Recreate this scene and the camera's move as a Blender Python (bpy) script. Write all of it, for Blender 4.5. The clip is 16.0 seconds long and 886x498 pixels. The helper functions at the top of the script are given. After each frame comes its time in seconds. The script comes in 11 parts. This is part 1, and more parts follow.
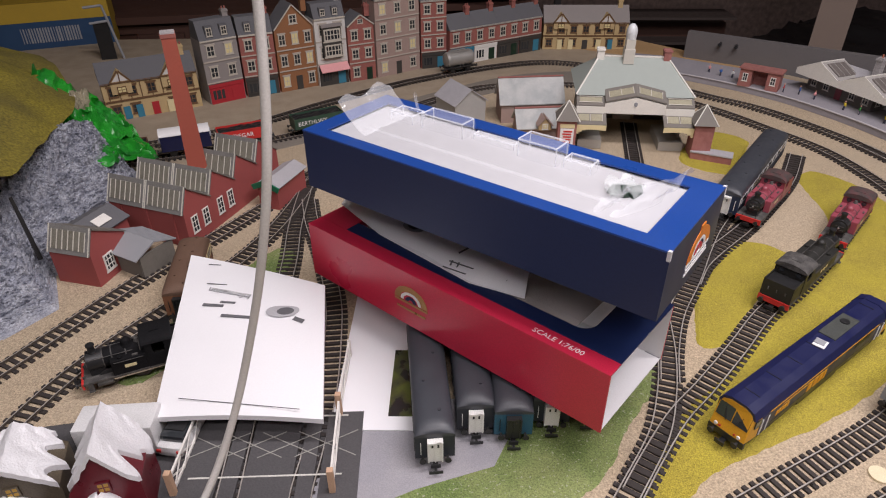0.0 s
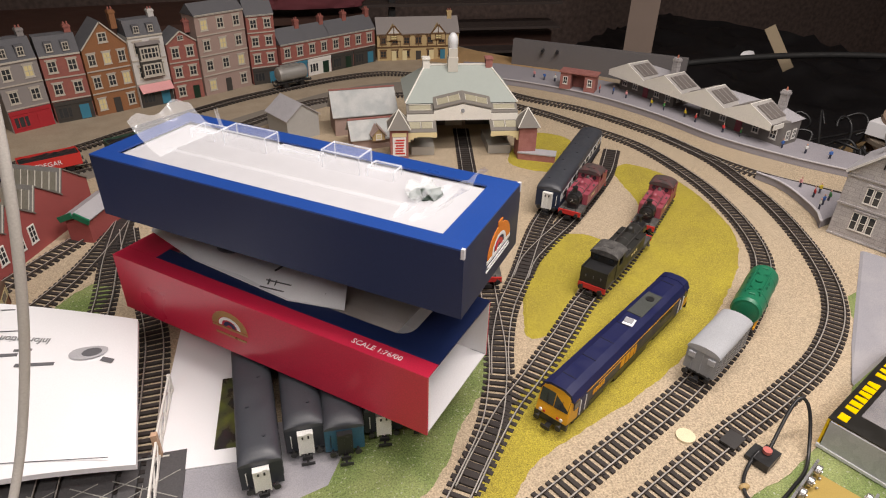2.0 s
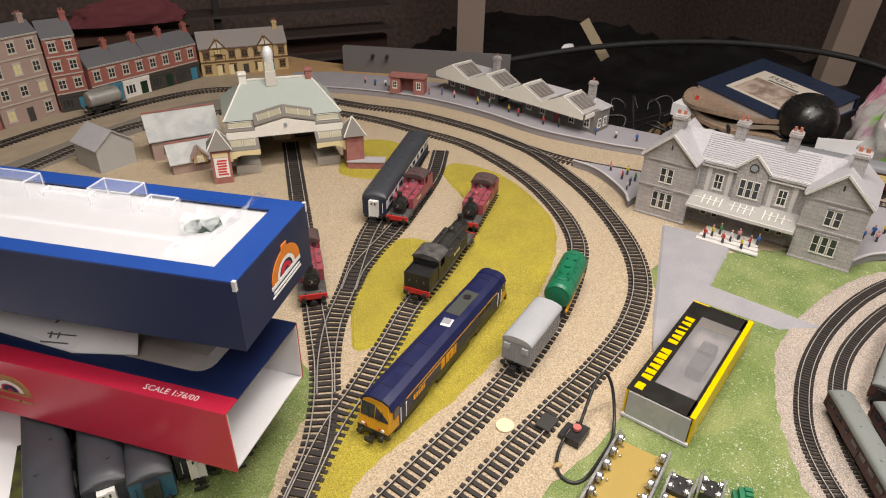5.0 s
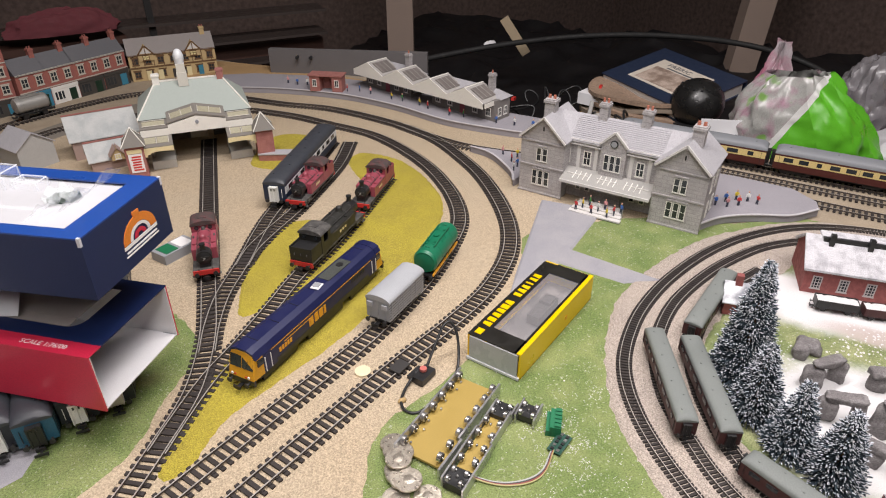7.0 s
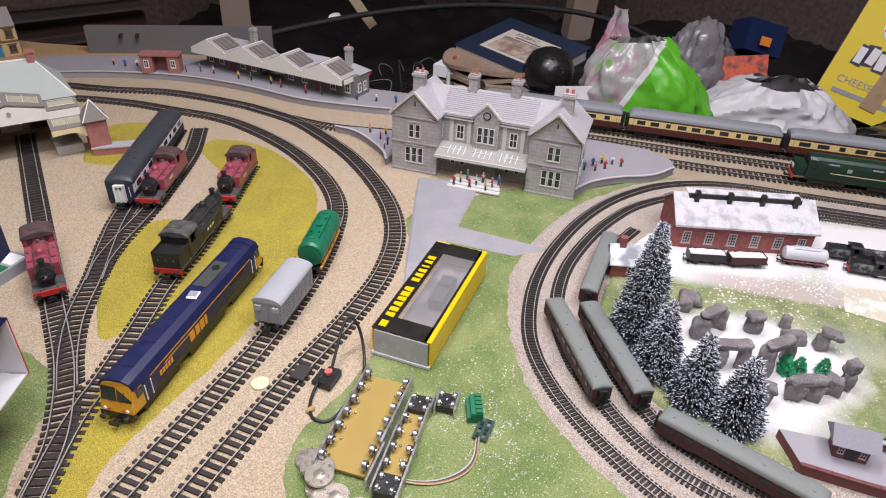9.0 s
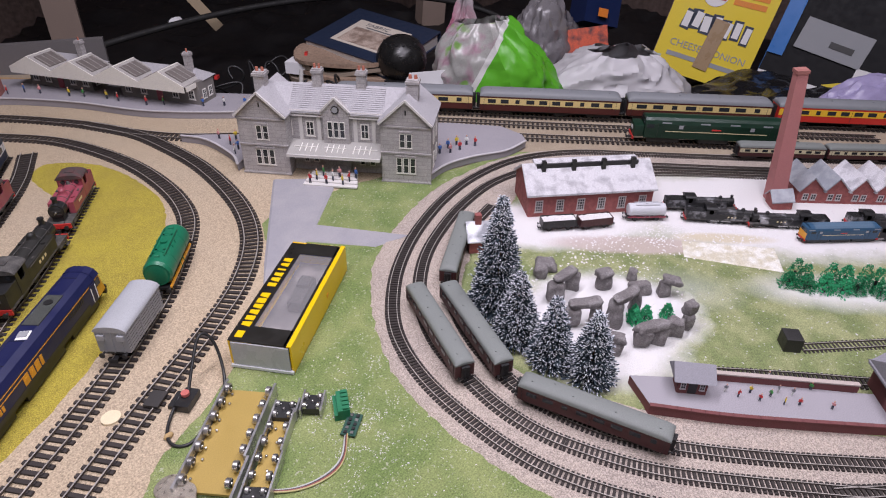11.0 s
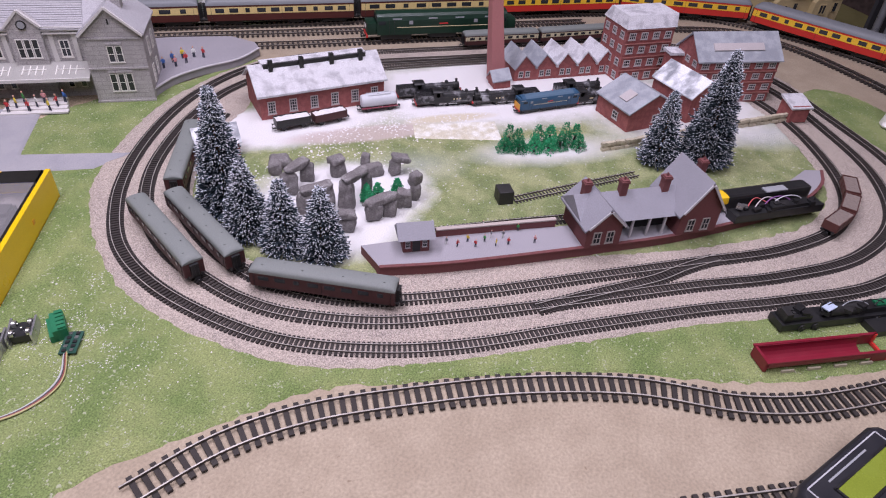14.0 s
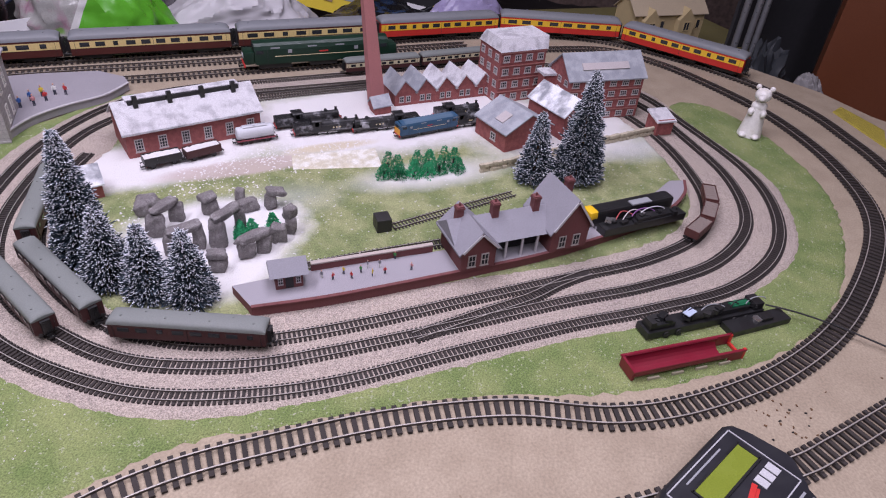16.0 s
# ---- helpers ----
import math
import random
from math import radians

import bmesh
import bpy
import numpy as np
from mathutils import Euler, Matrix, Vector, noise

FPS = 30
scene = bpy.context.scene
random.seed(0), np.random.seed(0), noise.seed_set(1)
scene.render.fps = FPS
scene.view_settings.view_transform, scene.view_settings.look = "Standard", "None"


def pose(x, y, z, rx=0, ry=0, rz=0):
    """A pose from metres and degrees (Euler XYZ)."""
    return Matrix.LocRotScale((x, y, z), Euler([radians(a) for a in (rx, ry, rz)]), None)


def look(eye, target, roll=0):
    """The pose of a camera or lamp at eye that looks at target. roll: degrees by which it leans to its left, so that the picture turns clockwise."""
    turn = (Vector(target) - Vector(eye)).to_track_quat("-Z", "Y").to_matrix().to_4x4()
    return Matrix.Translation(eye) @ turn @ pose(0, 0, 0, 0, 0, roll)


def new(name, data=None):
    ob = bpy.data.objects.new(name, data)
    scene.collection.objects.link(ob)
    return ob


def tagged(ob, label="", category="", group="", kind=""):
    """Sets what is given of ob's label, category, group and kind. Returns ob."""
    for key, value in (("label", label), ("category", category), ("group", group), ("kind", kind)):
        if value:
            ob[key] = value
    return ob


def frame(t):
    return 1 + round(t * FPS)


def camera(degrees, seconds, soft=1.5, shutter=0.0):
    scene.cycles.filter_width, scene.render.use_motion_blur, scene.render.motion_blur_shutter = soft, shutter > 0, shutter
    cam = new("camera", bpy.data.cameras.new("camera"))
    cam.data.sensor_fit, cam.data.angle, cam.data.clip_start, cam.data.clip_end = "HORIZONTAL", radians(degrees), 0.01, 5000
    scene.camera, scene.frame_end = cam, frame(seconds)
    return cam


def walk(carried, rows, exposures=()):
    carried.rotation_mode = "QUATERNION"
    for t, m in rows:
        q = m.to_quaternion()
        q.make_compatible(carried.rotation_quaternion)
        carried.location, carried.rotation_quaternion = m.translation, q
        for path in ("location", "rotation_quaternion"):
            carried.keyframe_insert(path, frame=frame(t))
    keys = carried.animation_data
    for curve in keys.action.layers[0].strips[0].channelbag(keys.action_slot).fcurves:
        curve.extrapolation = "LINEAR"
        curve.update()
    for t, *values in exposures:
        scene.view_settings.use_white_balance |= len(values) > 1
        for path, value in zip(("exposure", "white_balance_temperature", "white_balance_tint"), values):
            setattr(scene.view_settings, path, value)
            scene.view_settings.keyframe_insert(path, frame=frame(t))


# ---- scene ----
cam = camera(69.1, 16.0, 1.1)
PATH = [
    (0, (0.069, 0.023, 0.457), (0.129, 1.704, -0.626), -0.2),
    (0.5, (0.081, 0.021, 0.462), (0.183, 1.709, -0.606), -0.2),
    (1, (0.106, 0.021, 0.459), (0.328, 1.7, -0.606), -0.4),
    (1.5, (0.119, 0.02, 0.454), (0.453, 1.68, -0.61), 0.1),
    (2, (0.12, 0.019, 0.453), (0.568, 1.664, -0.593), 1.5),
    (2.5, (0.132, 0.018, 0.449), (0.682, 1.632, -0.596), 2.5),
    (3, (0.152, 0.021, 0.449), (0.782, 1.598, -0.608), 2.6),
    (3.2, (0.154, 0.021, 0.448), (0.803, 1.59, -0.609), 3.1),
    (5.3, (0.205, -0.012, 0.466), (1.011, 1.498, -0.568), 1.1),
    (5.5, (0.216, -0.029, 0.466), (1.033, 1.473, -0.571), 1.3),
    (6, (0.235, -0.079, 0.476), (1.076, 1.408, -0.564), 1.4),
    (6.5, (0.25, -0.126, 0.477), (1.09, 1.378, -0.54), 0.9),
    (7, (0.261, -0.145, 0.477), (1.11, 1.346, -0.55), -0.0),
    (7.5, (0.242, -0.119, 0.471), (1.156, 1.327, -0.565), 0.0),
    (8, (0.231, -0.089, 0.462), (1.258, 1.264, -0.594), 0.9),
    (8.2, (0.226, -0.082, 0.461), (1.299, 1.229, -0.602), 1.7),
    (10.3, (0.287, -0.104, 0.472), (1.601, 0.943, -0.612), 1.3),
    (10.5, (0.286, -0.111, 0.465), (1.623, 0.911, -0.616), 1.3),
    (11, (0.279, -0.12, 0.464), (1.667, 0.815, -0.631), 1.0),
    (11.5, (0.284, -0.158, 0.461), (1.709, 0.715, -0.638), 0.3),
    (12, (0.299, -0.242, 0.459), (1.711, 0.635, -0.653), -0.6),
    (12.5, (0.308, -0.264, 0.454), (1.723, 0.552, -0.699), -1.1),
    (13, (0.289, -0.23, 0.431), (1.753, 0.41, -0.771), 1.3),
    (13.5, (0.283, -0.213, 0.424), (1.782, 0.264, -0.811), 2.8),
    (14, (0.277, -0.218, 0.426), (1.814, 0.144, -0.801), 4.0),
    (14.5, (0.277, -0.233, 0.427), (1.835, 0.051, -0.794), 4.4),
    (15, (0.284, -0.246, 0.429), (1.858, -0.023, -0.785), 4.9),
    (15.5, (0.291, -0.255, 0.432), (1.881, -0.091, -0.77), 5.2),
    (16, (0.296, -0.262, 0.438), (1.913, -0.129, -0.731), 5.2),
]
walk(cam, [(t, look(eye, target, roll)) for t, eye, target, roll in PATH], ((0.0, 0.02, 6500, 11), (1.5, 0.16, 6850, 8), (3.0, 0.22, 7100, 5), (5.5, 0.32, 7000, 4), (7.0, 0.28, 6600, 6), (8.0, 0.33, 6350, 8), (10.5, 0.11, 6100, 15), (11.5, 0.02, 6020, 17), (13.0, 0.03, 5930, 21), (16.0, -0.02, 5850, 23)))

from mathutils.geometry import tessellate_polygon


# ---------------------------------------------------------------- light
world = bpy.data.worlds.new("world")
scene.world = world
world.use_nodes = True
world.node_tree.nodes["Background"].inputs[0].default_value = (0.55, 0.6, 0.7, 1)
world.node_tree.nodes["Background"].inputs[1].default_value = 0.05


def area_lamp(name, eye, target, sx, sy, power, colour):
    d = bpy.data.lights.new(name, "AREA")
    d.shape, d.size, d.size_y, d.energy, d.color = "RECTANGLE", sx, sy, power, colour
    ob = new(name, d)
    ob.matrix_world = look(eye, target)
    return ob


# Unseen overhead lamps; the second is added to brighten faces turned to the camera.
area_lamp("unseen_overhead_lamp", (0.55, 0.42, 1.42), (0.55, 0.42, 0), 1.2, 0.12, 18, (1.0, 0.93, 0.955))
area_lamp("unseen_overhead_lamp", (-0.15, -0.62, 1.42), (-0.15, -0.62, 0), 1.2, 0.12, 13.5, (1.0, 0.93, 0.955))
area_lamp("unseen_overhead_lamp", (0.85, -0.22, 1.42), (0.85, -0.22, 0), 1.2, 0.12, 13.0, (1.0, 0.925, 0.965))


# ---------------------------------------------------------------- materials
def mat(name, col, rough=0.6, metal=0.0, var=0.12, scale=60.0, fine=900.0, bump=0.0, col2=None, edge=0.5,
        island=0.0, spec=0.5, coat=0.0, world_space=False, fleck=None, soft=0.09):
    """Two scales of noise over a base colour; col2 shows in patches; island varies piece by piece."""
    m = bpy.data.materials.new(name)
    m.use_nodes = True
    nt = m.node_tree
    N, L = nt.nodes, nt.links
    p = N["Principled BSDF"]
    p.inputs["Roughness"].default_value = rough
    p.inputs["Metallic"].default_value = metal
    p.inputs["Specular IOR Level"].default_value = spec
    p.inputs["Coat Weight"].default_value = coat
    p.inputs["Coat Roughness"].default_value = 0.15
    if world_space:
        co = N.new("ShaderNodeNewGeometry").outputs["Position"]
    else:
        co = N.new("ShaderNodeTexCoord").outputs["Object"]
    n1 = N.new("ShaderNodeTexNoise")
    n1.inputs["Scale"].default_value, n1.inputs["Detail"].default_value = scale, 6
    n2 = N.new("ShaderNodeTexNoise")
    n2.inputs["Scale"].default_value, n2.inputs["Detail"].default_value = fine, 3
    L.new(co, n1.inputs["Vector"]), L.new(co, n2.inputs["Vector"])
    base = N.new("ShaderNodeMix")
    base.data_type = "RGBA"
    base.inputs["A"].default_value, base.inputs["B"].default_value = (*col, 1), (*(col2 or col), 1)
    r = N.new("ShaderNodeMapRange")
    r.inputs["From Min"].default_value, r.inputs["From Max"].default_value = edge - soft, edge + soft
    L.new(n1.outputs["Fac"], r.inputs["Value"]), L.new(r.outputs["Result"], base.inputs["Factor"])
    add = N.new("ShaderNodeMath")
    add.operation = "MULTIPLY_ADD"
    add.inputs[1].default_value = 0.3
    L.new(n1.outputs["Fac"], add.inputs[0]), L.new(n2.outputs["Fac"], add.inputs[2])
    v = N.new("ShaderNodeMapRange")
    v.inputs["From Min"].default_value, v.inputs["From Max"].default_value = 0.40, 0.90
    v.inputs["To Min"].default_value, v.inputs["To Max"].default_value = 1 - var, 1 + var
    L.new(add.outputs[0], v.inputs["Value"])
    mul = N.new("ShaderNodeVectorMath")
    mul.operation = "SCALE"
    L.new(base.outputs["Result"], mul.inputs[0]), L.new(v.outputs["Result"], mul.inputs["Scale"])
    last = mul.outputs[0]
    if island:
        g = N.new("ShaderNodeNewGeometry")
        o = N.new("ShaderNodeObjectInfo")
        s = N.new("ShaderNodeMath")
        s.operation = "ADD"
        L.new(g.outputs["Random Per Island"], s.inputs[0]), L.new(o.outputs["Random"], s.inputs[1])
        k = N.new("ShaderNodeMapRange")
        k.inputs["From Max"].default_value = 2.0
        k.inputs["To Min"].default_value, k.inputs["To Max"].default_value = 1 - island, 1 + island
        L.new(s.outputs[0], k.inputs["Value"])
        mm = N.new("ShaderNodeVectorMath")
        mm.operation = "SCALE"
        L.new(last, mm.inputs[0]), L.new(k.outputs["Result"], mm.inputs["Scale"])
        last = mm.outputs[0]
    if fleck:
        n3 = N.new("ShaderNodeTexNoise")
        n3.inputs["Scale"].default_value, n3.inputs["Detail"].default_value = fleck[1], 2
        L.new(co, n3.inputs["Vector"])
        f3 = N.new("ShaderNodeMapRange")
        f3.inputs["From Min"].default_value, f3.inputs["From Max"].default_value = fleck[2], fleck[2] + 0.08
        L.new(n3.outputs["Fac"], f3.inputs["Value"])
        fm = N.new("ShaderNodeMix")
        fm.data_type = "RGBA"
        fm.inputs["B"].default_value = (*fleck[0], 1)
        L.new(f3.outputs["Result"], fm.inputs["Factor"]), L.new(last, fm.inputs["A"])
        last = fm.outputs["Result"]
    L.new(last, p.inputs["Base Color"])
    rr = N.new("ShaderNodeMapRange")
    rr.inputs["From Min"].default_value, rr.inputs["From Max"].default_value = 0.3, 0.7
    rr.inputs["To Min"].default_value, rr.inputs["To Max"].default_value = max(0.03, rough - 0.1), min(1, rough + 0.1)
    L.new(n1.outputs["Fac"], rr.inputs["Value"]), L.new(rr.outputs["Result"], p.inputs["Roughness"])
    if bump:
        b = N.new("ShaderNodeBump")
        b.inputs["Strength"].default_value, b.inputs["Distance"].default_value = 1.0, bump
        L.new(n2.outputs["Fac"], b.inputs["Height"]), L.new(b.outputs["Normal"], p.inputs["Normal"])
    return m


def coursed(m, w, h, depth=0.16):
    """Adds faint stone courses to a wall material, along the wall and up."""
    nt = m.node_tree
    N, L = nt.nodes, nt.links
    p = N["Principled BSDF"]
    co = N.new("ShaderNodeSeparateXYZ")
    L.new(N.new("ShaderNodeTexCoord").outputs["Object"], co.inputs[0])
    along_ = N.new("ShaderNodeMath")
    L.new(co.outputs[0], along_.inputs[0]), L.new(co.outputs[1], along_.inputs[1])
    v = N.new("ShaderNodeCombineXYZ")
    L.new(along_.outputs[0], v.inputs[0]), L.new(co.outputs[2], v.inputs[1])
    b = N.new("ShaderNodeTexBrick")
    b.inputs["Scale"].default_value = 1.0
    b.inputs["Brick Width"].default_value, b.inputs["Row Height"].default_value = w, h
    b.inputs["Mortar Size"].default_value, b.inputs["Mortar Smooth"].default_value = h * 0.10, 0.6
    b.inputs["Color1"].default_value, b.inputs["Color2"].default_value = (1, 1, 1, 1), (1 - depth * 0.6,) * 3 + (1,)
    b.inputs["Mortar"].default_value = (1 - depth * 1.6,) * 3 + (1,)
    L.new(v.outputs[0], b.inputs["Vector"])
    mul = N.new("ShaderNodeVectorMath")
    mul.operation = "MULTIPLY"
    L.new(p.inputs["Base Color"].links[0].from_socket, mul.inputs[0]), L.new(b.outputs["Color"], mul.inputs[1])
    L.new(mul.outputs[0], p.inputs["Base Color"])


def clear(name, col, rough=0.08, alpha=0.3):
    m = mat(name, col, rough, var=0.05)
    m.node_tree.nodes["Principled BSDF"].inputs["Alpha"].default_value = alpha
    return m


SAND = mat("sand_scatter", (0.50, 0.395, 0.27), 0.95, var=0.42, scale=7, fine=620, bump=0.0014, col2=(0.41, 0.335, 0.24), world_space=True, soft=0.2, fleck=((0.26, 0.21, 0.15), 500, 0.66))
BOARD = mat("painted_board", (0.385, 0.315, 0.23), 0.85, var=0.2, scale=26, fine=420, bump=0.0006, col2=(0.315, 0.255, 0.185), world_space=True, soft=0.13, fleck=((0.25, 0.19, 0.13), 170, 0.70))
GRASS = mat("grass_mat", (0.165, 0.235, 0.068), 0.97, var=0.5, scale=21, fine=700, bump=0.0018, col2=(0.235, 0.275, 0.105), world_space=True, fleck=((0.40, 0.42, 0.29), 330, 0.625), soft=0.14)
YELLOW = mat("yellow_scatter", (0.44, 0.355, 0.05), 0.97, var=0.55, scale=18, fine=900, bump=0.002, col2=(0.40, 0.33, 0.04), world_space=True, soft=0.2)
NBALLAST = mat("fine_ballast", (0.47, 0.40, 0.35), 0.95, var=0.6, scale=14, fine=800, bump=0.0018, col2=(0.40, 0.34, 0.29), world_space=True, soft=0.2, fleck=((0.27, 0.23, 0.20), 600, 0.64))
ROADGREY = mat("grey_card_road", (0.335, 0.325, 0.345), 0.9, var=0.15, scale=20, fine=900, bump=0.0003, col2=(0.29, 0.285, 0.31), world_space=True)
ASPHALT = mat("dark_card_road", (0.075, 0.072, 0.075), 0.85, var=0.2, scale=20, fine=700, bump=0.0003, world_space=True)
REARROAD = mat("brown_card_road", (0.21, 0.185, 0.155), 0.9, var=0.2, scale=12, fine=500, bump=0.0003, world_space=True)
SLEEPER = mat("sleeper_plastic", (0.030, 0.024, 0.022), 0.8, var=0.35, scale=50, island=0.35)
RAIL = mat("nickel_rail", (0.50, 0.465, 0.43), 0.36, 0.45, var=0.25, scale=40)
RAILSIDE = mat("dark_rail_side", (0.085, 0.068, 0.056), 0.6, 0.2, var=0.3, scale=60)
WOODB = mat("bare_chipboard", (0.42, 0.27, 0.13), 0.8, var=0.25, scale=15, fine=300, world_space=True)
BLACK = mat("black_plastic", (0.018, 0.018, 0.019), 0.4, var=0.3, scale=80)
DARKMET = mat("dark_metal", (0.035, 0.034, 0.034), 0.5, 0.3, var=0.3, scale=120)
STEEL = mat("bright_steel", (0.62, 0.61, 0.6), 0.28, 0.9, var=0.12)
WHITE = mat("white_card", (0.8, 0.79, 0.79), 0.75, var=0.04, scale=8)
CREAM = mat("cream_paint", (0.72, 0.62, 0.36), 0.55, var=0.06)
GLASSD = mat("dark_glazing", (0.03, 0.034, 0.038), 0.12, var=0.2, spec=0.7)
SNOW = mat("powder_snow", (0.74, 0.725, 0.725), 0.95, var=0.1, scale=40, fine=900, bump=0.0015, world_space=True)
STONEG = mat("grey_stone_card", (0.46, 0.437, 0.435), 0.85, var=0.3, scale=60, fine=700, col2=(0.38, 0.36, 0.36))
coursed(STONEG, 0.015, 0.0062)
SLATE = mat("slate_roof", (0.39, 0.38, 0.40), 0.75, var=0.2, scale=70, fine=600)
REDB = mat("red_brick", (0.33, 0.115, 0.09), 0.85, var=0.22, scale=90, fine=900, col2=(0.28, 0.10, 0.085))
PINKB = mat("weathered_brick", (0.36, 0.15, 0.13), 0.85, var=0.2, scale=90, fine=900, col2=(0.30, 0.12, 0.105))
MAROON = mat("maroon_paint", (0.30, 0.065, 0.09), 0.42, var=0.15, scale=70)
REDP = mat("red_paint", (0.55, 0.035, 0.03), 0.45, var=0.1)
BLUEP = mat("deep_blue_paint", (0.010, 0.013, 0.062), 0.45, var=0.15, scale=60)
ORANGE = mat("orange_yellow_paint", (0.72, 0.33, 0.02), 0.45, var=0.1)
GREENP = mat("brunswick_green", (0.008, 0.030, 0.017), 0.4, var=0.15)
EMERALD = mat("emerald_paint", (0.010, 0.15, 0.075), 0.4, var=0.15, scale=60)
GREYP = mat("wagon_grey", (0.30, 0.31, 0.33), 0.6, var=0.08)
ROOFGREY = mat("coach_roof_grey", (0.046, 0.050, 0.060), 0.45, var=0.12)
WALLDK = mat("dark_wall", (0.10, 0.07, 0.06), 0.9, var=0.4, scale=3, fine=60)
WOOD = mat("rough_timber", (0.30, 0.21, 0.15), 0.85, var=0.3, scale=20, fine=200)
CEIL = mat("ceiling_paint", (0.6, 0.58, 0.55), 0.9, var=0.08, scale=3)


# ---------------------------------------------------------------- mesh helpers
def box(bm, x, y, z, sx, sy, sz, rz=0.0, rx=0.0, ry=0.0, bevel=0.0):
    """A box of size sx, sy, sz whose base centre is x, y, z."""
    r = bmesh.ops.create_cube(bm, size=1)
    vs = r["verts"]
    m = pose(x, y, z, rx, ry, rz) @ Matrix.Translation((0, 0, sz / 2)) @ Matrix.Diagonal((sx, sy, sz, 1))
    bmesh.ops.transform(bm, matrix=m, verts=vs)
    if bevel:
        es = list({e for v in vs for e in v.link_edges})
        bmesh.ops.bevel(bm, geom=es, offset=bevel, segments=2, affect="EDGES", profile=0.6)
    return bm


def boxes(*rows):
    bm = bmesh.new()
    for r in rows:
        box(bm, *r)
    return bm


def rod(bm, a, b, r0, r1=None, seg=12):
    a, b = Vector(a), Vector(b)
    d = b - a
    m = Matrix.Translation((a + b) / 2) @ d.to_track_quat("Z", "Y").to_matrix().to_4x4()
    bmesh.ops.create_cone(bm, cap_ends=True, segments=seg, radius1=r0, radius2=r0 if r1 is None else r1, depth=d.length, matrix=m)
    return bm


def rods(*rows):
    bm = bmesh.new()
    for r in rows:
        rod(bm, *r)
    return bm


def ball(bm, x, y, z, rx, ry, rz, seg=16):
    bmesh.ops.create_uvsphere(bm, u_segments=seg, v_segments=max(6, seg // 2), radius=1, matrix=Matrix.Translation((x, y, z)) @ Matrix.Diagonal((rx, ry, rz, 1)))
    return bm


def prism(bm, ring, vec):
    """Extrudes the ring of points by vec."""
    ring = [Vector(p) for p in ring]
    a = [bm.verts.new(p) for p in ring]
    b = [bm.verts.new(p + Vector(vec)) for p in ring]
    n = len(ring)
    bm.faces.new(a[::-1]), bm.faces.new(b)
    for i in range(n):
        bm.faces.new((a[i], a[(i + 1) % n], b[(i + 1) % n], b[i]))
    return bm


def gable(bm, x0, x1, y0, y1, z, h, over=0.0, thick=0.0018):
    """A pitched roof of two slabs, ridge along x."""
    ym = (y0 + y1) / 2
    k = h / (ym - y0)
    for s in (-1, 1):
        ye = ym + s * ((y1 - y0) / 2 + over)
        ze = z - over * k
        prism(bm, [(x0 - over, ye, ze), (x0 - over, ym, z + h), (x0 - over, ym, z + h + thick), (x0 - over, ye, ze + thick)], (x1 - x0 + 2 * over, 0, 0))
    return bm


def gable_walls(bm, x0, x1, y0, y1, z0, z, h):
    """A block with gable ends at x0 and x1."""
    ym = (y0 + y1) / 2
    prism(bm, [(x0, y0, z0), (x0, y1, z0), (x0, y1, z), (x0, ym, z + h), (x0, y0, z)], (x1 - x0, 0, 0))
    return bm


def mesh_of(name, bm, material, smooth=False):
    bmesh.ops.recalc_face_normals(bm, faces=bm.faces)
    me = bpy.data.meshes.new(name)
    bm.to_mesh(me)
    bm.free()
    me.materials.append(material)
    if smooth:
        me.polygons.foreach_set("use_smooth", [True] * len(me.polygons))
        me.set_sharp_from_angle(angle=radians(38))
    return me


def part(name, bm, material, parent, label="", smooth=False):
    ob = new(name, mesh_of(name, bm, material, smooth))
    ob.parent = parent
    if label:
        ob["label"] = label
    return ob


def again(ob, x, y, z, rx=0, ry=0, rz=0, parent=None):
    """The same mesh once more as a part of its own."""
    o = new(ob.name.split(".")[0], ob.data)
    o.parent = parent or ob.parent
    o.matrix_basis = pose(x, y, z, rx, ry, rz)
    return o


def thing(name, x, y, z, rz=0.0, label="", category="", group="", rx=0.0, ry=0.0):
    ob = new(name)
    ob.empty_display_size = 0.02
    ob.matrix_basis = pose(x, y, z, rx, ry, rz)
    return tagged(ob, label, category, group)


def single(name, bm, material, x, y, z, rz=0.0, label="", category="", group="", kind="", smooth=False):
    """A thing that is one mesh."""
    ob = new(name, mesh_of(name, bm, material, smooth))
    ob.matrix_basis = pose(x, y, z, 0, 0, rz)
    return tagged(ob, label, category, group, kind)


def heading(a, b):
    return math.degrees(math.atan2(b[1] - a[1], b[0] - a[0]))


def spline(pts, step=0.004, closed=False):
    """Evenly spaced points along a smooth curve through pts (plan)."""
    P = [np.array(p, float) for p in pts]
    n = len(P)
    out = []
    for i in range(n if closed else n - 1):
        if closed:
            a, b, c, d = P[(i - 1) % n], P[i], P[(i + 1) % n], P[(i + 2) % n]
        else:
            b, c = P[i], P[i + 1]
            a = P[i - 1] if i else 2 * b - c
            d = P[i + 2] if i + 2 < n else 2 * c - b
        for k in range(24):
            t = k / 24
            out.append(0.5 * (2 * b + (c - a) * t + (2 * a - 5 * b + 4 * c - d) * t * t + (3 * b - a - 3 * c + d) * t ** 3))
    out.append(P[0] if closed else P[-1])
    out = np.array(out)
    s = np.concatenate([[0], np.cumsum(np.linalg.norm(np.diff(out, axis=0), axis=1))])
    q = np.linspace(0, s[-1], max(2, int(s[-1] / step)))
    return np.stack([np.interp(q, s, out[:, 0]), np.interp(q, s, out[:, 1])], 1)


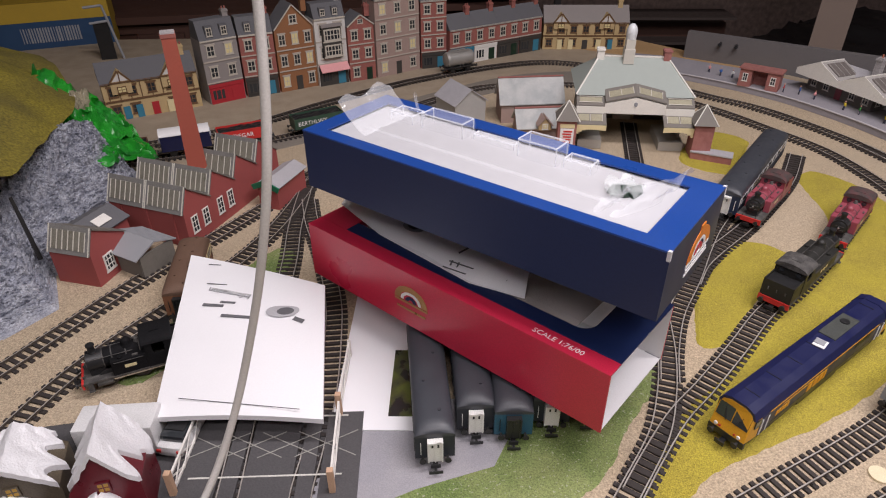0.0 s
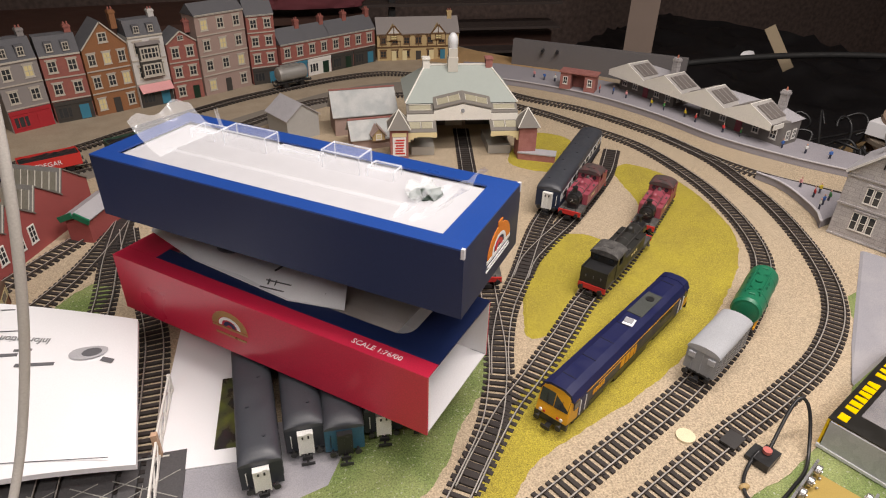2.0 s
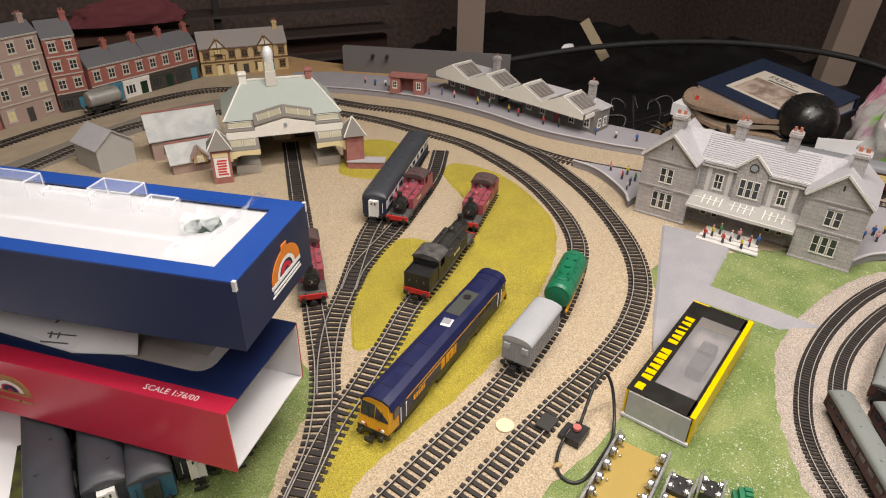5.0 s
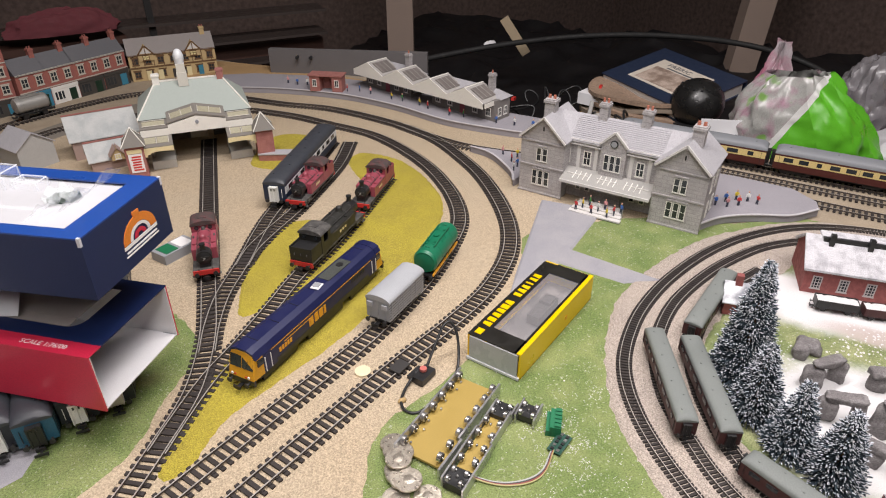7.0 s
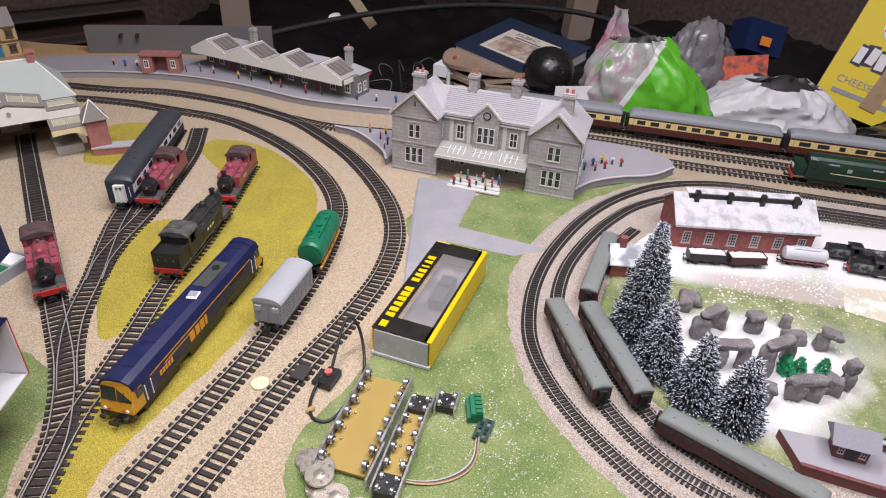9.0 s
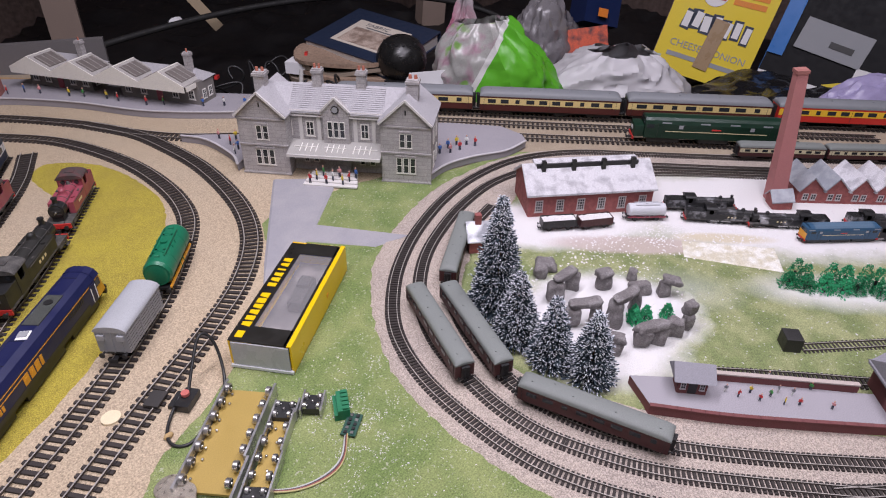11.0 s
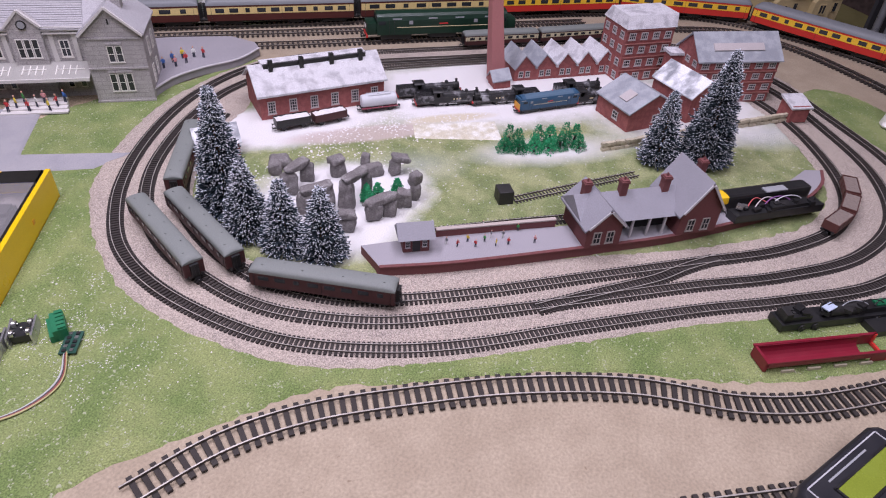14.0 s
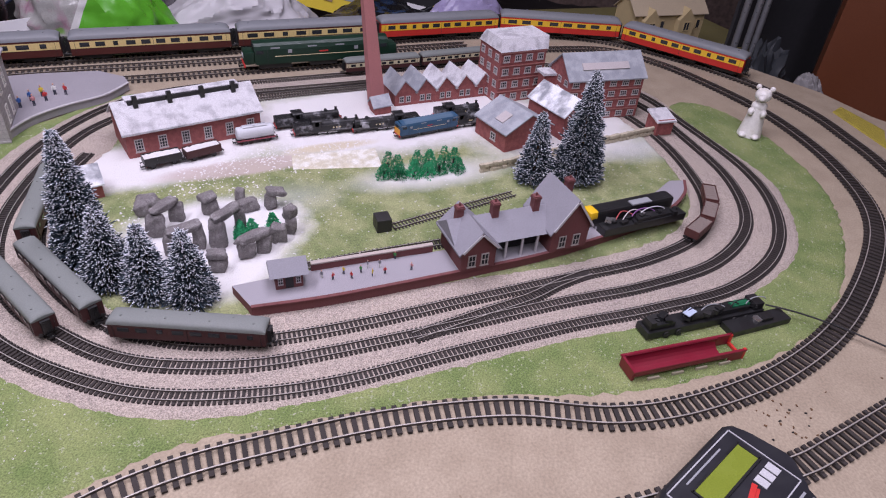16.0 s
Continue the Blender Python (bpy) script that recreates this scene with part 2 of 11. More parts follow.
def slab(name, pts, z0, z1, material, label, smooth=True, rough=0.0, kind="structure", category="ground", inset=0.0):
    """A thin sheet with the outline pts."""
    ring = spline(pts, 0.006, True)[:-1] if smooth else np.array(pts)
    if rough:
        ring = ring + np.array([[noise.noise((x * 90, y * 90, 1)), noise.noise((x * 90, y * 90, 7))] for x, y in ring]) * rough
    bm = bmesh.new()
    if inset:
        out = np.roll(ring, -1, 0) - np.roll(ring, 1, 0)
        out = np.stack([out[:, 1], -out[:, 0]], 1) / np.maximum(np.linalg.norm(out, axis=1), 1e-6)[:, None]
        turn = np.sum(ring[:, 0] * np.roll(ring[:, 1], -1) - ring[:, 1] * np.roll(ring[:, 0], -1))
        ring = ring - out * (inset if turn > 0 else -inset)
    top = [bm.verts.new((x, y, z1)) for x, y in ring]
    out = np.roll(ring, -1, 0) - np.roll(ring, 1, 0)
    out = np.stack([out[:, 1], -out[:, 0]], 1) / np.maximum(np.linalg.norm(out, axis=1), 1e-6)[:, None]
    turn = np.sum(ring[:, 0] * np.roll(ring[:, 1], -1) - ring[:, 1] * np.roll(ring[:, 0], -1))
    foot_ = ring + out * (0.0035 if turn > 0 else -0.0035)
    low = [bm.verts.new((x, y, z0)) for x, y in foot_]
    for a, b, c in tessellate_polygon([[Vector((x, y, 0)) for x, y in ring]]):
        bm.faces.new((top[a], top[b], top[c]))
    for i in range(len(ring)):
        j = (i + 1) % len(ring)
        bm.faces.new((low[i], low[j], top[j], top[i]))
    for f in bm.faces:
        f.normal_update()
        if abs(f.normal.z) > 0.5 and f.normal.z < 0:
            f.normal_flip()
    ob = new(name, mesh_of(name, bm, material))
    return tagged(ob, label, category, kind=kind)


# ---------------------------------------------------------------- tracks
OO = dict(gauge=0.0165, ties=0.030, wide=0.0042, pitch=0.0088, rail=0.0026, railw=0.0012, tie_h=0.0022)
NN = dict(gauge=0.0090, ties=0.0175, wide=0.0026, pitch=0.0046, rail=0.0017, railw=0.0008, tie_h=0.0018)
shared_tie = {}


LINES = {}


def track(pts, g, label, z=0.0, picked=True, ties=True, closed=False, group="tracks", key=""):
    line = spline(pts, g["pitch"] / 3, closed)
    LINES[key] = (line, z + g["tie_h"] + g["rail"])
    tan = np.gradient(line, axis=0)
    tan /= np.linalg.norm(tan, axis=1)[:, None]
    nor = np.stack([-tan[:, 1], tan[:, 0]], 1)
    ob = thing("railway_track", 0, 0, z, 0, label, "track", group)
    for s in (-1, 1):
        bm = bmesh.new()
        rows = []
        for c, n in zip(line, nor):
            row = []
            for w, h in ((-0.5, 0), (0.5, 0), (0.5, 1), (-0.5, 1)):
                q = c + n * (s * g["gauge"] / 2 + (w + s * 0.5) * g["railw"])
                row.append(bm.verts.new((q[0], q[1], g["tie_h"] + h * g["rail"])))
            rows.append(row)
        for a, b in zip(rows, rows[1:]):
            for i in range(4):
                bm.faces.new((a[i], a[(i + 1) % 4], b[(i + 1) % 4], b[i]))
        rl = part("rail", bm, RAIL, ob)
        rl.data.materials.append(RAILSIDE)
        for f in rl.data.polygons:
            f.material_index = 0 if abs(f.normal.z) > 0.7 else 1
    if not ties:
        return ob
    at = list(range(1, len(line) - 1, 3))
    if picked:
        key = g["gauge"]
        if key not in shared_tie:
            bm = boxes((0, 0, 0, g["wide"], g["ties"], g["tie_h"]), (0, g["gauge"] / 2 + g["railw"] * 1.9, g["tie_h"] * 0.9, g["wide"] * 0.7, g["railw"] * 1.5, g["tie_h"] * 0.5),
                       (0, -g["gauge"] / 2 - g["railw"] * 1.9, g["tie_h"] * 0.9, g["wide"] * 0.7, g["railw"] * 1.5, g["tie_h"] * 0.5))
            shared_tie[key] = mesh_of("sleeper", bm, SLEEPER)
        near, at = at[:300], at[300:]
        for i in near:
            o = new("sleeper", shared_tie[key])
            o.parent = ob
            o.matrix_basis = pose(line[i][0], line[i][1], 0, 0, 0, math.degrees(math.atan2(tan[i][1], tan[i][0])))
    if at:
        vs, fs = [], []
        for i in at:
            c, t, n = line[i], tan[i] * g["wide"] / 2, nor[i] * g["ties"] / 2
            k = len(vs)
            for h in (0, g["tie_h"]):
                for a, b in ((-1, -1), (1, -1), (1, 1), (-1, 1)):
                    q = c + a * t + b * n
                    vs.append((q[0], q[1], h))
            fs += [tuple(k + j for j in f) for f in ((4, 5, 6, 7), (0, 1, 5, 4), (1, 2, 6, 5), (2, 3, 7, 6), (3, 0, 4, 7))]
        me = bpy.data.meshes.new("sleepers")
        me.from_pydata(vs, [], fs)
        me.materials.append(SLEEPER)
        o = new("sleepers", me)
        o.parent = ob
        o["kind"] = "stuff"
    return ob


def rail_pose(key, x, y, length, flip=False, shift=0.0):
    """The pose of a vehicle of that length on a track, nearest to a place in plan."""
    line, z = LINES[key]
    i = int(np.argmin(np.hypot(line[:, 0] - x, line[:, 1] - y)))
    s = np.concatenate([[0], np.cumsum(np.linalg.norm(np.diff(line, axis=0), axis=1))])
    ends = []
    for d in (-0.35, 0.35):
        q = s[i] + shift + d * length
        ends.append(np.array([np.interp(q, s, line[:, 0]), np.interp(q, s, line[:, 1])]))
    c, h = (ends[0] + ends[1]) / 2, heading(ends[0], ends[1])
    return pose(c[0], c[1], z, 0, 0, h + (180 if flip else 0))


def letters(name, body, size, material, parent, m, label=""):
    """Raised writing as a mesh part; its base line starts at m."""
    cu = bpy.data.curves.new(name, "FONT")
    cu.body, cu.size, cu.extrude, cu.resolution_u = body, size, size * 0.015, 2
    tmp = bpy.data.objects.new(name, cu)
    scene.collection.objects.link(tmp)
    me = bpy.data.meshes.new_from_object(tmp)
    bpy.data.objects.remove(tmp)
    me.materials.clear()
    me.materials.append(material)
    ob = new(name, me)
    ob.parent = parent
    ob.matrix_basis = m
    if label:
        ob["label"] = label
    return ob

# ---------------------------------------------------------------- room and baseboard
bm = bmesh.new()
prism(bm, [(-1.3, -0.15, -0.05), (0.30, -0.15, -0.05), (0.30, -1.15, -0.05), (1.30, -1.15, -0.05), (1.50, -0.93, -0.05), (1.60, -0.87, -0.05), (1.70, -0.76, -0.05), (1.80, -0.62, -0.05), (1.835, -0.45, -0.05), (1.81, -0.28, -0.05), (1.735, -0.11, -0.05), (1.63, 0.06, -0.05), (1.43, 0.40, -0.05), (1.25, 0.70, -0.05), (1.17, 0.80, -0.05), (1.10, 0.93, -0.05), (1.03, 1.08, -0.05), (0.98, 1.33, -0.05), (0.72, 1.62, -0.05), (0.60, 1.80, -0.05), (-1.3, 1.80, -0.05)], (0, 0, 0.05))
tagged(new("baseboard", mesh_of("baseboard", bm, BOARD)), "wide sand-painted chipboard baseboard of a model railway", "baseboard", kind="structure")
for x, y in ((-1.2, 0.0), (-1.2, 1.7), (0.5, 1.7), (0.4, -1.05), (1.25, -1.05), (1.7, -0.4)):
    single("timber_trestle", boxes((0, 0, 0, 0.06, 0.06, 0.8)), WOOD, x, y, -0.85, 0, "square timber trestle under the baseboard", "trestle", "trestles")
tagged(new("floor", mesh_of("floor", boxes((0.4, 0.4, -0.95, 6, 6, 0.1)), WALLDK)), "dark dusty room floor", "floor", kind="structure")
tagged(new("ceiling", mesh_of("ceiling", boxes((0.4, 0.4, 1.5, 6, 6, 0.1)), CEIL)), "pale painted ceiling", "ceiling", kind="structure")
for nm, r in (("wall_north", (0.4, 2.45, -0.85, 6, 0.1, 2.35)), ("wall_south", (0.4, -2.6, -0.85, 6, 0.1, 2.35)), ("wall_east", (2.75, 0.0, -0.85, 0.1, 6, 2.35)), ("wall_west", (-2.0, 0, -0.85, 0.1, 6, 2.35))):
    tagged(new(nm, mesh_of(nm, boxes(r), WALLDK)), "dark brown unlit room wall", "wall", kind="structure")

# ---------------------------------------------------------------- ground covers
slab("ground_sand", [(-0.55, 0.25), (0.1, 0.2), (0.45, 0.2), (0.62, 0.36), (0.95, 0.38), (1.1, 0.75), (0.8, 1.45), (0.4, 1.42), (0.1, 1.27), (-0.3, 1.0), (-0.6, 0.9)], 0.0, 0.001, SAND, "sandy scatter and ballast between the goods yard tracks")
slab("ground_grass", [(0.35, 0.10), (0.416, 0.262), (0.513, 0.302), (0.603, 0.345), (0.679, 0.401), (0.74, 0.47), (0.80, 0.52), (0.98, 0.47), (1.06, 0.40), (1.2, 0.33), (1.16, 0.2), (0.9, 0.1), (0.9, -0.3), (1.0, -0.5), (1.2, -0.5),
     (1.42, -0.55), (1.45, -0.62), (1.36, -0.69), (1.189, -0.733), (1.036, -0.711), (0.898, -0.650), (0.821, -0.584), (0.775, -0.517), (0.722, -0.403), (0.692, -0.275), (0.656, -0.179), (0.628, -0.119), (0.610, -0.072), (0.592, -0.041), (0.568, -0.012), (0.545, 0.008), (0.508, 0.045), (0.45, 0.09)],
     0.0, 0.0016, GRASS, "worn green grass mat with white flecks", rough=0.004)
YEL = "yellow-green scatter patch beside the sidings"
slab("ground_yellow", [(0.237, 0.330), (0.258, 0.326), (0.302, 0.368), (0.367, 0.397), (0.446, 0.430), (0.535, 0.482), (0.619, 0.550), (0.690, 0.622), (0.736, 0.712), (0.744, 0.85), (0.70, 0.93), (0.66, 0.90), (0.645, 0.80), (0.62, 0.74), (0.56, 0.66), (0.47, 0.58), (0.38, 0.49), (0.30, 0.425)], 0.001, 0.0026, YELLOW, YEL, rough=0.0025)
slab("ground_yellow", [(0.385, 0.535), (0.43, 0.585), (0.51, 0.66), (0.535, 0.70), (0.492, 0.728), (0.437, 0.674), (0.390, 0.612), (0.362, 0.535)], 0.001, 0.0026, YELLOW, YEL, rough=0.0025)
slab("ground_yellow", [(0.50, 0.98), (0.57, 0.93), (0.60, 0.99), (0.64, 1.06), (0.60, 1.10), (0.56, 1.08)], 0.001, 0.0026, YELLOW, YEL, rough=0.0025)
slab("ground_grass", [(0.0, 0.32), (0.12, 0.33), (0.20, 0.36), (0.25, 0.425), (0.30, 0.50), (0.27, 0.60), (0.2, 0.62), (0.15, 0.5), (0.03, 0.38)], 0.001, 0.0026, GRASS, "green grass mat beside the yard throat", rough=0.004)
slab("ground_grass", [(-0.22, 0.50), (-0.17, 0.56), (-0.12, 0.64), (-0.10, 0.72), (-0.13, 0.73), (-0.19, 0.62), (-0.25, 0.53)], 0.001, 0.0026, GRASS, "green grass mat between curved tracks", rough=0.004)
slab("road", [(0.655, 0.385), (0.709, 0.437), (0.873, 0.597), (0.925, 0.53), (0.913, 0.513), (0.81, 0.452), (0.864, 0.329), (0.820, 0.352), (0.775, 0.435)], 0.0016, 0.0036, ROADGREY, "pale grey card forecourt and path at the station", smooth=False, category="road")
slab("road", [(-0.25, 1.03), (-0.06, 1.21), (0.12, 1.35), (0.3, 1.45), (0.5, 1.46), (0.46, 1.38), (0.3, 1.37), (0.15, 1.29), (0.0, 1.18), (-0.15, 1.08)], 0.001, 0.0018, REARROAD, "brown-grey card strip between the rear tracks", category="road")
slab("road", [(-0.06, 0.28), (0.0, 0.43), (0.02, 0.47), (0.16, 0.45), (0.123, 0.386), (0.056, 0.366), (0.02, 0.350)], 0.0027, 0.0036, ROADGREY, "grey card under the parked coaches", smooth=False, category="road")
slab("ground_ballast", [(0.65, 0.208), (0.721, 0.29), (0.813, 0.35), (0.951, 0.385), (1.05, 0.385), (1.17, 0.355), (1.25, 0.29), (1.34, 0.15), (1.45, -0.02), (1.58, -0.22), (1.59, -0.33), (1.55, -0.44), (1.47, -0.535), (1.35, -0.585), (1.2, -0.665), (1.08, -0.672), (0.98, -0.645),
     (0.89, -0.57), (0.835, -0.50), (0.765, -0.355), (0.70, -0.24), (0.645, -0.14), (0.61, -0.06), (0.598, 0.01), (0.605, 0.09), (0.625, 0.16)], 0.0016, 0.003, NBALLAST, "pinkish grey fine ballast under the small-gauge loops", rough=0.003, inset=0.013)

# ---------------------------------------------------------------- tracks, larger gauge
OOL = "dark-sleepered model track"
Z1 = 0.001
track([(0.457, 1.15), (0.397, 0.875), (0.347, 0.647), (0.330, 0.567), (0.318, 0.515), (0.300, 0.461), (0.276, 0.410), (0.238, 0.358), (0.206, 0.318), (0.13, 0.23)], OO, OOL + " running into the train shed", Z1, key="shed")
track([(0.667, 1.011), (0.570, 0.890), (0.478, 0.778), (0.438, 0.720), (0.393, 0.645), (0.352, 0.583), (0.325, 0.525), (0.308, 0.475)], OO, OOL + " under the grey-roofed coach", Z1 + 0.0002, key="coach")
track([(0.698, 0.994), (0.636, 0.90), (0.56, 0.815), (0.503, 0.757), (0.45, 0.71), (0.415, 0.675), (0.39, 0.637)], OO, OOL + ", a siding with an open end", Z1 + 0.0004, key="tank2")
track([(0.69, 0.80), (0.535, 0.646), (0.452, 0.579), (0.396, 0.522), (0.340, 0.467), (0.300, 0.430), (0.262, 0.385), (0.235, 0.35)], OO, OOL + ", a siding in yellow scatter", Z1 + 0.0003, key="t4")
track([(0.08, 0.215), (0.16, 0.256), (0.242, 0.297), (0.342, 0.345), (0.432, 0.387), (0.495, 0.420), (0.587, 0.479), (0.668, 0.548), (0.724, 0.615), (0.760, 0.715), (0.775, 0.845), (0.757, 0.995), (0.70, 1.11), (0.645, 1.205), (0.56, 1.30), (0.46, 1.355), (0.33, 1.375), (0.20, 1.36), (0.10, 1.29),
       (0.0, 1.205), (-0.12, 1.137), (-0.25, 1.072), (-0.42, 1.01), (-0.6, 0.94)], OO, OOL + " of the inner main line curve", Z1, picked=True, key="inner")
track([(0.12, 0.18), (0.206, 0.223), (0.296, 0.266), (0.403, 0.315), (0.491, 0.353), (0.576, 0.387), (0.66, 0.43), (0.735, 0.495), (0.79, 0.585), (0.833, 0.715), (0.849, 0.83), (0.850, 0.93), (0.820, 1.045), (0.744, 1.195), (0.655, 1.29), (0.575, 1.39), (0.48, 1.49), (0.37, 1.535), (0.25, 1.51), (0.12, 1.45)],
      OO, OOL + " of the outer main line curve", Z1 + 0.0001, key="outer")
track([(0.12, 1.45), (0.018, 1.39), (-0.134, 1.27), (-0.25, 1.17), (-0.4, 1.09), (-0.6, 1.02)], OO, OOL + " below the terraced houses", Z1, picked=False, key="rear")
track([(0.825, 1.03), (0.853, 0.935), (0.892, 0.85), (0.96, 0.765), (1.06, 0.645), (1.187, 0.475), (1.285, 0.305), (1.388, 0.135), (1.488, -0.035), (1.58, -0.18), (1.66, -0.33), (1.70, -0.46), (1.65, -0.565), (1.562, -0.647), (1.455, -0.720), (1.341, -0.764), (1.228, -0.784), (1.118, -0.780), (1.01, -0.740), (0.875, -0.658),
       (0.781, -0.57), (0.719, -0.477), (0.687, -0.395), (0.676, -0.300), (0.646, -0.206), (0.606, -0.122), (0.566, -0.052), (0.52, -0.0), (0.46, 0.04)], OO, OOL + " round the small-gauge layout", Z1, picked=True, key="loopoo")
track([(1.14, 0.66), (1.231, 0.519), (1.332, 0.340), (1.432, 0.17), (1.535, 0.0), (1.63, -0.16)], OO, OOL + " beside the parked train", Z1, picked=False, key="beside")
track([(1.12, 0.80), (1.2, 0.66), (1.275, 0.535), (1.375, 0.36), (1.475, 0.195), (1.578, 0.02), (1.675, -0.14), (1.745, -0.30), (1.76, -0.45), (1.70, -0.60), (1.60, -0.73), (1.482, -0.809), (1.376, -0.842), (1.272, -0.862), (1.1, -0.87)], OO, OOL + " under the parked express coaches", Z1, picked=False, key="express")
track([(0.50, -0.24), (0.56, -0.33), (0.604, -0.42), (0.658, -0.534), (0.689, -0.581), (0.732, -0.639), (0.80, -0.73)], OO, OOL + " at the edge of the board", Z1, key="edge")
# goods yard beside the factory
track([(-0.43, 0.40), (-0.360, 0.519), (-0.330, 0.574), (-0.295, 0.639), (-0.266, 0.689), (-0.230, 0.740), (-0.182, 0.815), (-0.140, 0.886), (-0.111, 0.950), (-0.06, 1.04), (0.0, 1.12)], OO, OOL + " curving past the brick factory", Z1, key="factory")
track([(-0.33, 0.36), (-0.308, 0.449), (-0.282, 0.519), (-0.243, 0.585), (-0.209, 0.635), (-0.162, 0.717), (-0.132, 0.793), (-0.113, 0.874), (-0.10, 0.95)], OO, OOL + " under the black engine", Z1 + 0.0002, key="engine")
track([(-0.094, 0.28), (-0.095, 0.359), (-0.098, 0.444), (-0.10, 0.56), (-0.10, 0.695), (-0.107, 0.792), (-0.108, 0.911)], OO, OOL + " through the level crossing", Z1 + 0.0003, key="crossl")
track([(-0.036, 0.28), (-0.036, 0.356), (-0.032, 0.40), (-0.027, 0.47), (-0.030, 0.553), (-0.037, 0.622), (-0.06, 0.72), (-0.085, 0.80), (-0.10, 0.87)], OO, OOL + " through the level crossing", Z1 + 0.0001, key="crossr")

# ---------------------------------------------------------------- tracks, smaller gauge
NL = "small-gauge model track on pinkish ballast"
Z2 = 0.003
track([(0.676, -0.150), (0.735, -0.250), (0.795, -0.355), (0.841, -0.446), (0.900, -0.543), (0.985, -0.612), (1.09, -0.641), (1.203, -0.629), (1.343, -0.566), (1.455, -0.505), (1.535, -0.405), (1.56, -0.30), (1.532, -0.205), (1.465, -0.10), (1.380, 0.036), (1.300, 0.17), (1.25, 0.252), (1.20, 0.302), (1.14, 0.335), (1.06, 0.351), (0.98, 0.349),
       (0.90, 0.333), (.828, .309), (.762, .275), (.70, .225), (0.66, 0.162), (0.637, .088), (0.629, .010), (0.644, -.070)], NN, NL + ", the outer loop", Z2, picked=True, closed=True, key="nouter")
track([(0.664, 0.004), (.68, -.068), (.713, -.138), (.768, -.239), (.831, -.350), (.881, -.445), (.948, -.535), (1.045, -.592), (1.159, -.597), (1.272, -.562), (1.40, -.502), (1.485, -.41), (1.515, -.305), (1.489, -.215), (1.42, -.105), (1.345, .012), (1.275, .13), (1.215, .22), (1.15, .285), (1.07, .316), (.99, .318),
       (.91, .305), (.83, .279), (.76, .235), (.708, .175), (.677, .105), (.664, .055)], NN, NL + ", the middle loop", Z2, picked=True, closed=True, key="nmid")
track([(1.0, .281), (.93, .272), (.859, .250), (.787, .208), (.74, .155), (.706, .09), (.694, .035), (.698, -.026), (.720, -.086), (.756, -.156), (.806, -.240), (.875, -.357), (.933, -.453), (1.007, -.525), (1.104, -.549), (1.232, -.526), (1.337, -.478), (1.42, -.405), (1.44, -.32)], NN, NL + ", the inner line at the platform", Z2, picked=True, key="ninner")
track([(.745, -.205), (.79, -.262), (.83, -.315), (.86, -.345), (.89, -.38)], NN, NL + ", a crossover between the loops", Z2 + 0.0002, key="ncross")
track([(.815, -.055), (.84, -.095), (.875, -.155), (.905, -.21), (.94, -.27)], NN, NL + " behind the platform", Z2 + 0.002, key="nplat")
track([(.925, -.147), (.98, -.213), (1.042, -.288)], NN, NL + ", a short siding on the grass", Z2, key="nsiding")
track([(1.24, .165), (1.30, .066), (1.36, -.03), (1.44, -.155), (1.47, -.21)], NN, NL + " at the rear", Z2, picked=False, key="nrear")
track([(1.19, .19), (1.262, .09), (1.33, -.02), (1.40, -.13), (1.43, -.18)], NN, NL + " at the rear", Z2, picked=False, key="nrear2")

# ---------------------------------------------------------------- vehicles (forward is +x, rail head at z = 0)
def wheel_set(parent, xs, r, half, material=DARKMET):
    bm = rods(((0, -0.0012, 0), (0, 0.0012, 0), r, r, 14), ((0, -0.002, 0), (0, 0.002, 0), r * 0.35, r * 0.35, 8))
    first = None
    for x in xs:
        for y in (-half, half):
            if first is None:
                first = part("wheel", bm, material, parent, smooth=True)
                first.matrix_basis = pose(x, y, r)
            else:
                again(first, x, y, r)


def buffers(parent, x, z, half, s, material=DARKMET):
    d = 1 if x > 0 else -1
    for y in (-half, half):
        part("buffer", rods(((x, y, z), (x + d * 0.005 * s, y, z), 0.0012 * s, 0.0012 * s, 8), ((x + d * 0.005 * s, y, z), (x + d * 0.0062 * s, y, z), 0.003 * s, 0.003 * s, 12)), material, parent, smooth=True)
    part("coupling", boxes((x + d * 0.004 * s, 0, z - 0.006 * s, 0.010 * s, 0.0045 * s, 0.0015 * s), (x + d * 0.008 * s, 0, z - 0.006 * s, 0.0015 * s, 0.009 * s, 0.004 * s)), BLACK, parent)


def arch(w, z0, z1, n=12, flat=0.55):
    """A roof's cross-section as points y, z from eave to eave."""
    return [(-w / 2 * math.cos(math.pi * i / n), z0 + (z1 - z0) * math.sin(math.pi * i / n) ** flat) for i in range(n + 1)]


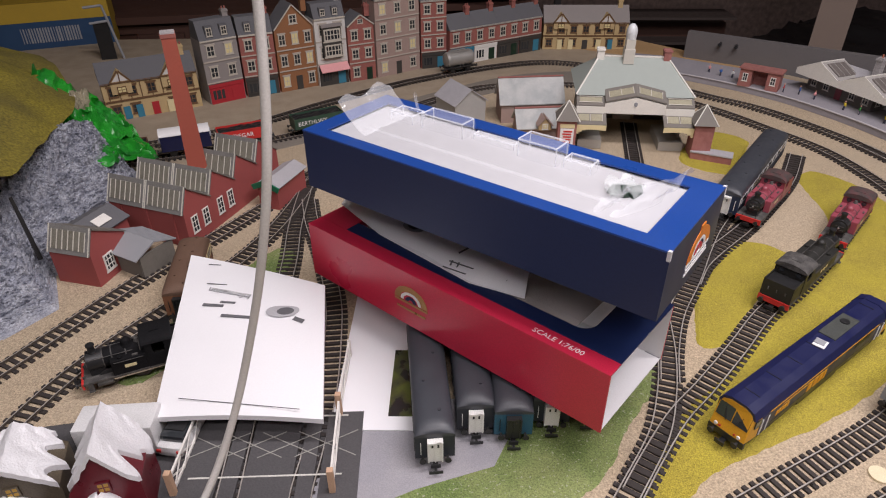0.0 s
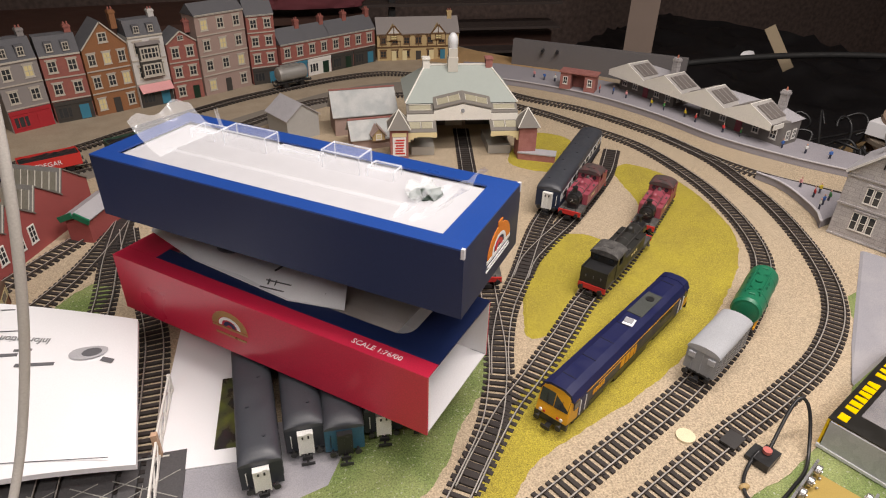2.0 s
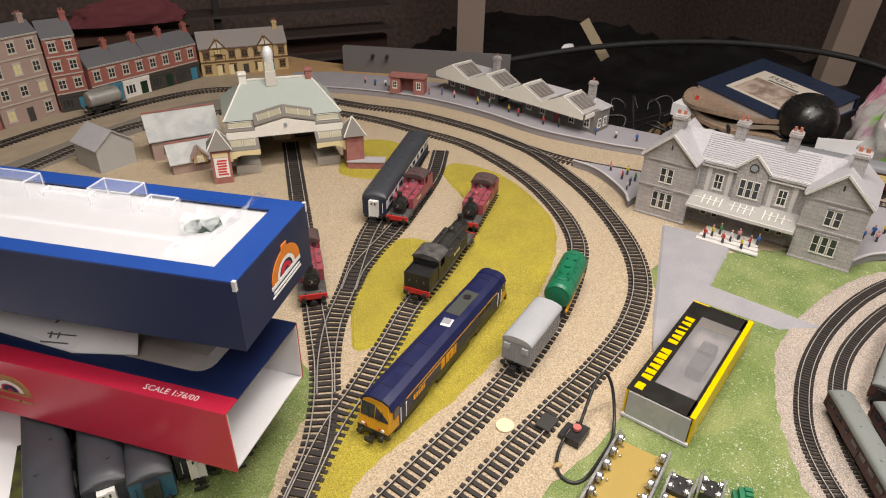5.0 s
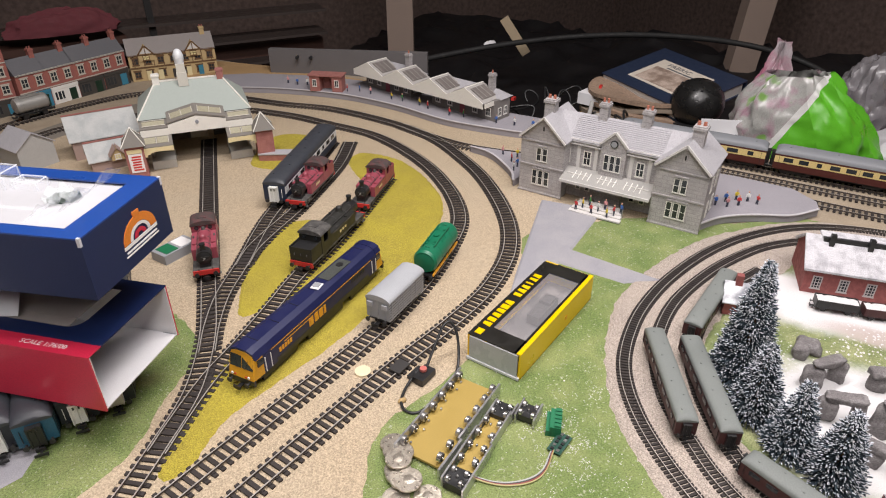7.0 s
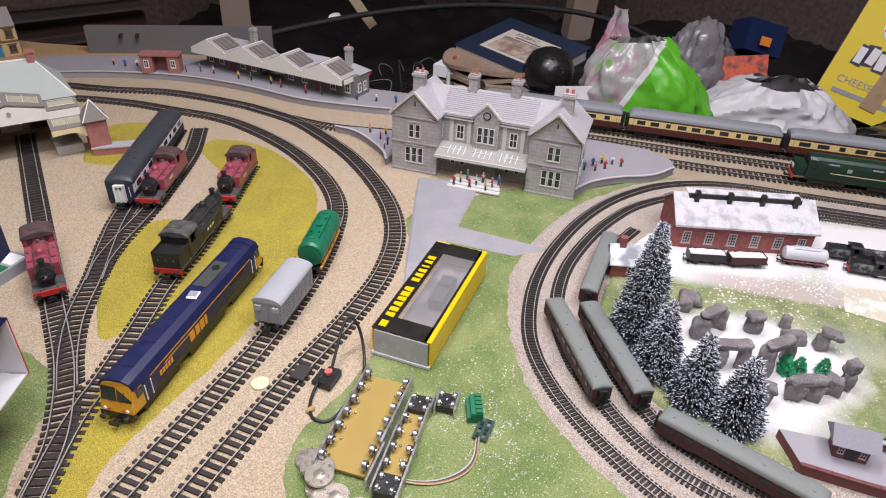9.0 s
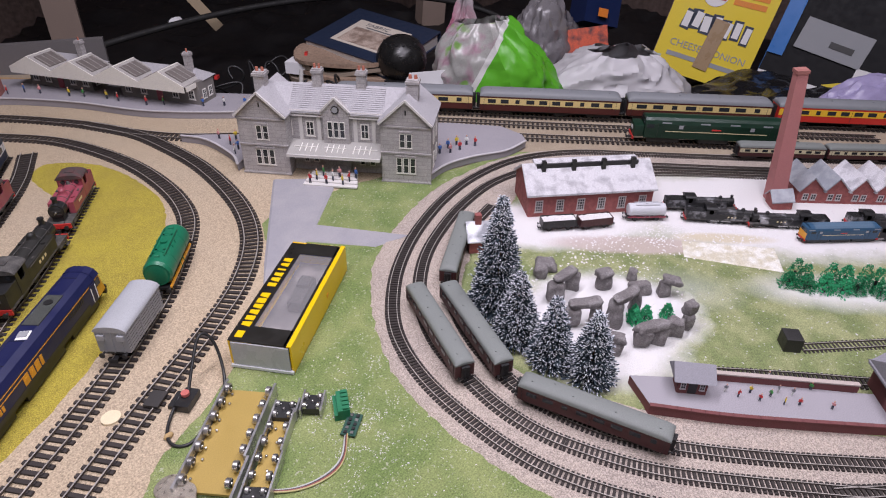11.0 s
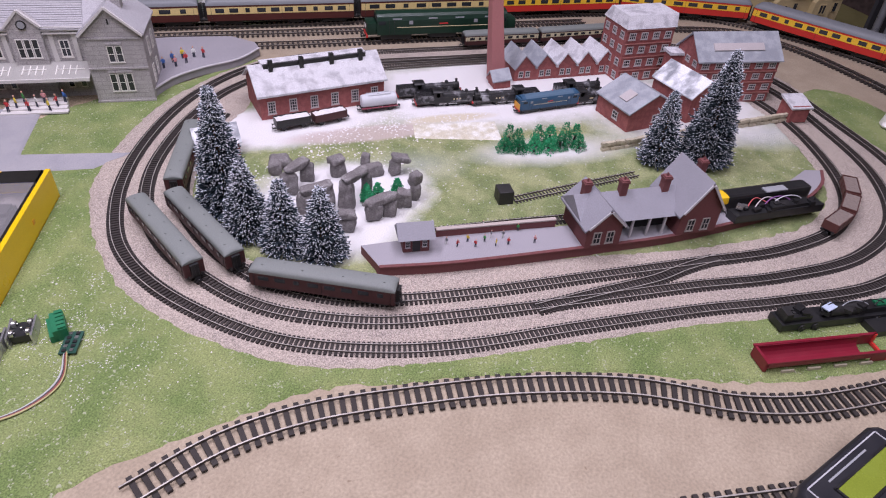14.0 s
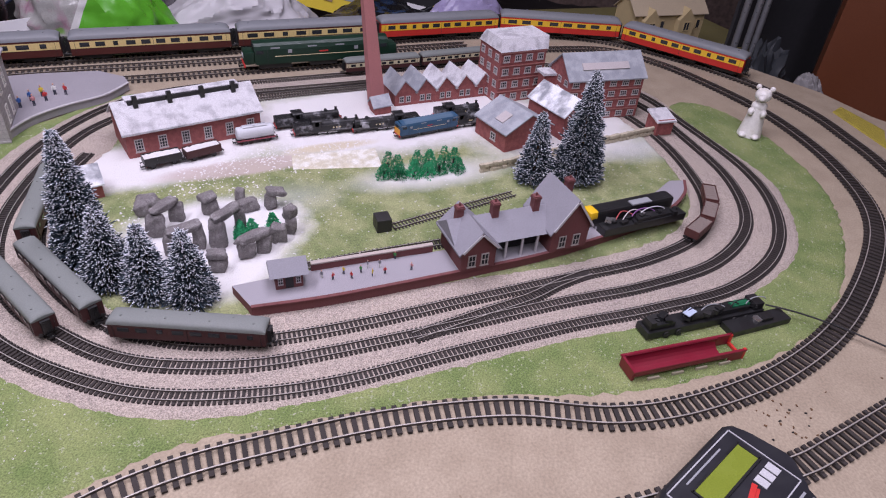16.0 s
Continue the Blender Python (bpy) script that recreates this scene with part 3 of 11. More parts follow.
def coach(label, L, W, roof, lower, upper, gang, place, lined=True, windows=8, blank=False, group="coaches", name="railway_coach"):
    s = W / 0.036
    ob = thing(name, 0, 0, 0, 0, label, "coach", group)
    ob.matrix_basis = place
    z0, z1, z2 = 0.011 * s, 0.038 * s, 0.049 * s
    part("body", boxes((0, 0, z0, L, W, z1 - z0)), lower, ob)
    bm = bmesh.new()
    rings = []
    for d, f in ((0.0, 0.42), (0.0015, 0.60), (0.004, 0.78), (0.008, 0.92), (0.014, 1.0)):
        rings.append((-L / 2 - 0.0004 + d * s, f))
    rings += [(-x, f) for x, f in reversed(rings)]
    loft = [[bm.verts.new((x, y, z)) for y, z in arch(W + 0.001 * s, z1, z1 + (z2 - z1) * f)] for x, f in rings]
    for a, b in zip(loft, loft[1:]):
        for i in range(len(a)):
            bm.faces.new((a[i], a[(i + 1) % len(a)], b[(i + 1) % len(a)], b[i]))
    bm.faces.new(loft[0]), bm.faces.new(loft[-1])
    bmesh.ops.recalc_face_normals(bm, faces=bm.faces)
    rf = part("roof", bm, roof, ob, "dark grey rounded roof", smooth=True)
    for i in range(7):
        v = part("roof_vent", rods(((0, 0, 0), (0, 0, 0.002 * s), 0.002 * s, 0.0016 * s, 8)), roof, rf, smooth=True) if i == 0 else again(v, 0, 0, 0)
        v.matrix_basis = pose(-L * 0.42 + L * 0.14 * i, (0.006 if i % 2 else -0.006) * s, z2 - 0.0012 * s)
    if lined:
        for sd in (-1, 1):
            part("upper_panel", boxes((0, sd * W / 2, z0 + 0.012 * s, L * 0.995, 0.0006, 0.0118 * s)), upper, ob)
    if windows:
        step = L * 0.92 / windows
        k = 0
        for sd in (-1, 1):
            for i in range(windows):
                x = -L * 0.46 + step * (i + 0.5)
                ww = step * (0.32 if (i % 5 == 2) else 0.62)
                w = part("window", boxes((0, 0, 0, ww, 0.0012, 0.0075 * s)), GLASSD, ob)
                w.matrix_basis = pose(x, sd * W / 2, z0 + 0.0145 * s)
                k += 1
            for x in (-L * 0.47, L * 0.47, 0):
                part("door_line", boxes((x, sd * (W / 2 + 0.0002), z0 + 0.001 * s, 0.0005 * s, 0.0006, 0.024 * s)), BLACK, ob)
    for e in (-1, 1):
        if gang is not None:
            x = e * (L / 2 + 0.005 * s)
            gw = part("gangway", boxes((e * (L / 2 + 0.0025 * s), 0, z0, 0.005 * s, 0.014 * s, 0.025 * s), (x, -0.0062 * s, z0, 0.0026 * s, 0.0016 * s, 0.0252 * s), (x, 0.0062 * s, z0, 0.0026 * s, 0.0016 * s, 0.0252 * s),
                                       (x, 0, z0, 0.0022 * s, 0.0011 * s, 0.0240 * s), (x, 0.0030 * s, z0 + 0.0234 * s, 0.0034 * s, 0.0080 * s, 0.0022 * s)), gang, ob)
            for sd in (-1, 1):
                part("slot", boxes((e * (L / 2 + 0.0054 * s), sd * 0.0026 * s, z0 + 0.0192 * s, 0.0012 * s, 0.0016 * s, 0.0030 * s)), BLACK, gw)
            part("end_handrail", rods(((e * (L / 2 + 0.0012 * s), 0.0128 * s, z0 + 0.006 * s), (e * (L / 2 + 0.0012 * s), 0.0128 * s, z0 + 0.021 * s), 0.0004 * s)), gang, ob)
            part("coupling", boxes((e * (L / 2 + 0.0075 * s), 0, z0 - 0.0055 * s, 0.012 * s, 0.0022 * s, 0.0016 * s), (e * (L / 2 + 0.0130 * s), 0, z0 - 0.0065 * s, 0.0012 * s, 0.0125 * s, 0.0030 * s)), BLACK, ob)
        buffers(ob, e * L / 2, 0.0125 * s, 0.0115 * s, s)
        bg = part("bogie", boxes((e * L * 0.36, 0.0105 * s, 0.003 * s, 0.046 * s, 0.003 * s, 0.007 * s), (e * L * 0.36, -0.0105 * s, 0.003 * s, 0.046 * s, 0.003 * s, 0.007 * s), (e * L * 0.36, 0, 0.005 * s, 0.016 * s, 0.022 * s, 0.006 * s)), BLACK, ob)
        wheel_set(bg, (e * L * 0.36 - 0.0165 * s, e * L * 0.36 + 0.0165 * s), 0.006 * s, 0.0078 * s)
    part("underframe", boxes((0, 0, z0 - 0.003 * s, L * 0.98, W * 0.8, 0.003 * s), (-L * 0.06, 0.008 * s, z0 - 0.009 * s, L * 0.12, 0.008 * s, 0.007 * s), (L * 0.09, -0.008 * s, z0 - 0.008 * s, L * 0.1, 0.009 * s, 0.006 * s)), BLACK, ob)
    return ob


SOOT = mat("sooty_plate", (0.055, 0.052, 0.050), 0.75, var=0.4, scale=120, col2=(0.09, 0.085, 0.08))


def tank_loco(label, paint, place, s=1.0, L=0.122, cabroof=BLACK, beam=REDP, long_tanks=True, bunker=0.02, tender=False, group="engines", coal=True):
    ob = thing("tank_engine" if not tender else "steam_engine", 0, 0, 0, 0, label, "model engine", group)
    ob.matrix_basis = place
    L, W = L * s, 0.033 * s
    part("footplate", boxes((0, 0, 0.0125 * s, L, W, 0.0022 * s), (0, 0, 0.004 * s, L * 0.86, 0.010 * s, 0.009 * s)), SOOT, ob, "dusty dark footplate")
    front = L / 2
    for e in (-1, 1):
        b = part("buffer_beam", boxes((e * L / 2, 0, 0.0085 * s, 0.002 * s, W, 0.0065 * s)), beam, ob, "red buffer beam")
        buffers(b, e * L / 2, 0.0115 * s, 0.0115 * s, s)
        for y in (-0.0085, 0.0085):
            part("lamp_iron", boxes((e * (L / 2 - 0.0012 * s), y * s, 0.0147 * s, 0.0012 * s, 0.0012 * s, 0.003 * s)), SOOT, b)
    for sd in (-1, 1):
        part("front_step", boxes((front - 0.006 * s, sd * 0.0155 * s, 0.004 * s, 0.005 * s, 0.001 * s, 0.009 * s), (front - 0.006 * s, sd * 0.0165 * s, 0.004 * s, 0.005 * s, 0.003 * s, 0.0008 * s)), SOOT, ob)
    cab0 = -L / 2 + bunker * s
    cab1 = cab0 + 0.024 * s
    br = 0.0095 * s
    zc = 0.0285 * s
    boiler = part("boiler", rods(((cab1, 0, zc), (front - 0.022 * s, 0, zc), br, br, 24)), paint, ob, smooth=True)
    span = front - 0.022 * s - cab1
    for q in (0.12, 0.45, 0.78, 0.99):
        x = cab1 + span * q
        part("boiler_band", rods(((x - 0.0005 * s, 0, zc), (x + 0.0005 * s, 0, zc), br * 1.03, br * 1.03, 24)), SOOT, boiler, smooth=True)
    for sd in (-1, 1):
        part("boiler_handrail", rods(((cab1 + span * 0.3, sd * br * 0.88, zc + br * 0.62), (front - 0.010 * s, sd * br * 0.88, zc + br * 0.62), 0.0004 * s, 0.0004 * s, 6)), SOOT, boiler)
    sb = part("smokebox", rods(((front - 0.022 * s, 0, zc), (front - 0.008 * s, 0, zc), br * 1.05, br * 1.05, 24), ((front - 0.008 * s, 0, zc), (front - 0.0065 * s, 0, zc), br * 0.88, br * 0.62, 24)), BLACK, ob, "black smokebox", smooth=True)
    part("saddle", boxes((front - 0.015 * s, 0, 0.0147 * s, 0.014 * s, 0.014 * s, 0.008 * s)), BLACK, ob)
    part("door_hinge", boxes((front - 0.0068 * s, 0.001 * s, zc + 0.002 * s, 0.001 * s, 0.010 * s, 0.0008 * s), (front - 0.0068 * s, 0.001 * s, zc - 0.003 * s, 0.001 * s, 0.010 * s, 0.0008 * s)), SOOT, sb)
    part("door_dart", rods(((front - 0.0065 * s, 0, zc), (front - 0.0045 * s, 0, zc), 0.0012 * s, 0.0009 * s, 8), ((front - 0.005 * s, -0.002 * s, zc - 0.002 * s), (front - 0.005 * s, 0.002 * s, zc + 0.001 * s), 0.0004 * s, 0.0004 * s, 6)), STEEL, sb, smooth=True)
    ch = front - 0.0145 * s
    part("chimney", rods(((ch, 0, zc + br * 0.85), (ch, 0, zc + br + 0.0015 * s), 0.0048 * s, 0.0034 * s, 16), ((ch, 0, zc + br + 0.0015 * s), (ch, 0, zc + br + 0.0075 * s), 0.0034 * s, 0.0031 * s, 16), ((ch, 0, zc + br + 0.0075 * s), (ch, 0, zc + br + 0.0090 * s), 0.0041 * s, 0.0038 * s, 16)), BLACK, ob, smooth=True)
    bm = rods(((ch - 0.030 * s, 0, zc + br * 0.75), (ch - 0.030 * s, 0, zc + br + 0.0012 * s), 0.0064 * s, 0.0050 * s, 16), ((ch - 0.030 * s, 0, zc + br + 0.0012 * s), (ch - 0.030 * s, 0, zc + br + 0.003 * s), 0.0050 * s, 0.0047 * s, 16))
    ball(bm, ch - 0.030 * s, 0, zc + br + 0.003 * s, 0.0047 * s, 0.0047 * s, 0.0042 * s, 16)
    part("dome", bm, paint, ob, smooth=True)
    part("safety_valve", rods(((cab1 + 0.006 * s, 0, zc + br * 0.7), (cab1 + 0.006 * s, 0, zc + br + 0.0035 * s), 0.0036 * s, 0.002 * s, 10)), SOOT, ob, smooth=True)
    part("whistle", rods(((cab1 + 0.002 * s, 0.003 * s, zc + br * 0.7), (cab1 + 0.002 * s, 0.003 * s, zc + br + 0.005 * s), 0.0008 * s, 0.0006 * s, 6)), SOOT, ob)
    if long_tanks:
        tx, tl = (cab1 + front - 0.028 * s) / 2, front - 0.028 * s - cab1
        for sd in (-1, 1):
            box(bm := bmesh.new(), tx, sd * 0.0122 * s, 0.0147 * s, tl, 0.0080 * s, 0.0172 * s, bevel=0.0008 * s)
            tk = part("side_tank", bm, paint, ob)
            part("tank_lid", rods(((tx + tl * 0.22, sd * 0.0122 * s, 0.0319 * s), (tx + tl * 0.22, sd * 0.0122 * s, 0.0340 * s), 0.0026 * s, 0.0024 * s, 12)), paint, tk, smooth=True)
            part("tank_vent", boxes((tx - tl * 0.2, sd * 0.0135 * s, 0.0319 * s, 0.005 * s, 0.0022 * s, 0.0012 * s)), SOOT, tk)
            part("tank_handrail", rods(((tx - tl * 0.42, sd * 0.0166 * s, 0.0300 * s), (tx + tl * 0.42, sd * 0.0166 * s, 0.0300 * s), 0.00035 * s, 0.00035 * s, 6)), SOOT, tk)
            for x, w in ((-0.12, 0.004), (-0.02, 0.004), (0.08, 0.004)):
                part("crest_bar", boxes((tx + x * tl, sd * 0.01625 * s, 0.0215 * s, w * s, 0.0004 * s, 0.0035 * s)), CREAM if paint is not BLACK else GREYP, tk)
    part("cab_front", boxes((cab1 - 0.0007 * s, 0, 0.0147 * s, 0.0014 * s, 0.032 * s, 0.0285 * s)), paint, ob)
    part("cab_back", boxes((cab0 + 0.0007 * s, 0, 0.0147 * s, 0.0014 * s, 0.032 * s, 0.0285 * s)), paint, ob)
    for sd in (-1, 1):
        ring = [(cab0, 0.0147), (cab1, 0.0147), (cab1, 0.0425), (cab1 - 0.005 * s, 0.0425), (cab1 - 0.0065 * s, 0.0405), (cab1 - 0.0065 * s, 0.031), (cab1 - 0.008 * s, 0.029), (cab0 + 0.008 * s, 0.029), (cab0 + 0.0065 * s, 0.031), (cab0 + 0.0065 * s, 0.0405), (cab0 + 0.005 * s, 0.0425), (cab0, 0.0425)]
        bm = bmesh.new()
        prism(bm, [(x, sd * 0.0153 * s, z * s) for x, z in ring], (0, sd * 0.0012 * s, 0))
        part("cab_side", bm, paint, ob)
        for x, y in ((cab1 + 0.0002 * s, sd * 0.009 * s), (cab0 - 0.0002 * s, sd * 0.009 * s)):
            part("window", rods(((x - 0.0008 * s, y, 0.0375 * s), (x + 0.0008 * s, y, 0.0375 * s), 0.0029 * s, 0.0029 * s, 14)), GLASSD, ob, smooth=True)
    bm = bmesh.new()
    prism(bm, [(cab0 - 0.0025 * s, y, z) for y, z in arch(0.035 * s, 0.0420 * s, 0.0485 * s, 14, 0.9)], (cab1 - cab0 + 0.005 * s, 0, 0))
    rf = part("cab_roof", bm, cabroof, ob, smooth=True)
    part("roof_vent", boxes(((cab0 + cab1) / 2, 0, 0.0478 * s, 0.009 * s, 0.011 * s, 0.0012 * s)), cabroof, rf)
    if bunker > 0.006:
        bx = cab0 - bunker * s / 2
        bk = part("bunker", boxes((bx, 0, 0.0147 * s, bunker * s, 0.032 * s, 0.0165 * s)), paint, ob)
        for sd in (-1, 1):
            part("bunker_flare", boxes((bx, sd * 0.0155 * s, 0.0312 * s, bunker * s, 0.001 * s, 0.004 * s)), paint, bk)
        part("bunker_flare", boxes((cab0 - bunker * s + 0.0005 * s, 0, 0.0312 * s, 0.001 * s, 0.032 * s, 0.004 * s)), paint, bk)
        for y in (-0.009, 0.0, 0.009):
            part("lamp_bracket", boxes((cab0 - bunker * s - 0.0006 * s, y * s, 0.024 * s, 0.0012 * s, 0.001 * s, 0.003 * s)), SOOT, bk)
        bm = bmesh.new()
        bmesh.ops.create_grid(bm, x_segments=10, y_segments=14, size=0.5, matrix=Matrix.Translation((bx, 0, 0.0318 * s)) @ Matrix.Diagonal((bunker * s * 0.9, 0.030 * s, 1, 1)))
        for v in bm.verts:
            v.co.z += 0.0012 * s * (1 + noise.noise(v.co * 420 / s)) if coal else 0
        part("coal", bm, BLACK, bk)
    wheel_set(ob, [x * s for x in (-0.032, -0.004, 0.026)], 0.0095 * s, 0.0078 * s)
    for sd in (-1, 1):
        part("side_rod", boxes((-0.003 * s, sd * 0.0098 * s, 0.006 * s, 0.06 * s, 0.001 * s, 0.002 * s)), STEEL, ob)
        part("cylinder", rods(((front - 0.026 * s, sd * 0.0125 * s, 0.0095 * s), (front - 0.012 * s, sd * 0.0125 * s, 0.0095 * s), 0.0042 * s, 0.0042 * s, 14)), SOOT, ob, smooth=True)
    return ob


def bogie_frame(parent, x, s, n=3, span=0.05, r=0.0065):
    b = part("bogie", boxes((x, 0.0125 * s, 0.003 * s, span * s, 0.003 * s, 0.008 * s), (x, -0.0125 * s, 0.003 * s, span * s, 0.003 * s, 0.008 * s), (x, 0, 0.006 * s, span * s * 0.9, 0.022 * s, 0.005 * s)), BLACK, parent)
    wheel_set(b, [x + (i / (n - 1) - 0.5) * span * 0.72 * s for i in range(n)], r * s, 0.0078 * s)


CABY = mat("cab_yellow", (0.66, 0.33, 0.02), 0.42, var=0.12)


def freight_diesel(place):
    ob = thing("diesel_engine", 0, 0, 0, 0, "dark blue and orange freight diesel model standing off the track", "diesel engine", "engines")
    ob.matrix_basis = place
    L, W = 0.258, 0.035
    prof = [(-W / 2, 0.0145), (-W / 2, 0.0385), (-W * 0.40, 0.0455), (-W * 0.2, 0.0485), (W * 0.2, 0.0485), (W * 0.40, 0.0455), (W / 2, 0.0385), (W / 2, 0.0145)]
    bm = bmesh.new()
    prism(bm, [(-L / 2 + 0.017, y, z) for y, z in prof], (L - 0.034, 0, 0))
    body = part("body", bm, BLUEP, ob)
    for e in (-1, 1):
        x0, x1 = e * (L / 2 - 0.017), e * (L / 2)
        ring0 = [(x0, y, z) for y, z in prof]
        ring1 = [(x1 - e * (0.006 if z > 0.03 else 0.0), y * 0.94, 0.0145 + (z - 0.0145) * 0.93) for y, z in prof]
        bm = bmesh.new()
        a = [bm.verts.new(p) for p in ring0]
        b = [bm.verts.new(p) for p in ring1]
        bm.faces.new(b)
        bm.faces.new(a[::-1])
        for i in range(len(a)):
            bm.faces.new((a[i], a[(i + 1) % 8], b[(i + 1) % 8], b[i]))
        cab = part("cab", bm, CABY, ob, "orange cab end")
        bm = bmesh.new()
        prism(bm, [(x0 - e * 0.001, y * 1.02, z + 0.0006) for y, z in prof[1:7]], (e * 0.0118, 0, -0.0004))
        part("cab_roof", bm, BLUEP, cab)
        for y in (-0.0078, 0.0078):
            part("windscreen", boxes((x1 - e * 0.0030, y, 0.0262, 0.0014, 0.0146, 0.0138, 0, 0, -e * 15)), GLASSD, cab)
            part("wiper", rods(((x1 - e * 0.0012, y * 0.6, 0.0262), (x1 - e * 0.0042, y * 1.1, 0.0365), 0.0003, 0.0003, 6)), BLACK, cab)
            part("marker_light", rods(((x1, y * 0.9, 0.0185), (x1 + e * 0.0009, y * 0.9, 0.0185), 0.0011, 0.0011, 10)), REDP, cab, smooth=True)
            part("headlight", rods(((x1, y * 1.4, 0.0185), (x1 + e * 0.0012, y * 1.4, 0.0185), 0.0017, 0.0017, 10)), WHITE, cab, smooth=True)
        for sd in (-1, 1):
            part("side_window", boxes((x1 - e * 0.013, sd * W / 2 * 0.985, 0.0285, 0.009, 0.0016, 0.008)), GLASSD, cab)
            for q in (0.0195, 0.0285):
                part("handrail", rods(((x1 - e * q, sd * (W / 2 + 0.0006), 0.016), (x1 - e * q, sd * (W / 2 + 0.0006), 0.034), 0.0006, 0.0006, 6)), WHITE, cab)
            part("door", boxes((x1 - e * 0.024, sd * (W / 2 + 0.0001), 0.0155, 0.0085, 0.0007, 0.021)), BLUEP, cab)
        part("buffer_beam", boxes((x1 - e * 0.001, 0, 0.0085, 0.003, W * 0.98, 0.0065)), BLACK, ob)
        buffers(ob, x1, 0.0125, 0.0115, 1.0)
        bogie_frame(ob, e * 0.083, 1.0, 3, 0.058)
    part("solebar", boxes((0, 0, 0.0105, L - 0.02, W * 0.9, 0.004)), BLACK, ob)
    part("fuel_tank", boxes((0, 0, 0.003, 0.07, 0.030, 0.009)), BLACK, ob)
    part("roof_grille", boxes((-0.045, 0, 0.0482, 0.048, 0.0165, 0.0011)), mat("grey_roof_mesh", (0.055, 0.06, 0.055), 0.6, var=0.3, scale=200), body)
    part("roof_fan", rods(((-0.056, 0, 0.0490), (-0.056, 0, 0.0502), 0.0045, 0.0045, 14)), BLACK, body, smooth=True)
    part("exhaust", boxes((-0.006, 0.002, 0.0484, 0.013, 0.011, 0.0005, 8)), WHITE, body, "white-scuffed exhaust plate")
    part("exhaust_port", boxes((-0.007, 0.001, 0.0489, 0.008, 0.009, 0.0008, 8)), GREYP, body)
    for i in range(7):
        part("roof_seam", boxes((-0.1 + i * 0.034, 0, 0.0484, 0.0006, W * 0.42, 0.0005)), BLACK, body)
    for sd in (-1, 1):
        part("stripe", boxes((0, sd * (W / 2 + 0.0001), 0.0362, L - 0.06, 0.0004, 0.0006)), ORANGE, body)
        part("stripe", boxes((0.052, sd * (W / 2 + 0.0001), 0.0315, 0.05, 0.0004, 0.0009)), ORANGE, body)
        part("lower_band", boxes((0, sd * (W / 2 + 0.00005), 0.0148, L - 0.075, 0.0003, 0.005)), BLACK, body)
        for i, (x, w, h) in enumerate(((0.020, 0.008, 0.011), (0.030, 0.007, 0.011), (0.039, 0.007, 0.011), (0.0465, 0.004, 0.011))):
            part("emblem", boxes((sd * -x + (-0.002 if sd < 0 else 0.05), sd * (W / 2 + 0.0002), 0.0215, w, 0.0006, h), (sd * -x + (-0.002 if sd < 0 else 0.05), sd * (W / 2 + 0.0005), 0.025, w * 0.45, 0.0006, h * 0.35)), ORANGE, body, "orange owner's emblem")
        for i in range(5):
            part("number_bar", boxes((-sd * (-0.067 - i * 0.0045), sd * (W / 2 + 0.0002), 0.024, 0.003, 0.0006, 0.0055)), ORANGE, body)
        for i in range(9):
            part("side_grille", boxes((-0.082 + i * 0.0035, sd * (W / 2 + 0.0001), 0.0285, 0.0018, 0.0005, 0.007)), BLACK, body)
    return ob


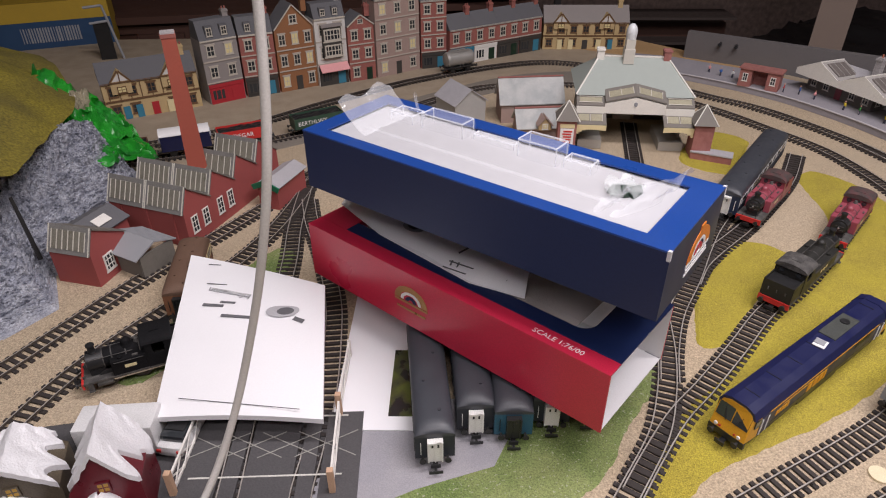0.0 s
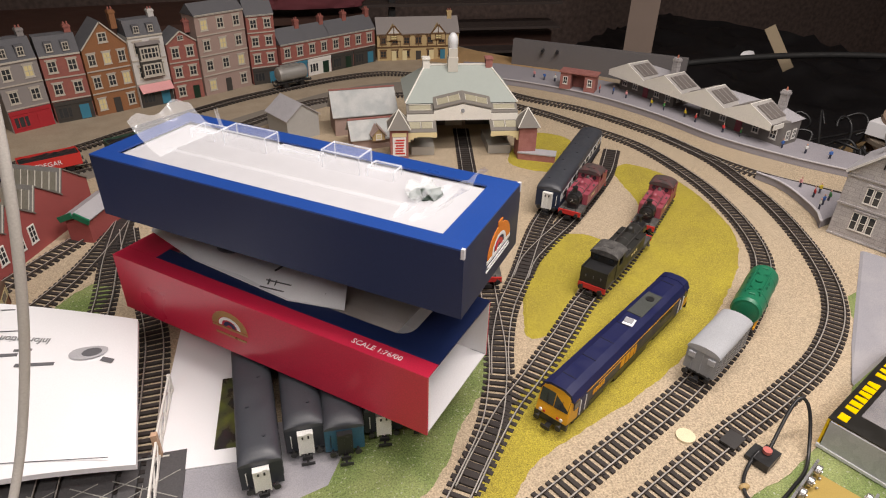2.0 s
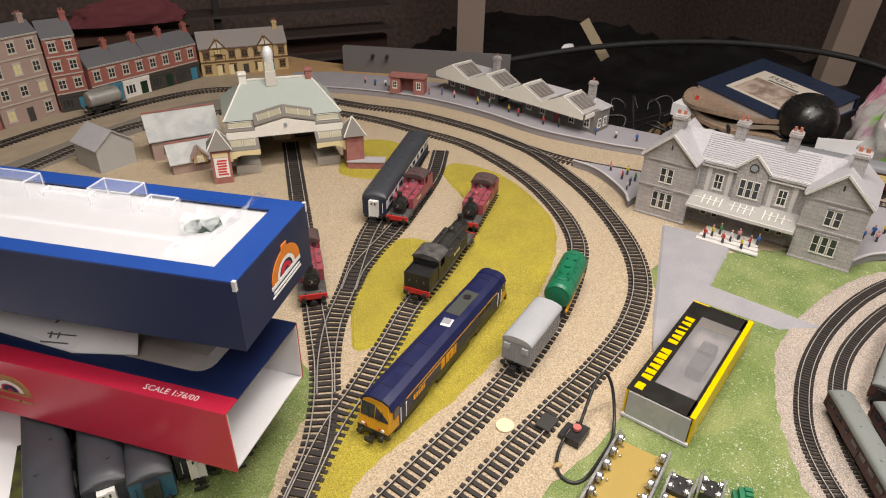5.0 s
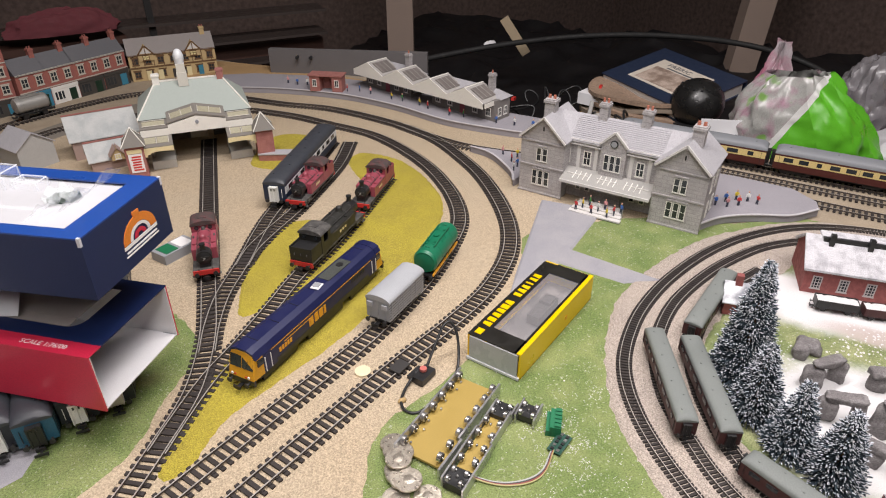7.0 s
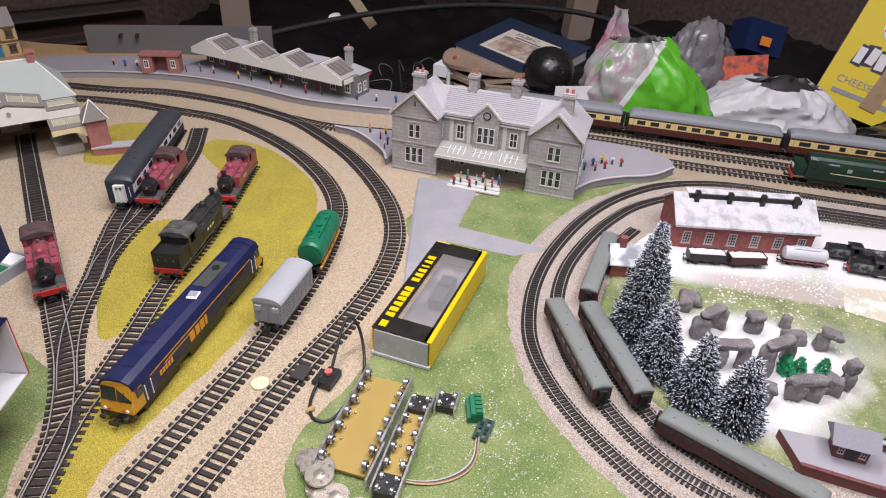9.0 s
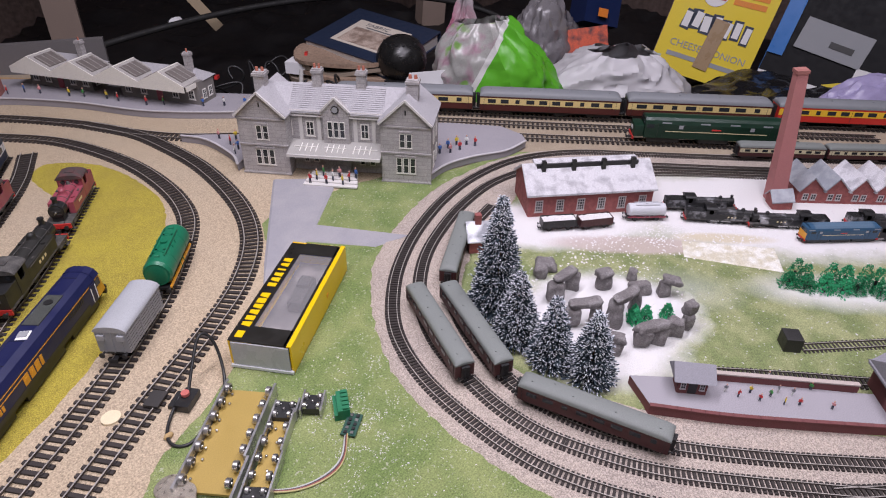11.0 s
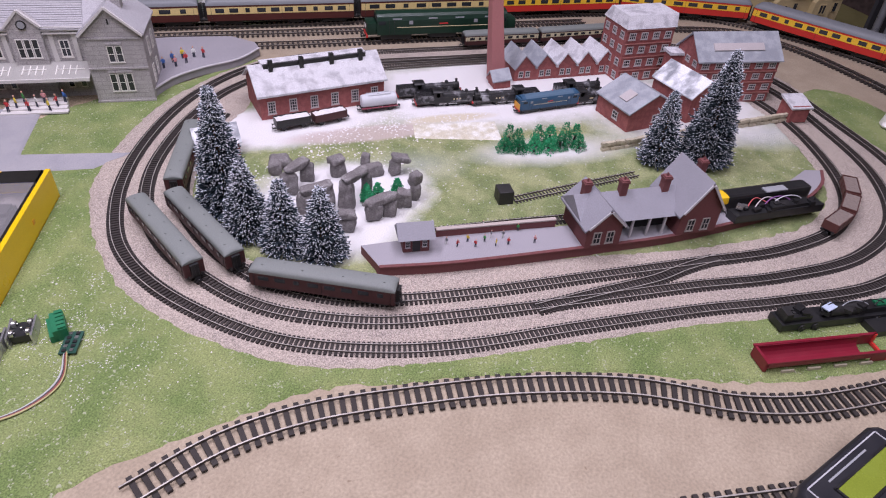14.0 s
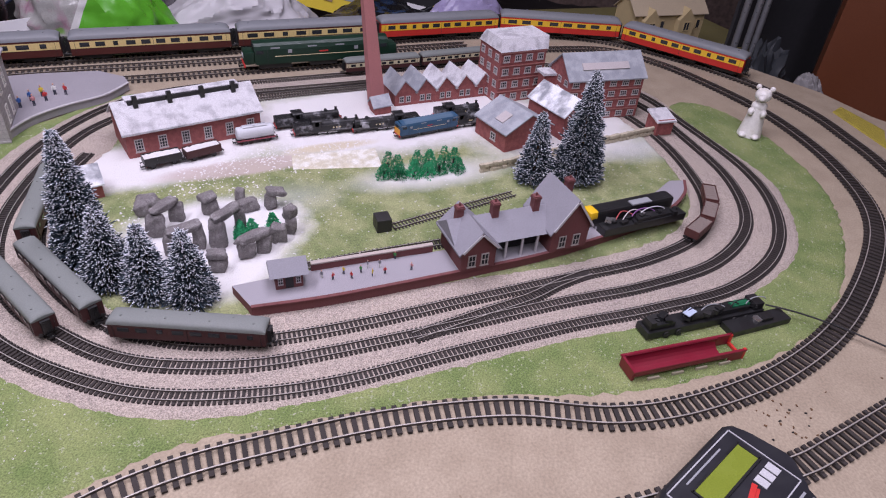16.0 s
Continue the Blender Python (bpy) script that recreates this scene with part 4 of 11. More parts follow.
def nose_diesel(label, paint, roof, place, L=0.278, s=1.0, band=None, flat=False, group="engines"):
    ob = thing("diesel_engine", 0, 0, 0, 0, label, "diesel engine", group)
    ob.matrix_basis = place
    L, W = L * s, 0.035 * s
    prof = [(-W / 2, 0.012 * s), (-W / 2, 0.037 * s), (-W * 0.44, 0.043 * s), (-W * 0.3, 0.047 * s), (0, 0.049 * s), (W * 0.3, 0.047 * s), (W * 0.44, 0.043 * s), (W / 2, 0.037 * s), (W / 2, 0.012 * s)]
    nl = 0.006 * s if flat else 0.018 * s
    bm = bmesh.new()
    prism(bm, [(-L / 2 + nl, y, z) for y, z in prof], (L - 2 * nl, 0, 0))
    body = part("body", bm, paint, ob)
    bm = bmesh.new()
    prism(bm, [(-L / 2 + nl + 0.012 * s, y * 1.01, z + 0.0005 * s) for y, z in prof[2:7]], (L - 2 * nl - 0.024 * s, 0, 0))
    part("roof_panel", bm, roof, body)
    for e in (-1, 1):
        hh = 0.034 if not flat else 0.044
        bm = boxes()
        box(bm, e * (L / 2 - nl / 2), 0, 0.012 * s, nl, W * 0.94, (hh - 0.012) * s, bevel=0.0035 * s if not flat else 0.0012 * s)
        nose = part("nose", bm, paint, ob, smooth=True)
        for y in (-0.0085, 0.0, 0.0085):
            part("windscreen", boxes((e * (L / 2 - nl + 0.0002 * s) if not flat else e * L / 2, y * s, (0.0365 if not flat else 0.031) * s, 0.0016 * s, 0.007 * s, 0.007 * s)), GLASSD, nose)
        part("headcode", boxes((e * L / 2, 0, 0.022 * s, 0.0012 * s, 0.012 * s, 0.006 * s)), WHITE, nose)
        if band:
            part("yellow_end", boxes((e * (L / 2 + 0.0002 * s), 0, 0.013 * s, 0.0012 * s, W * 0.9, 0.017 * s)), band, nose)
        for sd in (-1, 1):
            part("side_window", boxes((e * (L / 2 - nl - 0.009 * s), sd * W / 2, 0.0305 * s, 0.012 * s, 0.0012 * s, 0.006 * s), ), GLASSD, body)
            part("door_line", boxes((e * (L / 2 - nl - 0.022 * s), sd * W / 2, 0.013 * s, 0.0006 * s, 0.0008 * s, 0.026 * s), (e * (L / 2 - nl - 0.031 * s), sd * W / 2, 0.013 * s, 0.0006 * s, 0.0008 * s, 0.026 * s)), BLACK, body)
        part("buffer_beam", boxes((e * L / 2, 0, 0.008 * s, 0.003 * s, W * 0.95, 0.005 * s)), REDP, ob, "red buffer beam")
        buffers(ob, e * L / 2, 0.0115 * s, 0.0115 * s, s)
        bogie_frame(ob, e * L * 0.31, s, 3, 0.056)
    for sd in (-1, 1):
        part("waist_line", boxes((0, sd * W / 2, 0.0245 * s, L - 2 * nl - 0.07 * s, 0.0009 * s, 0.0009 * s)), CREAM, body)
        part("nameplate", boxes((0, sd * W / 2, 0.029 * s, 0.016 * s, 0.0012 * s, 0.0022 * s)), REDP, body)
        for x in (-0.06, 0.06):
            part("grille", boxes((x * s, sd * W / 2, 0.030 * s, 0.007 * s, 0.001 * s, 0.006 * s)), GREYP, body)
        for x in (-0.085, -0.02, 0.03, 0.085):
            part("eave_window", boxes((x * s, sd * W * 0.475, 0.0385 * s, 0.016 * s, 0.001 * s, 0.002 * s)), GREYP, body)
    part("fuel_tank", boxes((0, 0, 0.004 * s, 0.05 * s, 0.029 * s, 0.008 * s)), BLACK, ob)
    return ob


def chassis(ob, L, s, solebar=BLACK):
    part("solebar", boxes((0, 0, 0.010 * s, L, 0.022 * s, 0.003 * s)), solebar, ob)
    for x in (-L * 0.29, L * 0.29):
        for sd in (-1, 1):
            part("axle_guard", boxes((x, sd * 0.0105 * s, 0.0035 * s, 0.010 * s, 0.0015 * s, 0.007 * s)), BLACK, ob)
    wheel_set(ob, (-L * 0.29, L * 0.29), 0.0065 * s, 0.0078 * s)
    for e in (-1, 1):
        buffers(ob, e * L / 2, 0.012 * s, 0.0115 * s, s)


def goods_van(label, place, paint, roof):
    ob = thing("goods_van", 0, 0, 0, 0, label, "goods van", "wagons")
    ob.matrix_basis = place
    L, W = 0.078, 0.032
    body = part("body", boxes((0, 0, 0.0125, L, W, 0.026)), paint, ob)
    bm = bmesh.new()
    prism(bm, [(-L / 2 - 0.001, y, z) for y, z in arch(W + 0.002, 0.0385, 0.0455, 12, 0.9)], (L + 0.002, 0, 0))
    part("roof", bm, roof, ob, smooth=True)
    for sd in (-1, 1):
        for x in (-0.034, -0.02, -0.009, 0.009, 0.02, 0.034):
            part("strapping", boxes((x, sd * W / 2, 0.0127, 0.0013, 0.0012, 0.0255)), paint, body)
        part("door_rail", boxes((0, sd * W / 2, 0.036, 0.03, 0.0014, 0.0012)), paint, body)
        for i in range(6):
            part("plank_line", boxes((0, sd * W / 2, 0.016 + i * 0.0038, L, 0.0004, 0.0004)), BLACK, body)
    for e in (-1, 1):
        for y in (-0.0095, 0.0, 0.0095):
            part("end_post", boxes((e * L / 2, y, 0.0127, 0.0016, 0.0016, 0.029)), paint, body)
        part("vent_hood", boxes((e * (L / 2 + 0.001), -0.010, 0.029, 0.003, 0.007, 0.006), (e * (L / 2 + 0.001), 0.010, 0.029, 0.003, 0.007, 0.006)), mat("vent_grey", (0.40, 0.41, 0.44), 0.6), body)
    chassis(ob, L, 1.0)
    return ob


def tank_wagon(label, place, paint, frame_mat, L=0.092, s=1.0, cradle=True):
    ob = thing("tank_wagon", 0, 0, 0, 0, label, "tank wagon", "wagons")
    ob.matrix_basis = place
    bm = rods(((-L / 2 + 0.006 * s, 0, 0.0295 * s), (L / 2 - 0.006 * s, 0, 0.0295 * s), 0.0165 * s, 0.0165 * s, 28), ((-L / 2 + 0.002 * s, 0, 0.0295 * s), (-L / 2 + 0.006 * s, 0, 0.0295 * s), 0.0145 * s, 0.0165 * s, 28), ((L / 2 - 0.006 * s, 0, 0.0295 * s), (L / 2 - 0.002 * s, 0, 0.0295 * s), 0.0165 * s, 0.0145 * s, 28))
    body = part("tank", bm, paint, ob, smooth=True)
    part("filler", rods(((0, 0, 0.045 * s), (0, 0, 0.048 * s), 0.004 * s, 0.004 * s, 12)), paint, body, smooth=True)
    part("walkway", boxes((0, 0.005 * s, 0.0452 * s, L * 0.5, 0.003 * s, 0.001 * s), (0, -0.005 * s, 0.0452 * s, L * 0.5, 0.003 * s, 0.001 * s), (L * 0.18, 0, 0.0452 * s, 0.003 * s, 0.012 * s, 0.001 * s), (-L * 0.18, 0, 0.0452 * s, 0.003 * s, 0.012 * s, 0.001 * s)), paint, body)
    for x in (-0.02, 0.02):
        part("strap", rods((((x - 0.0008) * s, 0, 0.0295 * s), ((x + 0.0008) * s, 0, 0.0295 * s), 0.0168 * s, 0.0168 * s, 28)), paint, body, smooth=True)
    for e in (-1, 1):
        for sd in (-1, 1):
            part("ladder_rail", rods(((e * L * 0.06, sd * 0.0165 * s, 0.014 * s), (e * L * 0.06, sd * 0.010 * s, 0.0455 * s), 0.0005 * s, 0.0005 * s, 6)), paint, body)
        part("lifting_ring", rods(((e * L * 0.34, -0.003 * s, 0.0462 * s), (e * L * 0.34, 0.003 * s, 0.0462 * s), 0.0014 * s, 0.0014 * s, 8)), paint, body, smooth=True)
        part("end_disc", rods(((e * (L / 2 - 0.0022 * s), 0, 0.0295 * s), (e * (L / 2 - 0.0012 * s), 0, 0.0295 * s), 0.0125 * s, 0.010 * s, 24)), paint, body, smooth=True)
    part("top_frame", boxes((0, 0.0075 * s, 0.0448 * s, L * 0.62, 0.0012 * s, 0.0022 * s), (0, -0.0075 * s, 0.0448 * s, L * 0.62, 0.0012 * s, 0.0022 * s)), paint, body)
    part("saddle", boxes((-L * 0.33, 0, 0.0125 * s, 0.012 * s, 0.02 * s, 0.006 * s), (L * 0.33, 0, 0.0125 * s, 0.012 * s, 0.02 * s, 0.006 * s), (0, 0.013 * s, 0.0118 * s, L, 0.002 * s, 0.003 * s), (0, -0.013 * s, 0.0118 * s, L, 0.002 * s, 0.003 * s)), frame_mat, ob)
    chassis(ob, L, s)
    return ob


def open_wagon(label, place, paint, load, L=0.076, s=1.0, name=""):
    ob = thing("open_wagon", 0, 0, 0, 0, label, "wagon", "wagons")
    ob.matrix_basis = place
    L, W, t = L * s, 0.031 * s, 0.0012 * s
    bm = boxes((0, W / 2, 0.0125 * s, L, t, 0.019 * s), (0, -W / 2, 0.0125 * s, L, t, 0.019 * s), (L / 2, 0, 0.0125 * s, t, W, 0.019 * s), (-L / 2, 0, 0.0125 * s, t, W, 0.019 * s), (0, 0, 0.0125 * s, L, W, t))
    body = part("body", bm, paint, ob)
    for sd in (-1, 1):
        for x in (-0.44, -0.15, 0.15, 0.44):
            part("post", boxes((x * L, sd * (W / 2 + t * 0.6), 0.0125 * s, 0.0022 * s, 0.001 * s, 0.019 * s)), paint, body)
    if load is not None:
        bm = bmesh.new()
        bmesh.ops.create_grid(bm, x_segments=14, y_segments=8, size=0.5, matrix=Matrix.Translation((0, 0, 0.027 * s)) @ Matrix.Diagonal((L - 2 * t, W - 2 * t, 1, 1)))
        for v in bm.verts:
            v.co.z += (0.002 + 0.003 * noise.noise(v.co * 300 / s)) * s
        part("load", bm, load, ob)
    if name:
        for sd in (-1, 1):
            letters("lettering", name, 0.0105 * s, WHITE, body, pose(sd * L * 0.44, sd * (W / 2 + t * 1.3), 0.0185 * s, 90, 0, 0 if sd < 0 else 180), "white company lettering")
    chassis(ob, L, s)
    return ob


# ---------------------------------------------------------------- vehicles in the goods yard
freight_diesel(pose(0.436, 0.471, 0.0028, 0, 0, 214.0))
GUV = mat("gangway_white", (0.75, 0.75, 0.72), 0.6)
coach("dark blue and pale grey coach with a white corridor end", 0.262, 0.036, ROOFGREY, mat("rail_blue", (0.015, 0.025, 0.055), 0.45), mat("pale_grey_band", (0.68, 0.68, 0.68), 0.5), GUV, rail_pose("coach", 0.566, 0.886, 0.2), windows=9)
DULLM = mat("dull_maroon_roof", (0.070, 0.052, 0.050), 0.7, var=0.35, scale=110, col2=(0.11, 0.05, 0.05))
T1 = "maroon side-tank engine with a black smokebox"
tank_loco(T1 + " on the shed road", MAROON, rail_pose("shed", 0.355, 0.684, 0.1, flip=False), cabroof=DULLM)
tank_loco(T1 + " beside the blue coach", MAROON, rail_pose("tank2", 0.552, 0.803, 0.1), cabroof=DULLM)
tank_loco(T1 + " at the siding's end", MAROON, rail_pose("t4", 0.635, 0.746, 0.1), cabroof=DULLM)
OLIVE = mat("sooty_green", (0.0205, 0.0200, 0.0180), 0.55, var=0.25)
tank_loco("large sooty dark green tank engine seen bunker first", OLIVE, rail_pose("t4", 0.517, 0.632, 0.1, flip=True), L=0.150, bunker=0.026, s=1.04, cabroof=SOOT, coal=False)
goods_van("light grey goods van with a rounded roof", rail_pose("inner", 0.529, 0.441, 0.06), GREYP, mat("van_roof", (0.36, 0.37, 0.39), 0.6))
tank_wagon("emerald green tank wagon with a yellow sole bar", rail_pose("inner", 0.622, 0.507, 0.06), EMERALD, ORANGE)
# coaches parked under the boxes
DMU = mat("coach_teal", (0.02, 0.09, 0.15), 0.4, var=0.2)
NAVY = mat("coach_dark_blue", (0.02, 0.023, 0.033), 0.45)
for x, y, rz, m, g in ((0.068, 0.513, 93.0, NAVY, GUV), (0.109, 0.543, 91.0, NAVY, GUV), (0.148, 0.535, 88.0, DMU, BLACK), (0.188, 0.548, 86.0, NAVY, GUV), (0.226, 0.555, 84.0, NAVY, GUV)):
    coach("dark-roofed coach standing on the ground below a red box", 0.255, 0.0335, ROOFGREY, m, m, g, pose(x, y, 0.0038, 0, 0, rz), lined=False, windows=8, group="parked coaches")
# the train on the rear line
# Matt and blacker than BLACK: the shadow over this engine is in its colour.
SHADEDB = mat("shaded_black_paint", (0.008, 0.008, 0.009), 0.8, var=0.4, scale=90, spec=0.15)
tank_loco("black steam engine half hidden by a booklet", SHADEDB, pose(-0.218, 0.512, 0.005, 0, 0, 203), L=0.098, bunker=0.014, cabroof=SHADEDB)
open_wagon("red open wagon with white lettering", rail_pose("inner", -0.240, 1.08, 0.06), REDP, BLACK, L=0.085, name="TREDEGAR")
open_wagon("dark green open wagon with white lettering", rail_pose("inner", -0.122, 1.14, 0.06), mat("wagon_green", (0.03, 0.07, 0.045), 0.5), BLACK, L=0.09, name="BERTHLWY")
goods_van("dark blue van with a white roof behind the chimney", rail_pose("inner", -0.325, 1.045, 0.06), BLUEP, WHITE)
tank_wagon("dull silver tank wagon below the houses", rail_pose("outer", 0.155, 1.47, 0.06), mat("dull_silver", (0.35, 0.34, 0.32), 0.45, 0.4), BLACK, L=0.07)
open_wagon("brown open wagon at the foot of the cliff", rail_pose("inner", -0.415, 1.01, 0.06), mat("wagon_brown", (0.12, 0.045, 0.03), 0.6), BLACK)
nose_diesel("dark green two-nosed express diesel on the outer loop", GREENP, GREENP, rail_pose("loopoo", 1.42, 0.085, 0.2), L=0.278)

# ---------------------------------------------------------------- the express coaches along the back
BROWN = mat("chocolate_paint", (0.075, 0.018, 0.014), 0.45)
IVORY = mat("cream_band", (0.66, 0.52, 0.22), 0.5)
YELB = mat("yellow_band", (0.80, 0.50, 0.03), 0.5)
REDL = mat("red_lower", (0.52, 0.03, 0.02), 0.5)
ROOFL = mat("light_coach_roof", (0.20, 0.21, 0.225), 0.6)
for i in range(6):
    low, up = (BROWN, IVORY) if i < 3 else (REDL, YELB)
    coach(("chocolate and cream" if i < 3 else "red and yellow") + " express coach with a grey roof", 0.262, 0.036, ROOFL, low, up, BLACK, rail_pose("express", 1.367, 0.375, 0.2, shift=(i - 1) * 0.276), windows=10 if i % 2 else 8, group="express coaches")

# ---------------------------------------------------------------- smaller gauge vehicles
NGREY = mat("faded_green_grey_roof", (0.18, 0.195, 0.185), 0.7)
NMAR = mat("dark_maroon", (0.06, 0.018, 0.018), 0.5)
for key, x, y in (("ninner", 0.858, 0.25), ("nmid", 0.712, 0.178), ("ninner", 0.735, 0.15), ("ninner", 0.712, -0.005)):
    coach("small-gauge maroon coach with a grey-green roof", 0.140, 0.0205, NGREY, NMAR, NMAR, BLACK, rail_pose(key, x, y, 0.1), windows=8, lined=False, group="small coaches")
NCREAM = mat("small_cream", (0.55, 0.5, 0.33), 0.5)
for i in range(2):
    coach("small-gauge brown and cream coach at the rear", 0.140, 0.0205, NGREY, NMAR, NCREAM, BLACK, rail_pose("nouter", 1.42, -0.027, 0.1, shift=-i * 0.146), windows=9, group="small coaches")

# ---------------------------------------------------------------- building helpers (front faces -y)
SASH = mat("window_white", (0.74, 0.72, 0.68), 0.7, var=0.08)
LIT = mat("pale_blind", (0.70, 0.60, 0.30), 0.8, var=0.1)
HSASH = mat("cream_sash", (0.52, 0.48, 0.41), 0.75, var=0.1)
win_cache = {}


def window(parent, x, y, z, w, h, rz=0.0, frame_mat=SASH, pane_mat=GLASSD, bars=(1, 1), sill=True):
    key = (round(w, 4), round(h, 4), frame_mat.name, pane_mat.name, bars, sill)
    if key not in win_cache:
        t = min(w, h) * 0.12
        cols = [(-w / 2, -w / 2 + t)] + [(-w / 2 + w * (i + 1) / (bars[0] + 1) - t * 0.3, -w / 2 + w * (i + 1) / (bars[0] + 1) + t * 0.3) for i in range(bars[0])] + [(w / 2 - t, w / 2)]
        rows_ = [(0, t)] + [(h * (i + 1) / (bars[1] + 1) - t * 0.3, h * (i + 1) / (bars[1] + 1) + t * 0.3) for i in range(bars[1])] + [(h - t, h)]
        xs = [q for c in cols for q in c]
        zs = [q for c in rows_ for q in c]
        if sill:
            xs = [-w * 0.575] + xs + [w * 0.575]
            zs = [-t] + zs
        bm = bmesh.new()
        grid_ = [[bm.verts.new((a_, -0.0008, b_)) for b_ in zs] for a_ in xs]
        for i in range(len(xs) - 1):
            for j in range(len(zs) - 1):
                ca, cb = (xs[i] + xs[i + 1]) / 2, (zs[j] + zs[j + 1]) / 2
                if (sill and cb < 0) or (abs(ca) < w / 2 and cb > 0 and (any(a_ < ca < b_ for a_, b_ in cols) or any(a_ < cb < b_ for a_, b_ in rows_))):
                    bm.faces.new((grid_[i][j], grid_[i + 1][j], grid_[i + 1][j + 1], grid_[i][j + 1]))
        lone = [v for v in bm.verts if not v.link_faces]
        bmesh.ops.delete(bm, geom=lone, context="VERTS")
        r_ = bmesh.ops.extrude_face_region(bm, geom=bm.faces[:])
        bmesh.ops.translate(bm, vec=(0, 0.0016, 0), verts=[q for q in r_["geom"] if isinstance(q, bmesh.types.BMVert)])
        win_cache[key] = (mesh_of("window", bm, frame_mat), mesh_of("pane", boxes((0, 0, 0, w * 0.96, 0.0008, h * 0.98)), pane_mat))
    a, b = win_cache[key]
    o = new("window", a)
    o.parent = parent
    o.matrix_basis = pose(x, y, z, 0, 0, rz)
    p = new("pane", b)
    p.parent = o
    return o


def chimney_stack(parent, x, y, z, w, h, material, pots=2, pot=None, d=None):
    c = part("chimney", boxes((x, y, z, w, d or w, h), (x, y, z + h * 0.82, w * 1.2, (d or w) * 1.2, h * 0.12)), material, parent)
    for i in range(pots):
        part("chimney_pot", rods(((x + (i - (pots - 1) / 2) * w * 0.5, y, z + h * 0.94), (x + (i - (pots - 1) / 2) * w * 0.5, y, z + h * 1.16), w * 0.17, w * 0.13, 8)), pot or REDB, c, smooth=True)


def hip(bm, x0, x1, y0, y1, z, h, inset):
    ym = (y0 + y1) / 2
    v = [bm.verts.new(p) for p in ((x0, y0, z), (x1, y0, z), (x1, y1, z), (x0, y1, z), (x0 + inset, ym, z + h), (x1 - inset, ym, z + h))]
    for f in ((0, 1, 5, 4), (1, 2, 5), (2, 3, 4, 5), (3, 0, 4), (3, 2, 1, 0)):
        bm.faces.new([v[i] for i in f])
    return bm


def house(label, p, rz, w, h, wall, roof, rh, storeys, cols, shop=None, gable_front=False, mansard=False, d=0.05, trim=HSASH, blind=False, pots=2, group="terrace", timber=False):
    ob = thing("town_house", p[0], p[1], 0, rz, label, "house", group)
    if gable_front:
        bm = bmesh.new()
        prism(bm, [(0, 0, 0), (w, 0, 0), (w, 0, h), (w / 2, 0, h + rh), (0, 0, h)], (0, d, 0))
        wl = part("wall", bm, wall, ob)
        bm = bmesh.new()
        for s in (0, 1):
            xe = w * s + (0.002 if s else -0.002)
            prism(bm, [(xe, -0.002, h - 0.002), (w / 2, -0.002, h + rh), (w / 2, -0.002, h + rh + 0.0022), (xe, -0.002, h + 0.0004)], (0, d + 0.004, 0))
        part("roof", bm, roof, ob)
        part("barge_board", boxes((w * 0.25, -0.0026, h + rh * 0.5 - 0.0015, math.hypot(w / 2, rh), 0.0012, 0.0022, 0, 0, -math.degrees(math.atan2(rh, w / 2))), (w * 0.75, -0.0026, h + rh * 0.5 - 0.0015, math.hypot(w / 2, rh), 0.0012, 0.0022, 0, 0, math.degrees(math.atan2(rh, w / 2)))), trim, ob)
        window(wl, w / 2, -0.0004, h + rh * 0.18, w * 0.2, rh * 0.4, 0, trim)
    else:
        wl = part("wall", boxes((w / 2, d / 2, 0, w, d, h)), wall, ob)
        bm = bmesh.new()
        if mansard:
            k = 0.012
            prism(bm, [(0, -0.001, h), (0, k, h + rh), (0, d - k, h + rh), (0, d, h)], (w, 0, 0))
            part("roof", bm, roof, ob)
            for i in range(2):
                x = w * (0.3 + 0.4 * i)
                dm = part("dormer", boxes((x, 0.006, h + rh * 0.12, w * 0.2, 0.012, rh * 0.62)), roof, ob)
                window(dm, x, -0.0004, h + rh * 0.2, w * 0.15, rh * 0.45, 0, trim)
        else:
            prism(bm, [(-0.001, -0.003, h - 0.0015), (-0.001, d / 2, h + rh), (-0.001, d + 0.003, h - 0.0015)], (w + 0.002, 0, 0))
            part("roof", bm, roof, ob)
        part("cornice", boxes((w / 2, -0.001, h - 0.003, w, 0.003, 0.003)), trim, ob)
    lvl = h / storeys
    for s in range(1, storeys):
        part("string_course", boxes((w / 2, -0.0007, s * lvl - 0.001, w, 0.0020, 0.0022)), BAND if timber is False else TIMB, ob)
    for s in range(storeys):
        if s == 0 and shop is not None:
            part("shopfront", boxes((w / 2, -0.001, 0, w * 0.96, 0.003, lvl * 0.9)), shop, ob)
            part("fascia", boxes((w / 2, -0.0026, lvl * 0.78, w * 0.98, 0.002, lvl * 0.16)), shop, ob)
            n = max(2, int(w / 0.03))
            for i in range(n):
                x = w * (i + 0.5) / n
                if i == n // 2:
                    part("door", boxes((x, -0.0026, 0.001, w / n * 0.5, 0.0012, lvl * 0.66)), DOORS[int(w * 1000) % 4], ob)
                else:
                    window(wl, x, -0.0028, lvl * 0.14, w / n * 0.8, lvl * 0.58, 0, shop, GLASSD, (2, 0), False)
            continue
        for i in range(cols):
            x = w * (i + 0.5) / cols
            pm = LIT if blind and (i + s) % 3 == 0 else GLASSD
            if s == 0 and i == cols // 2 and shop is None:
                part("door", boxes((x, -0.0006, 0.0005, min(0.013, w / cols * 0.5), 0.0018, lvl * 0.68)), DOORS[cols % 4], ob)
                continue
            ww = min(0.016, w / cols * 0.52)
            window(wl, x, -0.0004, s * lvl + lvl * 0.24, ww, lvl * 0.52, 0, trim, pm)
